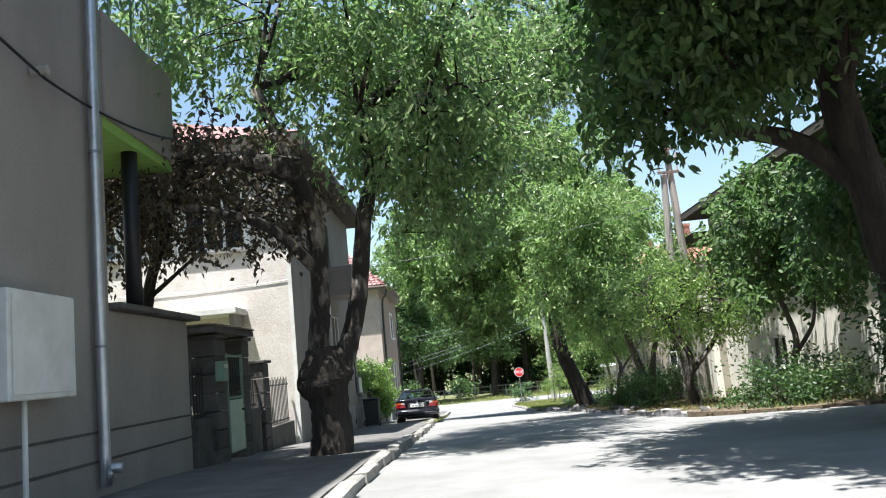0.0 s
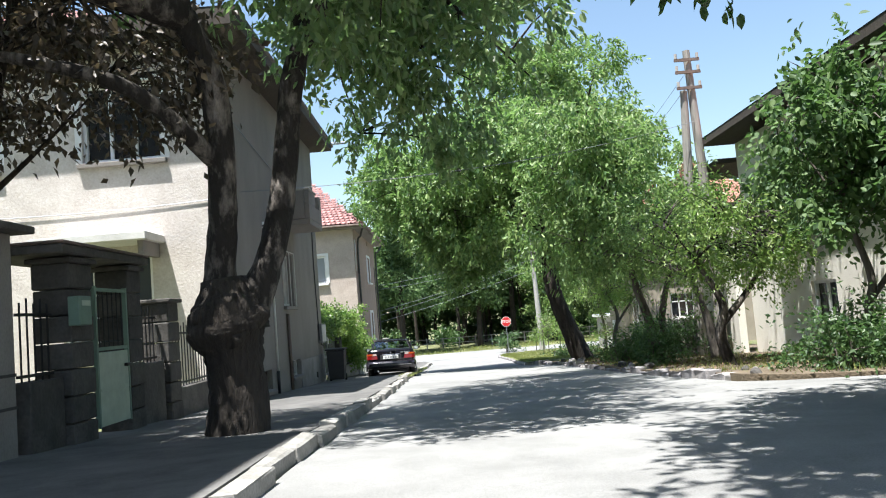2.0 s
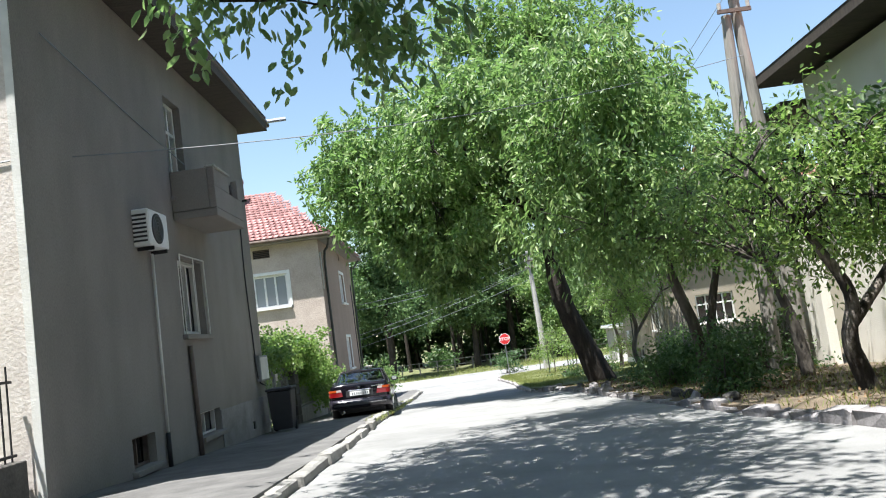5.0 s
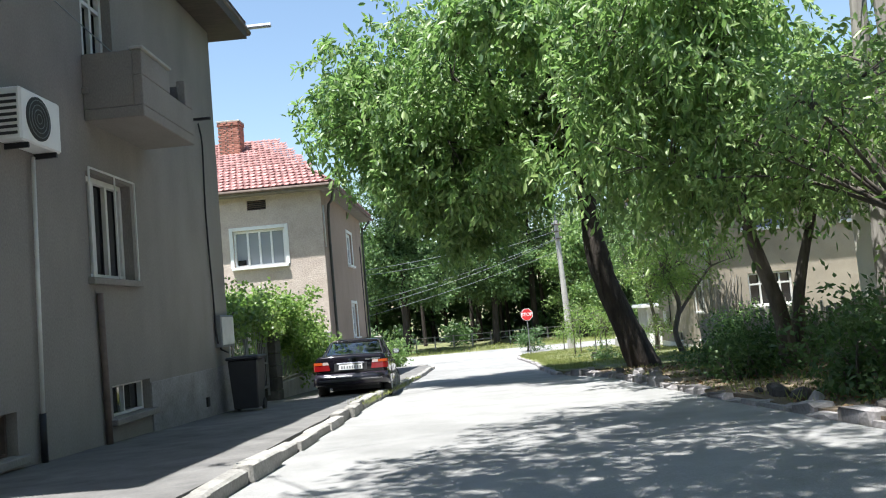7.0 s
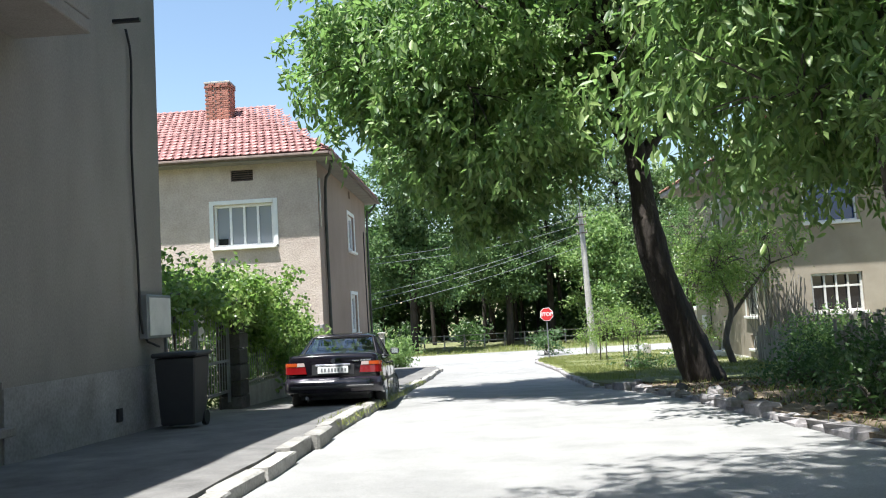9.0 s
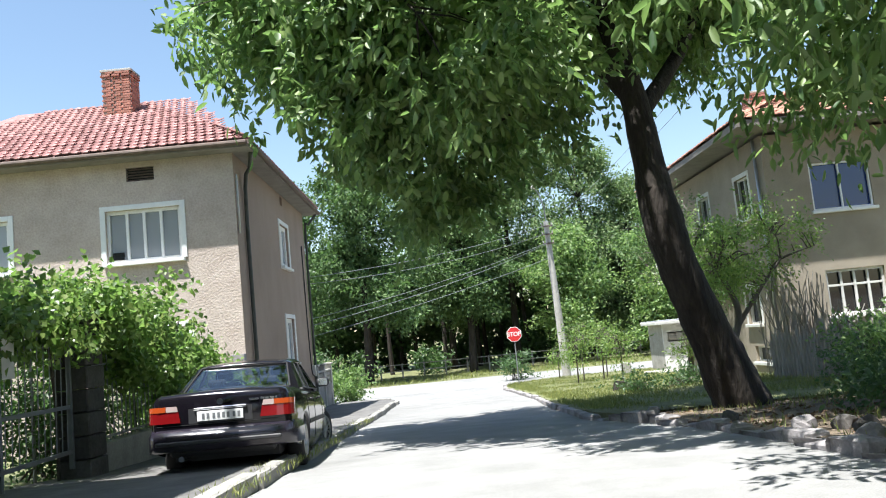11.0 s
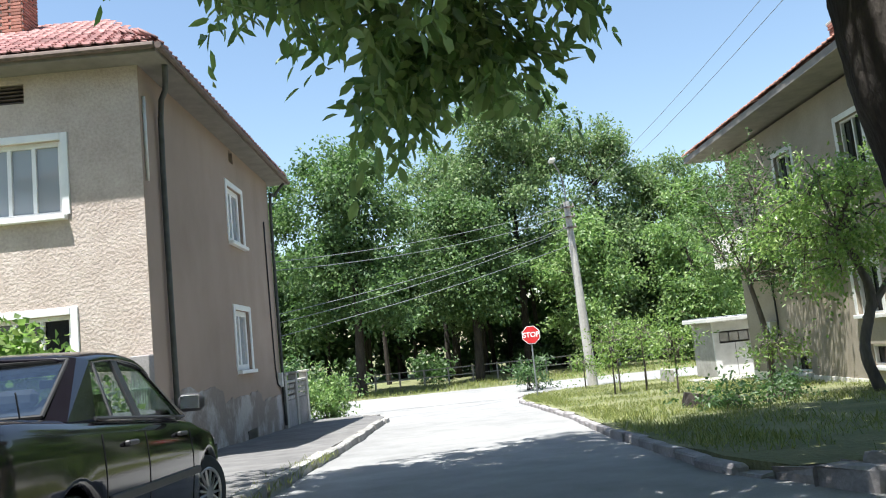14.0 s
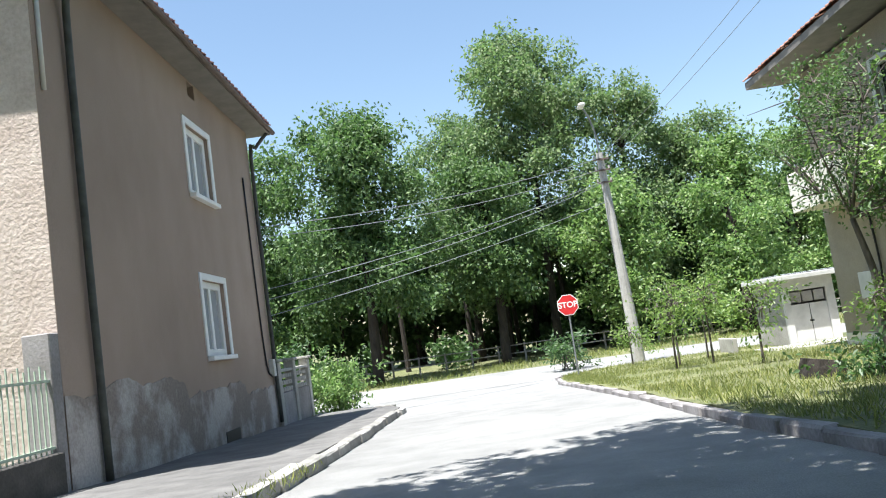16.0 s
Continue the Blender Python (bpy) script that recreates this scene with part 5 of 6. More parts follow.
    tube(bm, [(-0.37 + 0.18 * math.cos(2 * math.pi * k / 20), 2.80, 0.98 + 0.18 * math.sin(2 * math.pi * k / 20)) for k in range(21)], 0.014, 6, False)
    part("steering_wheel", bm, PLASTIC, car)
    part("inner_mirror", boxed(-0.11, 0.11, 2.70, 2.72, 1.21, 1.27, 0.008), PLASTIC, car)
    band("window_seal", (-0.56, 1.53, 1.315), (0.56, 1.53, 1.315), 0.012, RUBBER)
    band("window_seal", (-0.67, 0.958, 1.0), (0.67, 0.958, 1.0), 0.012, RUBBER)
    bm = bmesh.new()
    prof = [(0.35, -0.03), (0.375, -0.09), (0.44, -0.11), (0.50, -0.115), (0.53, -0.105), (0.575, -0.06), (0.60, -0.02), (0.605, 0.03)]
    cols = []
    for q, xx in [(0.60, -0.862), (0.30, -0.852), (0.14, -0.838), (0.03, -0.80), (-0.04, -0.72), (-0.075, -0.55), (-0.09, -0.3), (-0.095, 0), (-0.09, 0.3), (-0.075, 0.55), (-0.04, 0.72), (0.03, 0.80), (0.14, 0.838), (0.30, 0.852), (0.60, 0.862)]:
        cols.append([bm.verts.new((xx * (1 + (0.012 if abs(xx) > 0.79 else 0) * (1 if 0.33 < z < 0.54 else -1)), q + (y + 0.06) * (1 if abs(xx) < 0.79 else 0.2), z)) for z, y in prof])
    for a, b in zip(cols, cols[1:]):
        for k in range(len(prof) - 1):
            bm.faces.new((a[k], a[k + 1], b[k + 1], b[k]))
    bumper = part("rear_bumper", bm, BUMPER, car, "dark wrap-round bumper with a rubber strip", smooth=True)
    part("bumper_strip", boxed(-0.70, 0.70, -0.156, -0.12, 0.425, 0.475, 0.012), PLASTIC, bumper)
    part("valance", boxed(-0.60, 0.60, 0.04, 0.16, 0.29, 0.38, 0.03), PLASTIC, car)
    part("exhaust", tubed([(-0.45, -0.02, 0.27), (-0.45, 0.4, 0.27)], 0.032, 10), CHROME, car)
    number = part("number_plate", boxed(-0.26, 0.26, -0.026, -0.008, 0.675, 0.785, 0.004), SIGN_WHITE, car, "white number plate")
    for k in range(8):
        x0 = -0.205 + k * 0.054 + (0.012 if k > 1 else 0) + (0.012 if k > 5 else 0)
        part("plate_bar", boxed(x0, x0 + 0.030, -0.0295, -0.0265, 0.70, 0.76), GREY_METAL, number)
    part("plate_recess", boxed(-0.36, 0.36, -0.006, 0.0, 0.655, 0.82), PLASTIC, car)
    part("grip_strip", boxed(-0.30, 0.30, -0.03, 0.01, 0.80, 0.828, 0.008), CHROME, car)
    part("roundel", tubed([(0, -0.014, 0.88), (0, 0.03, 0.885)], 0.036, 18), CHROME, car)
    for x0, x1 in ((0.33, 0.44), (0.46, 0.505), (0.515, 0.56), (0.57, 0.615), (0.625, 0.65)):
        part("badge_bar", boxed(x0, x1, -0.010, 0.012, 0.868, 0.886 if x1 - x0 > 0.08 else 0.896), CHROME, car)
    part("boot_gap", boxed(-0.72, 0.72, -0.004, 0.02, 0.640, 0.648), RUBBER, car)
    part("aerial", tubed([(0.66, 0.75, 0.99), (0.66, 0.70, 1.12)], 0.004, 5), PLASTIC, car)
    for s in (1, -1):
        for a in axles:
            steer = -0.28 if a > 2 else 0.0
            w = new("wheel")
            w.parent = car
            w.location = (s * 0.735, a, 0.305)
            w.rotation_euler = (0, 0, steer)
            def sub(name, bm, mat, smooth=False):
                ob = mesh_object(name, bm, mat, w, smooth)
                return ob
            bm = bmesh.new()
            prof2 = [(-0.10, 0.20), (-0.10, 0.28), (-0.075, 0.303), (0.075, 0.303), (0.10, 0.28), (0.10, 0.20)]
            rr = [[bm.verts.new((x, r * math.cos(2 * math.pi * k / 28), r * math.sin(2 * math.pi * k / 28))) for x, r in prof2] for k in range(28)]
            for k in range(28):
                for j in range(5):
                    bm.faces.new((rr[k][j], rr[k][j + 1], rr[(k + 1) % 28][j + 1], rr[(k + 1) % 28][j]))
            sub("tyre", bm, RUBBER, True)
            bm = bmesh.new()
            tube(bm, [(s * 0.055, 0, 0), (s * 0.06, 0, 0)], 0.2, 24)
            sub("rim_back", bm, PLASTIC)
            bm = bmesh.new()
            ring = [(s * 0.092, 0.195 * math.cos(2 * math.pi * k / 24), 0.195 * math.sin(2 * math.pi * k / 24)) for k in range(25)]
            tube(bm, ring, 0.014, 6, False)
            for k in range(15):
                an = 2 * math.pi * k / 15
                tube(bm, [(s * 0.10, 0.045 * math.cos(an), 0.045 * math.sin(an)), (s * 0.088, 0.19 * math.cos(an), 0.19 * math.sin(an))], [0.014, 0.011], 4)
            tube(bm, [(s * 0.06, 0, 0), (s * 0.108, 0, 0)], 0.055, 14)
            sub("rim", bm, RIM)
    return car


def clear_glass(name, tint, mirror):
    """Thin clear pane: lets light through and mirrors a share of it."""
    m = bpy.data.materials.new(name)
    m.use_nodes = True
    n, l = m.node_tree.nodes, m.node_tree.links
    tr, gl, mix = n.new("ShaderNodeBsdfTransparent"), n.new("ShaderNodeBsdfGlossy"), n.new("ShaderNodeMixShader")
    tr.inputs["Color"].default_value = (*tint, 1)
    gl.inputs["Roughness"].default_value = 0.03
    mix.inputs[0].default_value = mirror
    l.new(tr.outputs[0], mix.inputs[1])
    l.new(gl.outputs[0], mix.inputs[2])
    l.new(mix.outputs[0], n["Material Output"].inputs["Surface"])
    return m


CAR_GLASS = clear_glass("tinted_car_glass", (0.86, 0.90, 0.91), 0.17)
SEAT_CLOTH = plain("dark_seat_cloth", (0.035, 0.036, 0.042), 0.9)
BUMPER = glass("dark_bumper", (0.020, 0.017, 0.026), 0.24)
RIM = plain("alloy", (0.42, 0.42, 0.43), 0.35, 0.8)
car = build_car()
CAR_Y, CAR_X = 32.35, -3.20
car.location = (CAR_X, CAR_Y, g(34) + 0.085)
car.rotation_euler = (math.atan2(g(35.5) - g(32.8), 2.7), radians(1.0), radians(3.0))

# ---- street furniture ----
def stop_sign(x, y, zc):
    s = thing("stop_sign", "red octagonal stop sign on a grey post", "road sign", at=(x, y, g(y)))
    def octagon(r, y0, y1):
        bm = bmesh.new()
        a = [bm.verts.new((x + r * math.cos(math.pi / 8 + k * math.pi / 4), y0, zc + r * math.sin(math.pi / 8 + k * math.pi / 4))) for k in range(8)]
        b = [bm.verts.new((v.co.x, y1, v.co.z)) for v in a]
        bm.faces.new(a)
        bm.faces.new(b[::-1])
        for k in range(8):
            bm.faces.new((a[k], b[k], b[(k + 1) % 8], a[(k + 1) % 8]))
        return bm
    part("rim", octagon(0.345, y - 0.008, y + 0.012), SIGN_WHITE, s)
    part("face", octagon(0.318, y - 0.012, y - 0.0085), SIGN_RED, s)
    txt = bpy.data.curves.new("word", "FONT")
    txt.body, txt.size, txt.align_x, txt.align_y, txt.extrude = "STOP", 0.25, "CENTER", "CENTER", 0.001
    txt.offset = 0.006
    ob = new("word", txt)
    ob.location, ob.rotation_euler = (x, y - 0.0155, zc), (math.pi / 2, 0, 0)
    dg = bpy.context.evaluated_depsgraph_get()
    me = bpy.data.meshes.new_from_object(ob.evaluated_get(dg))
    me.transform(ob.matrix_basis if ob.matrix_basis else Matrix())
    bpy.data.objects.remove(ob)
    me.transform(Matrix.Translation(-s.location))
    me.materials.clear()
    me.materials.append(SIGN_WHITE)
    w = new("word", me)
    w.parent = s
    tagged(w, "white lettering")
    part("post", tubed([(x, y + 0.035, g(y) - 0.1), (x, y + 0.035, zc + 0.3)], 0.027, 10), GREY_METAL, s)
    part("clamp", boxed(x - 0.05, x + 0.05, y + 0.0125, y + 0.06, zc + 0.1, zc + 0.14), GREY_METAL, s)


stop_sign(2.57, 58.4, 0.675)

pole = thing("street_lamp", "grey concrete pole with lamp arm and wires", "street lamp", at=(5.25, 62.2, g(62)))
pb, pt = Vector((5.25, 62.2, g(62.2) - 0.1)), Vector((5.05, 62.2, 6.0))
part("pole", tubed([pb, pb.lerp(pt, 0.5), pt], [0.22, 0.17, 0.125], 10), CONCRETE, pole)
part("arm", tubed(curve_points([pt - Vector((0, 0, 0.3)), pt + Vector((-0.02, -0.05, 0.6)), pt + Vector((-0.2, -0.25, 1.25)), pt + Vector((-0.45, -0.6, 1.6))], 4), 0.032, 8), GREY_METAL, pole)
part("lamp_head", boxed(-0.12, 0.12, -0.32, 0.22, -0.06, 0.06, 0.04, Matrix.Translation(pt + Vector((-0.52, -0.75, 1.62)))), OFFWHITE, pole)
for k, z in enumerate((5.75, 5.35, 4.9)):
    part("crossarm", boxed(pt.x - 0.28, pt.x + 0.28, 62.02, 62.07, z - 0.03, z + 0.03), RUST, pole)
    for dx in (-0.24, 0.24):
        part("insulator", tubed([(pt.x + dx, 62.04, z + 0.03), (pt.x + dx, 62.04, z + 0.14)], 0.035, 8), CONCRETE, pole)


def cable(a, b, drop, r=0.009, label="black overhead service wire"):
    c = thing("overhead_wire", label, "cable", "overhead wires", at=a)
    part("line", tubed(sag(a, b, drop), r, 4, cap=False), GREY_METAL, c)


for za, zb, d in ((5.8, 3.55, 0.25), (5.4, 3.3, 0.3), (4.95, 2.0, 0.2), (4.9, 1.75, 0.25), (4.2, 1.35, 0.15)):
    cable((5.05, 62.05, za), (-5.3, 52.9 + za * 0.02, zb), d, 0.010)
cable((5.05, 62.05, 5.85), (6.3, 27.0, 7.9), 0.8, 0.006)
cable((5.05, 62.05, 5.45), (6.2, 27.0, 7.4), 0.8, 0.006)
cable((-5.0, 20.6, 4.3), (6.2, 26.8, 6.3), 0.3, 0.007)
cable((-5.0, 20.0, 5.7), (-5.1, 28.5, 5.02), 0.05)
cable((-5.15, 19.38, 4.0), (-13.0, 19.36, 4.2), 0.15)

up = thing("utility_pole", "twin weathered wooden pole with crossarms", "utility pole", at=(6.05, 26.9, g(27)))
for dx, tx in ((-0.28, 0.02), (0.30, 0.10)):
    part("pole", tubed([(6.05 + dx, 26.9, g(27) - 0.2), (6.05 + dx * 0.6 + tx, 26.9, 4.5), (6.05 + tx + dx * 0.18, 26.9, 8.35 if dx > 0 else 7.2)], [0.15, 0.13, 0.10], 10), WOOD_POLE, up)
for z in (8.05, 7.7, 7.25):
    part("crossarm", boxed(5.8, 6.5, 26.72, 26.78, z - 0.04, z + 0.04), RUST, up)
    for x in (5.85, 6.45):
        part("insulator", tubed([(x, 26.75, z + 0.04), (x, 26.75, z + 0.18)], 0.04, 8), CONCRETE, up)

# ---- trees ----
gy = g(12.6) + 0.1
TB = Vector((-3.33, 13.3, gy))
t1 = tree("street_tree", "old cherry tree with a swollen burl and forked trunk", TB,
     [([TB + Vector((0, 0, -0.15)), TB + Vector((0.02, 0, 0.45)), TB + Vector((0.0, 0, 0.85)), TB + Vector((-0.04, 0, 1.05)), TB + Vector((-0.03, 0.0, 1.3)), TB + Vector((-0.06, 0, 1.62))], [0.36, 0.30, 0.31, 0.43, 0.40, 0.24]),
      ([TB + Vector((-0.12, 0, 1.2)), (-3.42, 13.3, 2.2), (-3.32, 13.2, 3.0), (-3.30, 13.0, 4.1), (-3.6, 12.8, 5.1), (-4.0, 12.6, 6.2)], [0.25, 0.165, 0.15, 0.145, 0.13, 0.08]),
      ([TB + Vector((0.16, 0, 1.2)), (-2.92, 13.4, 2.25), (-2.75, 13.5, 2.95), (-2.62, 13.5, 3.8), (-2.46, 13.4, 4.5), (-1.6, 13.1, 5.8)], [0.22, 0.15, 0.145, 0.14, 0.11, 0.07]),
      ([(-3.30, 13.15, 3.3), (-3.9, 12.4, 3.95), (-4.8, 12.1, 4.25), (-5.8, 11.9, 4.4)], [0.10, 0.08, 0.06, 0.03]),
      ([(-3.52, 12.85, 4.9), (-4.2, 12.4, 5.0), (-5.2, 12.3, 5.1)], [0.22, 0.12, 0.05]),
      ([(-2.62, 13.5, 3.85), (-2.4, 13.4, 4.8), (-2.5, 13.2, 5.8)], [0.12, 0.09, 0.05])],
     # High blobs near y 21 are unseen additions that cast dapples on the road.
     [((-3.2, 12.7, 7.4), (3.2, 2.8, 2.0), 950), ((-1.4, 13.0, 5.9), (1.6, 2.2, 1.5), 420), ((-0.6, 15.0, 5.5), (1.5, 1.7, 1.2), 260), ((-2.0, 15.4, 5.9), (1.8, 1.6, 1.5), 260), ((-1.0, 17.4, 8.0), (2.8, 3.0, 1.7), 1200), ((1.2, 21.0, 9.7), (2.4, 2.9, 1.2), 800), ((3.6, 21.0, 10.2), (2.0, 2.6, 1.0), 480), ((-1.1, 17.6, 4.6), (1.2, 0.9, 0.5), 90), ((-0.6, 20.6, 9.2), (2.2, 2.2, 1.0), 600)],
     (0.145, 0.064), 26, LEAF_CHERRY, BARK_PALE, 11, base_bark=BARK, n_limbs=40, limb_r=0.06,
     starts=[(-4.0, 12.6, 6.2), (-1.4, 12.7, 5.6), (-5.8, 11.9, 4.4), (-5.2, 12.3, 5.1), (-2.5, 13.2, 5.8)], droop=0.8, twig=0.46, gap=-0.06, freq=0.75, sides=16, wobble=0.06, jitter=0.08)
# Cherry foliage in the crown's shade, hung on an added tree with darkened leaves.
tree("garden_tree", "shaded cherry foliage in darkened colour on an added tree behind the wall", (-6.6, 14.0, g(14)),
     [([(-6.6, 14.0, g(14) - 0.1), (-6.55, 14.0, 1.8), (-6.3, 13.8, 3.2), (-5.9, 13.5, 4.3)], [0.15, 0.12, 0.10, 0.06])],
     [((-4.9, 13.0, 4.8), (1.8, 1.8, 1.0), 480), ((-6.8, 13.6, 5.4), (1.9, 1.7, 1.4), 360)],
     (0.125, 0.065), 22, LEAF_SHADED, BARK, 19, n_limbs=20, limb_r=0.05, starts=[(-5.9, 13.5, 4.3), (-6.3, 13.8, 3.2)], droop=0.6, gap=0.05, freq=0.8)
rb = random.Random(4)
for k in range(9):
    an = rb.uniform(0, 2 * math.pi)
    bm = bmesh.new()
    bmesh.ops.create_icosphere(bm, subdivisions=2, radius=rb.uniform(0.09, 0.16), matrix=Matrix.Translation(TB + Vector((0.33 * math.cos(an), 0.30 * math.sin(an), rb.uniform(0.85, 1.3)))))
    for v in bm.verts:
        v.co += Vector((noise.noise(v.co * 9), noise.noise(v.co * 9 + Vector((5, 0, 0))), noise.noise(v.co * 9 + Vector((0, 5, 0))))) * 0.06
    part("burl", bm, BARK, t1, smooth=True)

tree("street_tree", "dark tree with heavy overhanging crown beside the road", (4.6, 10.9, g(11)),
     [([(4.6, 10.9, g(11) - 0.1), (4.5, 10.9, 1.6), (4.32, 10.9, 3.0), (4.1, 10.9, 4.3), (3.95, 10.9, 5.8)], [0.36, 0.28, 0.26, 0.24, 0.16]), ([(4.25, 10.9, 3.4), (3.5, 11.1, 4.15), (2.6, 11.3, 4.5), (1.6, 11.5, 5.0)], [0.17, 0.13, 0.10, 0.05])],
     # Blobs with y below 9 hang out of view, added to shade the near road.
     [((3.4, 10.6, 6.6), (2.6, 2.6, 1.6), 1250), ((0.6, 7.6, 7.5), (1.8, 2.4, 1.0), 600), ((5.2, 11.4, 7.4), (2.2, 2.4, 1.3), 600), ((1.9, 8.2, 7.2), (2.2, 2.6, 1.4), 800), ((4.4, 8.6, 6.6), (1.8, 2.4, 1.6), 850), ((1.9, 10.4, 5.3), (1.5, 1.6, 0.9), 300), ((2.2, 6.6, 7.0), (1.8, 1.7, 1.2), 800), ((2.6, 4.6, 7.2), (2.4, 2.8, 1.5), 900), ((3.6, 1.0, 7.4), (2.6, 2.8, 1.5), 250), ((5.6, 12.6, 4.2), (1.4, 1.8, 1.3), 380), ((6.2, 14.8, 3.6), (1.3, 1.6, 1.3), 320)],
     (0.17, 0.08), 22, LEAF_DARK, BARK, 21, n_limbs=24, limb_r=0.07, starts=[(3.95, 10.9, 5.8), (1.6, 11.5, 5.0), (4.1, 10.9, 4.3)], droop=0.6, gap=0.14, freq=0.7)

tree("street_tree", "big leaning walnut tree overhanging the road", (3.85, 35.3, g(35.3)),
     [([(3.86, 35.3, g(35.3) - 0.1), (3.47, 35.2, 0.4), (3.06, 35.05, 1.5), (2.86, 35.0, 2.4), (2.80, 35.1, 3.3), (2.7, 35.3, 4.6), (2.4, 35.8, 6.4)], [0.44, 0.34, 0.30, 0.30, 0.23, 0.20, 0.12]),
      ([(2.72, 35.25, 4.3), (2.1, 35.6, 5.2), (1.0, 36.0, 5.9), (-0.6, 35.6, 6.3)], [0.17, 0.14, 0.10, 0.05]),
      ([(2.76, 35.2, 3.9), (4.0, 36.4, 5.4), (5.2, 38.2, 7.2)], [0.15, 0.11, 0.06])],
     # Blobs near y 31-33 and at x 6.4 are added to shade verge and island.
     [((0.4, 35.8, 7.3), (4.4, 4.6, 2.9), 2300), ((4.2, 37.8, 8.2), (3.4, 3.8, 2.9), 1300), ((-2.4, 35.8, 6.3), (2.3, 2.8, 1.9), 720), ((-0.2, 34.4, 4.7), (2.3, 2.4, 1.1), 420), ((-0.5, 36.4, 3.3), (1.2, 0.7, 0.42), 70), ((-1.4, 34.6, 4.0), (1.4, 1.2, 0.6), 110), ((6.4, 39.4, 8.6), (2.4, 2.8, 1.6), 620), ((2.4, 36, 10.4), (3.0, 3.0, 2.0), 420), ((4.8, 37.6, 11.2), (2.4, 2.6, 2.0), 300), ((4.2, 32.2, 7.0), (2.2, 2.6, 1.2), 650), ((5.8, 32.8, 6.8), (1.5, 2.0, 0.9), 200), ((1.2, 30.8, 7.2), (1.9, 1.6, 0.9), 380)],
     (0.205, 0.085), 28, LEAF_WALNUT, BARK, 31, n_limbs=44, limb_r=0.10, starts=[(2.4, 35.8, 6.4), (-0.6, 35.6, 6.3), (5.2, 38.2, 7.2), (1.0, 36.0, 5.9)], droop=0.75, twig=0.62, gap=0.0, freq=0.62, jitter=0.075)

tree("garden_tree", "young walnut tree among the bushes of the verge", (4.95, 28.7, g(28.7)),
     [([(4.95, 28.7, g(28.7)), (4.85, 28.7, 0.8), (4.5, 28.6, 2.0), (4.3, 28.5, 3.4)], [0.17, 0.13, 0.11, 0.06]), ([(5.2, 28.9, g(28.7)), (5.3, 28.9, 1.0), (5.8, 28.8, 2.8)], [0.13, 0.10, 0.06])],
     [((3.1, 27.6, 4.8), (2.2, 2.4, 2.4), 1100), ((5.6, 29.2, 4.0), (2.0, 2.4, 1.7), 650), ((4.2, 30.6, 3.4), (1.5, 1.8, 1.3), 240), ((3.1, 27.0, 6.4), (1.8, 2.1, 1.3), 380)],
     (0.19, 0.066), 20, LEAF_WALNUT, BARK_GREY, 41, n_limbs=26, limb_r=0.05, starts=[(4.3, 28.5, 3.4), (5.8, 28.8, 2.8)], droop=0.85, twig=0.55, gap=-0.04, freq=0.8, group="verge trees")
tree("garden_tree", "small fruit tree with pale crooked stems", (4.4, 20.6, g(20.6)),
     [([(4.4, 20.6, g(20.6)), (4.25, 20.6, 0.7), (4.35, 20.6, 1.3), (3.9, 20.6, 2.2)], [0.12, 0.10, 0.08, 0.04]), ([(4.3, 20.6, 0.9), (4.9, 20.7, 1.5), (5.5, 20.8, 2.3)], [0.08, 0.06, 0.03])],
     [((4.4, 20.8, 2.7), (1.6, 2.0, 1.0), 430), ((5.0, 22.8, 2.6), (1.1, 1.5, 0.9), 190)],
     (0.10, 0.045), 20, LEAF_VINE, BARK_PALE, 43, n_limbs=24, limb_r=0.035, starts=[(3.9, 20.6, 2.2), (5.5, 20.8, 2.3)], droop=0.35, gap=-0.06, freq=0.9, group="verge trees")
tree("garden_tree", "small fruit tree with dark crooked stems", (5.4, 24.6, g(24.6)),
     [([(5.4, 24.6, g(24.6)), (5.3, 24.6, 0.8), (5.0, 24.6, 1.9)], [0.12, 0.10, 0.05])],
     [((4.4, 24.8, 3.2), (1.7, 1.9, 1.2), 560)],
     (0.12, 0.05), 20, LEAF_WALNUT, BARK_GREY, 44, n_limbs=18, limb_r=0.035, droop=0.5, gap=0.05, freq=0.8, group="verge trees")
tree("garden_tree", "broad leaved tree in front of the cream house", (5.75, 17.5, g(17.5)),
     [([(5.75, 17.5, g(17.5)), (5.6, 17.5, 1.0), (5.7, 17.5, 1.6), (5.4, 17.6, 2.8)], [0.09, 0.07, 0.06, 0.04]), ([(5.65, 17.5, 1.2), (6.1, 17.5, 1.8), (6.3, 17.6, 2.6)], [0.05, 0.04, 0.03])],
     [((5.4, 17.6, 4.3), (1.2, 1.3, 1.3), 330), ((5.6, 17.5, 2.8), (1.3, 1.3, 0.9), 210), ((6.1, 20.4, 3.3), (0.8, 1.5, 1.0), 110), ((6.3, 23.0, 3.2), (0.7, 1.3, 1.0), 90)],
     (0.15, 0.085), 18, LEAF_CHESTNUT, BARK_GREY, 45, n_limbs=16, limb_r=0.03, starts=[(5.4, 17.6, 2.8), (6.3, 17.6, 2.6)], droop=0.4, gap=0.05, freq=0.8, group="verge trees")
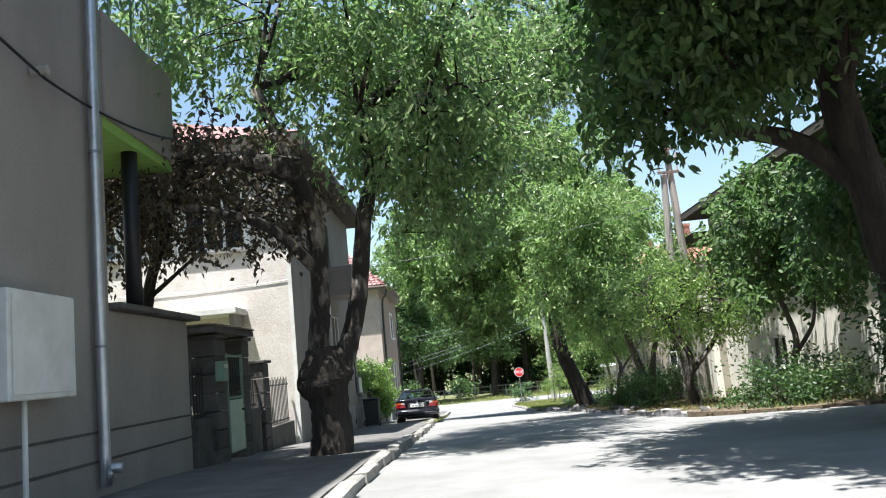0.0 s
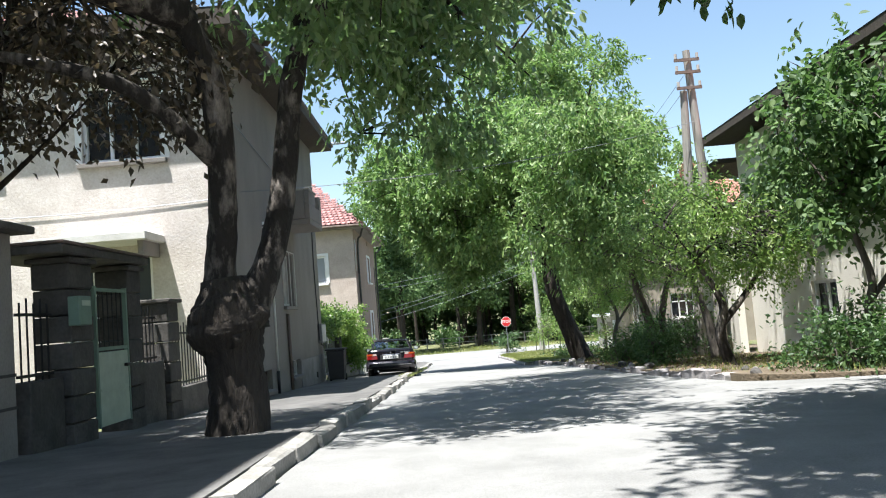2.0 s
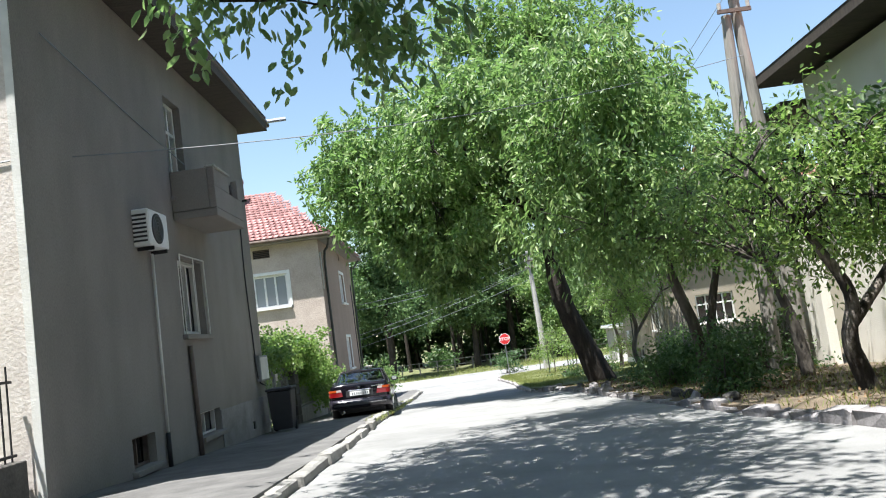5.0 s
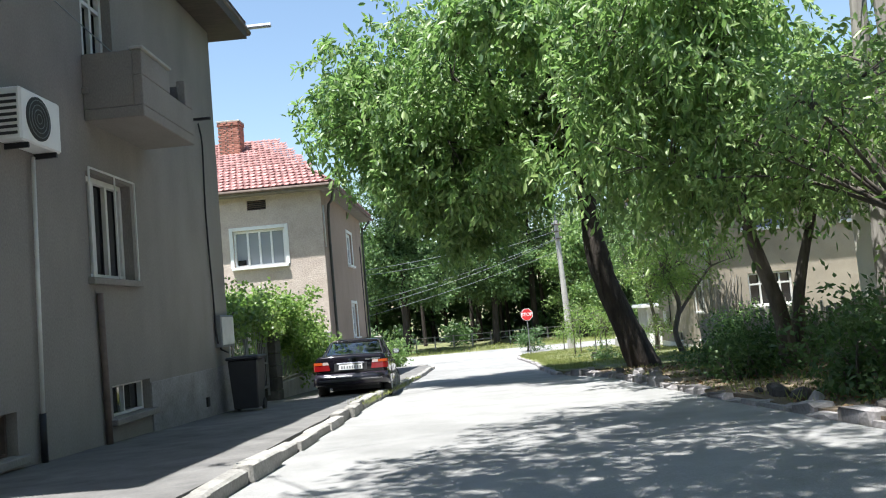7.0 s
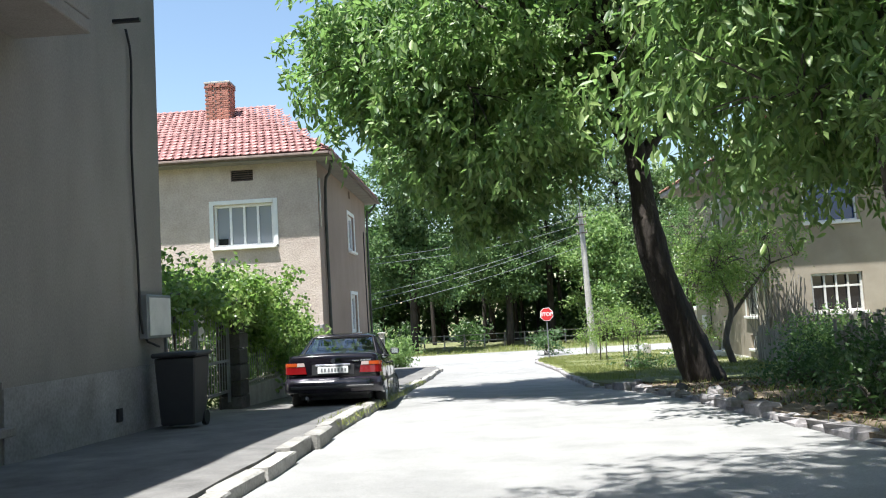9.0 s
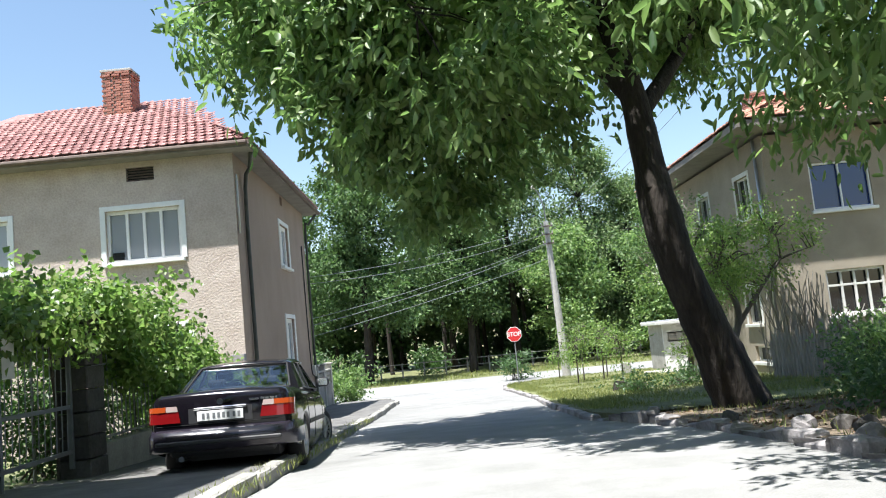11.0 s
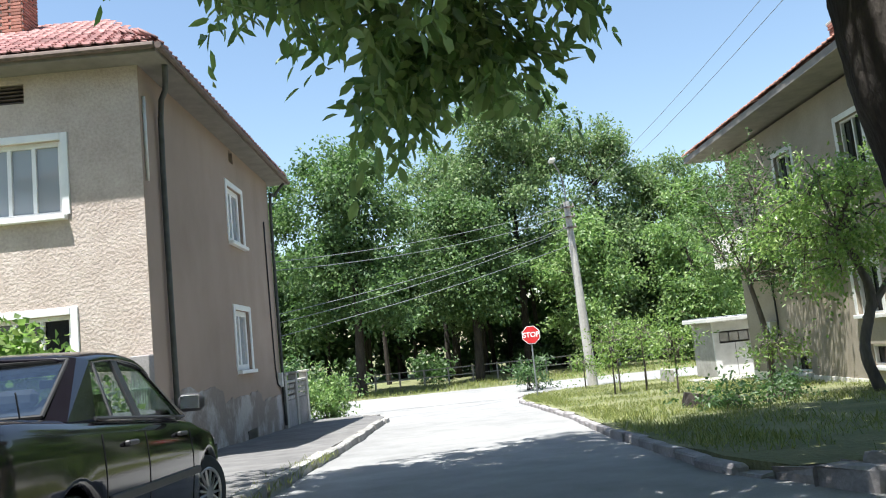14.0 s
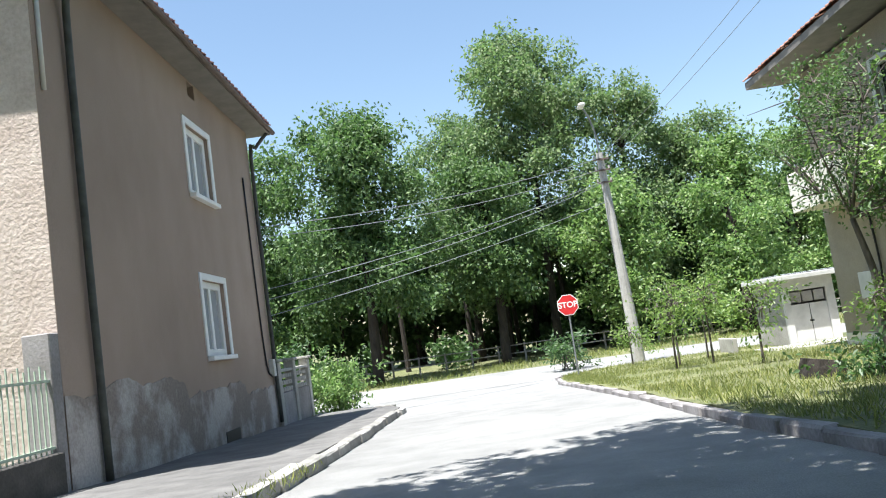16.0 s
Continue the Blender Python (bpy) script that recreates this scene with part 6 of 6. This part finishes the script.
tree("garden_tree", "apple tree against the tan house", (6.9, 43.4, g(43.4)),
     [([(6.9, 43.4, g(43.4)), (6.7, 43.4, -0.2), (6.9, 43.3, 0.8), (6.5, 43.3, 1.9)], [0.11, 0.09, 0.08, 0.05]), ([(6.8, 43.4, 0.3), (7.5, 43.4, 1.2), (8.2, 43.4, 2.0)], [0.07, 0.05, 0.03])],
     [((6.7, 43.6, 2.2), (1.7, 1.6, 1.3), 480), ((8.1, 43.5, 2.5), (1.1, 0.7, 1.0), 200)],
     (0.10, 0.05), 18, LEAF_VINE, BARK_GREY, 46, n_limbs=22, limb_r=0.035, starts=[(6.5, 43.3, 1.9), (8.2, 43.4, 2.0)], droop=0.25, gap=0.16, group="verge trees")
tree("garden_tree", "apple tree beside the shed and balcony", (7.3, 49.2, g(49)),
     [([(7.3, 49.2, g(49)), (7.35, 49.2, 0.0), (7.1, 49.2, 1.4)], [0.10, 0.08, 0.05])],
     [((7.1, 49.2, 3.0), (1.5, 1.7, 1.6), 380), ((7.9, 48.0, 1.9), (0.9, 1.4, 0.8), 120)],
     (0.10, 0.05), 18, LEAF_CHESTNUT, BARK_GREY, 47, n_limbs=18, limb_r=0.035, droop=0.25, gap=0.16, group="verge trees")

# far trees across the junction
def far_tree(base, top, width, seed, mat, leaf=(0.27, 0.15), n=520, per=22, label="tall leafy tree beyond the cross road", bole=0.25):
    x, y = base
    z0 = g(y)
    h = top - z0
    rng = np.random.default_rng(seed)
    blobs = []
    for k in range(15):
        f = bole + (0.97 - bole) * ((k + 0.5) / 15) ** 0.9
        q = (f - bole) / (1 - bole)
        w = width * (0.30 + 0.70 * math.sqrt(max(0.0, 1 - ((q - 0.42) / 0.62) ** 2)))
        an = k * 2.4 + rng.uniform(-0.4, 0.4)
        off = w * rng.uniform(0.25, 0.55)
        blobs.append(((x + off * math.cos(an), y + off * math.sin(an), z0 + h * f), (w * rng.uniform(0.42, 0.6), w * rng.uniform(0.42, 0.6), h * 0.07 * rng.uniform(0.8, 1.3)), int(n * 1.5) // 15))
    tree("tree", label, (x, y, z0), [([(x, y, z0 - 0.2), (x + 0.1, y, z0 + h * 0.4), (x - 0.1, y, z0 + h * 0.85)], [0.3, 0.2, 0.06])], blobs, leaf, per, mat, BARK, seed,
         n_limbs=16, limb_r=0.08, starts=[(x, y, z0 + h * 0.3), (x, y, z0 + h * 0.5), (x, y, z0 + h * 0.7)], droop=0.35, twig=0.7, gap=0.10, freq=0.36, group="trees beyond the junction", jitter=0.25)


far_tree((-5.4, 75), 12.9, 4.5, 61, LEAF_CHESTNUT, n=1250, bole=0.27, label="broad dark tree beyond the cross road")
far_tree((-11.5, 78), 12.4, 4.6, 62, LEAF_CHESTNUT, n=700, bole=0.22)
far_tree((4.9, 83), 18.6, 6.2, 63, LEAF_POPLAR, n=1700, bole=0.26, label="tall poplar rising over the other trees")
far_tree((0.2, 86), 14.5, 4.6, 64, LEAF_POPLAR, n=800, bole=0.25)
far_tree((10.9, 84), 15.6, 3.5, 65, LEAF_POPLAR, n=900, bole=0.15)
far_tree((15.0, 86), 12.8, 3.6, 66, LEAF_POPLAR, n=800, bole=0.12)
far_tree((18.2, 84), 10.8, 4.2, 67, LEAF_WALNUT, n=700, bole=0.08)
far_tree((23.5, 85), 11.0, 4.6, 68, LEAF_WALNUT, n=700, bole=0.08)
far_tree((29.5, 84), 12.0, 5.0, 69, LEAF_DARK, n=600, bole=0.1)
far_tree((-16.5, 80), 12.0, 5.0, 70, LEAF_DARK, n=600, bole=0.12)
far_tree((1.4, 78.5), 9.8, 3.8, 71, LEAF_CHESTNUT, n=800, bole=0.36)
far_tree((8.2, 78), 8.0, 3.2, 72, LEAF_WALNUT, n=600, bole=0.22)
far_tree((14.5, 77), 6.5, 3.2, 73, LEAF_WALNUT, n=520, bole=0.06)
far_tree((36, 88), 12.0, 5.2, 74, LEAF_DARK, n=500, bole=0.1)
far_tree((-23, 84), 13.0, 5.2, 75, LEAF_DARK, n=500, bole=0.1)

# dense wood behind, one mass
rng = np.random.default_rng(80)
wood = thing("woodland", "dense dark woodland behind the far trees", "woodland", kind="stuff", at=(5, 92, g(90)))
blobs = [((x, 90 + rng.uniform(-3, 5), z), (3.6, 3.4, 1.9), 120) for x in range(-46, 64, 5) for z in (4.2, 6.8)]
blobs += [((x, 94 + rng.uniform(-1, 1), 1.0), (4.0, 1.2, 3.0), 150) for x in range(-52, 70, 5)]
blobs += [((x, 97 + rng.uniform(-2, 2), 7.0), (3.6, 3.0, 1.6), 80) for x in range(-46, 64, 5)]
crown("foliage", wood, blobs, (0.62, 0.38), 14, LEAF_DARK, rng, 0.3, 1.0, 0.6, 0.3, jitter=0.3)
blobs = [((x, 82.5 + rng.uniform(-1.5, 2.5), -0.7), (1.8, 1.0, 1.0), 60) for x in (-29, -25, -20, -14, -10.5, -7, -1.5, 6, 10, 13, 16, 20, 24, 29, 34)]
crown("undergrowth", wood, blobs, (0.3, 0.18), 14, LEAF_DARK, rng, 0.1, 0.6, 0.4, 0.5, jitter=0.2)
bm = bmesh.new()
for i in range(60):
    x, y = rng.uniform(-40, 50), rng.uniform(84, 96)
    tube(bm, [(x, y, g(y) - 0.2), (x + rng.uniform(-0.4, 0.4), y, g(y) + rng.uniform(6, 9))], [0.2, 0.1], 6)
part("trunks", bm, BARK, wood)

# ---- bushes, vine, saplings ----
def clump(x, y, w, h, seed, mat=LEAF_DARK, leaf=(0.10, 0.05), n=120, per=14, name="bush", label="leafy green bush on the verge", group="verge bushes", lift=0.06, depth=None, droop=0.1):
    z = g(y) + lift
    bush(name, label, (x, y, z), [((x, y, z + h * 0.55), (w, depth or w, h * 0.55), n), ((x + w * 0.3, y, z + h * 0.3), (w * 0.7, w * 0.7, h * 0.35), n // 3)], leaf, per, mat, seed, group, droop)


clump(4.75, 10.2, 1.1, 1.45, 101, LEAF_DARK, n=460)
clump(6.0, 11.2, 1.0, 1.3, 102, LEAF_DARK, n=300)
clump(4.7, 16.7, 0.9, 0.75, 103, LEAF_DARK, n=160)
clump(5.8, 17.3, 0.9, 0.8, 104, LEAF_POPLAR, n=150)
clump(3.7, 23.4, 0.5, 0.7, 105, LEAF_DARK, n=100)
clump(3.7, 27.4, 0.5, 0.5, 107, LEAF_DARK, n=80)
clump(4.9, 29.9, 0.5, 0.6, 108, LEAF_DARK, n=90)
clump(5.6, 27.0, 0.7, 1.0, 109, LEAF_DARK, n=110)
clump(4.6, 32.4, 0.4, 0.35, 110, LEAF_DARK, n=60)
clump(6.0, 31.0, 0.9, 1.0, 111, LEAF_DARK, n=130)
clump(5.8, 34.6, 0.5, 0.5, 112, LEAF_DARK, n=70)
clump(6.8, 36.2, 0.9, 1.3, 113, LEAF_WALNUT, n=170)
clump(7.6, 38.4, 0.8, 1.1, 114, LEAF_DARK, n=150)
clump(5.4, 44.2, 0.45, 0.5, 115, LEAF_DARK, n=60)
clump(4.2, 43.2, 0.35, 0.3, 116, LEAF_DARK, n=50)
clump(6.0, 45.6, 0.25, 0.35, 117, LEAF_DARK, n=36)
clump(-4.9, 58.4, 0.75, 1.7, 118, LEAF_WALNUT, (0.16, 0.06), 170, label="tall leafy bush by the garden wall", group="")
clump(-6.3, 59.6, 0.9, 2.2, 119, LEAF_DARK, (0.16, 0.07), 170, label="dark leafy bush behind the garden wall", group="")
clump(-6.2, 55.2, 0.6, 2.2, 120, LEAF_WALNUT, (0.14, 0.06), 120, label="leafy shrub behind the garden wall", group="")
clump(3.1, 64.6, 0.9, 1.1, 121, LEAF_DARK, (0.16, 0.07), 60, label="low scrub at the roadside", group="")

vine = thing("grape_vine", "bright green grape vine over the yard fence", "vine", at=(-5.3, 34, 1.2))
rng = np.random.default_rng(90)
# The last two flat blobs are added cover that shades the yard.
crown("foliage", vine, [((-5.7, 31.4, 1.62), (0.85, 1.9, 0.34), 260), ((-5.35, 33.6, 1.62), (0.65, 1.4, 0.40), 260), ((-5.2, 35.2, 1.25), (0.5, 1.3, 0.5), 260), ((-5.15, 36.8, 0.75), (0.45, 1.2, 0.6), 260), ((-5.2, 38.3, 0.3), (0.4, 1.0, 0.65), 190), ((-7.6, 32.2, 1.85), (1.9, 2.4, 0.28), 420), ((-7.4, 36.0, 1.6), (1.8, 2.2, 0.28), 330)],
      (0.095, 0.085), 26, LEAF_VINE, rng, 0.5, 0.3, 0.4, 0.6)
for y in (31.0, 33.0, 35.5, 37.5):
    bm = bmesh.new()
    tube(bm, curve_points([(-5.35, y, g(y)), (-5.4, y + 0.1, 0.5), (-5.3, y - 0.2, 1.3), (-5.5, y + 0.8, 1.65)], 4), 0.022, 5, False)
    part("vine_stem", bm, BARK_GREY, vine)
clump(-6.9, 31.7, 0.9, 1.8, 122, LEAF_DARK, n=260, depth=1.5, label="dark shrub inside the yard", group="")
clump(-6.6, 35.0, 0.8, 1.7, 123, LEAF_DARK, n=280, depth=2.0, label="dark shrub inside the yard", group="")
clump(-6.3, 38.0, 0.5, 1.3, 124, LEAF_DARK, n=120, depth=1.5, label="dark shrub inside the yard", group="")
trellis = thing("vine_trellis", "grey pipe trellis carrying the vine", "trellis", at=(-5.3, 32, 0.5))
for y in (30.3, 32.4, 34.5):
    part("post", tubed([(-8.9, y, g(y) - 0.2), (-8.9, y, 1.6)], 0.025, 6), GREY_METAL, trellis)
    part("post", tubed([(-6.4, y, g(y) - 0.2), (-6.4, y, 1.6)], 0.025, 6), GREY_METAL, trellis)
    part("beam", tubed([(-9.2, y, 1.58), (-5.0, y, 1.58)], 0.02, 6), GREY_METAL, trellis)

def sapling(x, y, h, seed):
    z = g(y) + 0.07
    tree("sapling", "young planted sapling on the grass island", (x, y, z), [([(x, y, z - 0.05), (x + 0.02, y, z + h * 0.5), (x, y, z + h * 0.8)], [0.03, 0.022, 0.012])],
         [((x, y, z + h * 0.75), (0.42, 0.42, h * 0.22), 44)], (0.12, 0.05), 14, LEAF_VINE, BARK_GREY, seed, n_limbs=8, limb_r=0.012, droop=0.1, gap=0.5, group="saplings", sides=6)


for k, (x, y, h) in enumerate(((4.4, 53.8, 2.0), (4.9, 55.4, 2.5), (5.5, 54.4, 2.2), (5.4, 50.6, 1.7), (6.2, 57.2, 2.4), (7.2, 48.3, 1.3), (4.6, 60.2, 1.3))):
    sapling(x, y, h, 200 + k)

# ---- far fence ----
ff = thing("far_fence", "low weathered fence in front of the wood", "fence", at=(0, 79, g(79)))
for i in range(26):
    x = -14 + i * 1.5
    part("post", boxed(x - 0.05, x + 0.05, 78.95, 79.05, g(79) - 0.2, g(79) + 1.0), WOOD_POLE, ff)
for z in (0.45, 0.9):
    part("rail", boxed(-14, 23.5, 78.9, 78.94, g(79) + z, g(79) + z + 0.06), WOOD_POLE, ff)

# old picket fence before the tan house
pf = thing("picket_fence", "weathered crooked picket fence overgrown with dry stems", "fence", at=(7.6, 40, g(40)))
rp = random.Random(12)
for i in range(46):
    y = 35.5 + i * 0.17
    z = g(y) + 0.05
    part("picket", boxed(7.55, 7.58, y, y + 0.09, z, z + rp.uniform(0.95, 1.35), 0, Matrix.Translation((0, 0, 0))), WOOD_POLE, pf)
for z in (0.35, 0.9):
    part("rail", tubed([(7.6, 35.4, g(35.4) + z), (7.6, 43.4, g(43.4) + z)], 0.03, 5), WOOD_POLE, pf)
pf2 = thing("picket_fence", "weathered board fence behind the verge bushes", "fence", at=(6.4, 28, g(28)))
for i in range(52):
    y = 27.2 + i * 0.15
    z = g(y) + 0.03
    part("board", boxed(6.3, 6.33, y, y + 0.10, z, z + rp.uniform(0.9, 1.25)), WOOD_POLE, pf2)
for z in (0.3, 0.9):
    part("rail", tubed([(6.36, 27.1, g(27.1) + z), (6.36, 35, g(35) + z)], 0.03, 5), WOOD_POLE, pf2)

# dry creeper hanging before the tan house
dc = thing("dry_creeper", "tangle of pale dry creeper stems before the wall", "creeper", kind="stuff", at=(8.9, 43.6, -0.8))
rng = np.random.default_rng(77)
bm = bmesh.new()
for i in range(150):
    x, y = rng.uniform(7.7, 10.6), rng.uniform(43.2, 44.2)
    z0, z1 = g(43.6) + rng.uniform(0, 0.4), rng.uniform(0.2, 1.7 if x < 9.3 else 0.7)
    tube(bm, curve_points([(x, y, z0), (x + rng.uniform(-0.2, 0.2), y, (z0 + z1) / 2), (x + rng.uniform(-0.3, 0.3), y + rng.uniform(-0.2, 0.2), z1)], 3), 0.014, 3, False)
part("stems", bm, WOOD_POLE, dc, kind="stuff")

# loose stones along the verge
rs = random.Random(55)
for i in range(16):
    y = rs.uniform(15.5, 36)
    x = RIGHT_EDGE(y) + rs.uniform(0.2, 0.7)
    r = rs.uniform(0.05, 0.13)
    s = thing("stone", "rough grey stone lying on the verge", "stone", "verge stones", at=(x, y, g(y) + 0.06))
    bm = bmesh.new()
    bmesh.ops.create_icosphere(bm, subdivisions=2, radius=r, matrix=Matrix.Translation((x, y, g(y) + 0.06 + r * 0.3)))
    for v in bm.verts:
        v.co += Vector((noise.noise(v.co * 7), noise.noise(v.co * 7 + Vector((9, 0, 0))), noise.noise(v.co * 7 + Vector((0, 9, 0))) * 0.6)) * r * 0.6
    part("rock", bm, DARK_STONE if i % 3 else PLINTH, s)

# ---- grass, litter, stones ----
def scatter(name, label, n, area, seed, mat, size, lift, keep=None, flat=False):
    """Blades or dry leaves over part of the ground."""
    rng = np.random.default_rng(seed)
    x = rng.uniform(area[0], area[1], n)
    y = rng.uniform(area[2], area[3], n)
    ok = np.array([a > RIGHT_EDGE(b) + 0.2 if area[0] > 0 else True for a, b in zip(x, y)])
    dens = np.array([noise.noise(Vector((a * 0.5, b * 0.5, seed))) for a, b in zip(x, y)])
    ok &= dens > rng.uniform(-0.5, 0.25, n)
    x, y = x[ok], y[ok]
    z = np.array([g(b) for b in y]) + lift
    p = np.stack([x, y, z], 1)
    ax = rng.normal(size=(len(x), 3)) * 0.5
    ax[:, 2] = rng.uniform(-0.1, 0.15, len(x)) if flat else np.abs(ax[:, 2]) + 0.7
    v, f = leaves(p, ax, size[0], size[1], rng)
    t = thing(name, label, "grass" if not flat else "leaf litter", kind="stuff", at=(0, 0, 0))
    raw_part("blades" if not flat else "leaves", v, f, mat, t, kind="stuff")


scatter("grass", "patchy sunlit grass on the island", 42000, (1.6, 11, 37, 61.8), 301, GRASS, (0.13, 0.012), 0.06)
scatter("grass", "rough grass tufts on the dry verge", 9000, (2.6, 8, 13, 36), 302, GRASS, (0.14, 0.012), 0.03)
scatter("grass", "long grass along the wood edge", 16000, (-30, 40, 71, 79), 303, GRASS, (0.3, 0.03), -0.06)
scatter("grass", "grass tufts in the kerb joint by the car", 1500, (-2.75, -2.3, 28.5, 42), 305, GRASS, (0.10, 0.01), 0.08)
scatter("grass", "grass along the island kerb", 5000, (1.7, 2.8, 36.5, 61), 306, GRASS, (0.14, 0.014), 0.07)
scatter("leaf_litter", "dry brown leaves on the verge", 6000, (2.5, 8, 16, 36), 304, LITTER, (0.07, 0.05), 0.07, flat=True)

# ---- kerb stones and edging ----
def kerb_line(name, label, edge, y0, y1, lift, width, side, seed, mat=KERB, length=0.98, rough=0.02):
    k = thing(name, label, "kerb", kind="structure", at=(0, 0, 0))
    rnd = random.Random(seed)
    y = y0
    shapes = []
    for q in range(4):
        bm = boxed(-width / 2, width / 2, -length / 2 + 0.006, length / 2 - 0.006, -0.3, 0, 0.012 + 0.006 * q)
        for v in bm.verts:
            v.co += Vector((rnd.uniform(-1, 1), rnd.uniform(-1, 1) * 0.5, rnd.uniform(-1, 1))) * rough * 0.4
        me = bpy.data.meshes.new("stone")
        bm.to_mesh(me)
        bm.free()
        me.materials.append(mat)
        shapes.append(me)
    while y < y1:
        yc = y + length / 2
        x = edge(yc) + side * width / 2
        ob = new("stone", shapes[rnd.randrange(4)])
        ob.parent = k
        ob.location = (x + rnd.uniform(-rough, rough), yc, g(yc) + lift + rnd.uniform(-rough, rough))
        ob.rotation_euler = (math.atan2(g(y + length) - g(y), length), rnd.uniform(-0.03, 0.03), math.atan2(edge(y) - edge(y + length), length) + rnd.uniform(-rough, rough))
        y += length
    return k


kerb_line("kerb_left", "worn pale concrete kerb stones along the pavement", LEFT_KERB, -20, 56, 0.135, 0.17, -1, 401, rough=0.035)
kerb_line("kerb_right", "mossy concrete kerb stones round the grass island", RIGHT_EDGE, 36, 61.5, 0.095, 0.15, 1, 402, PLINTH, length=0.8)
kerb_line("verge_edging", "rough broken stone edging along the verge", RIGHT_EDGE, 17, 35.9, 0.085, 0.26, 1, 403, PLINTH, 0.55, 0.07)
st = thing("stump", "dark tree stump on the grass island", "stump", at=(4.2, 45.0, g(45)))
bm = bmesh.new()
tube(bm, [(4.2, 45, g(45)), (4.2, 45, g(45) + 0.2), (4.22, 45, g(45) + 0.3)], [0.36, 0.3, 0.27], 14, True, 0.12, random.Random(3))
part("wood", bm, BARK, st)

# ---- roof tiles and chimney bricks of the third house ----
tile_rows(roof2, (fx - 0.52, AY - 0.52, 6.08), X, front_up, AX - fx + 1.04, front_up.length, TILE_MASS, single=300, shrink=0.47, seed=7)
tile_rows(roof2, (AX + 0.52, AY - 0.52, 6.08), Y, side_up, BY - AY + 1.04, side_up.length, TILE_MASS, shrink=1.25, seed=8)
chimney(h2, -9.9, -9.05, 46.2, 46.85, 8.1, 9.62)
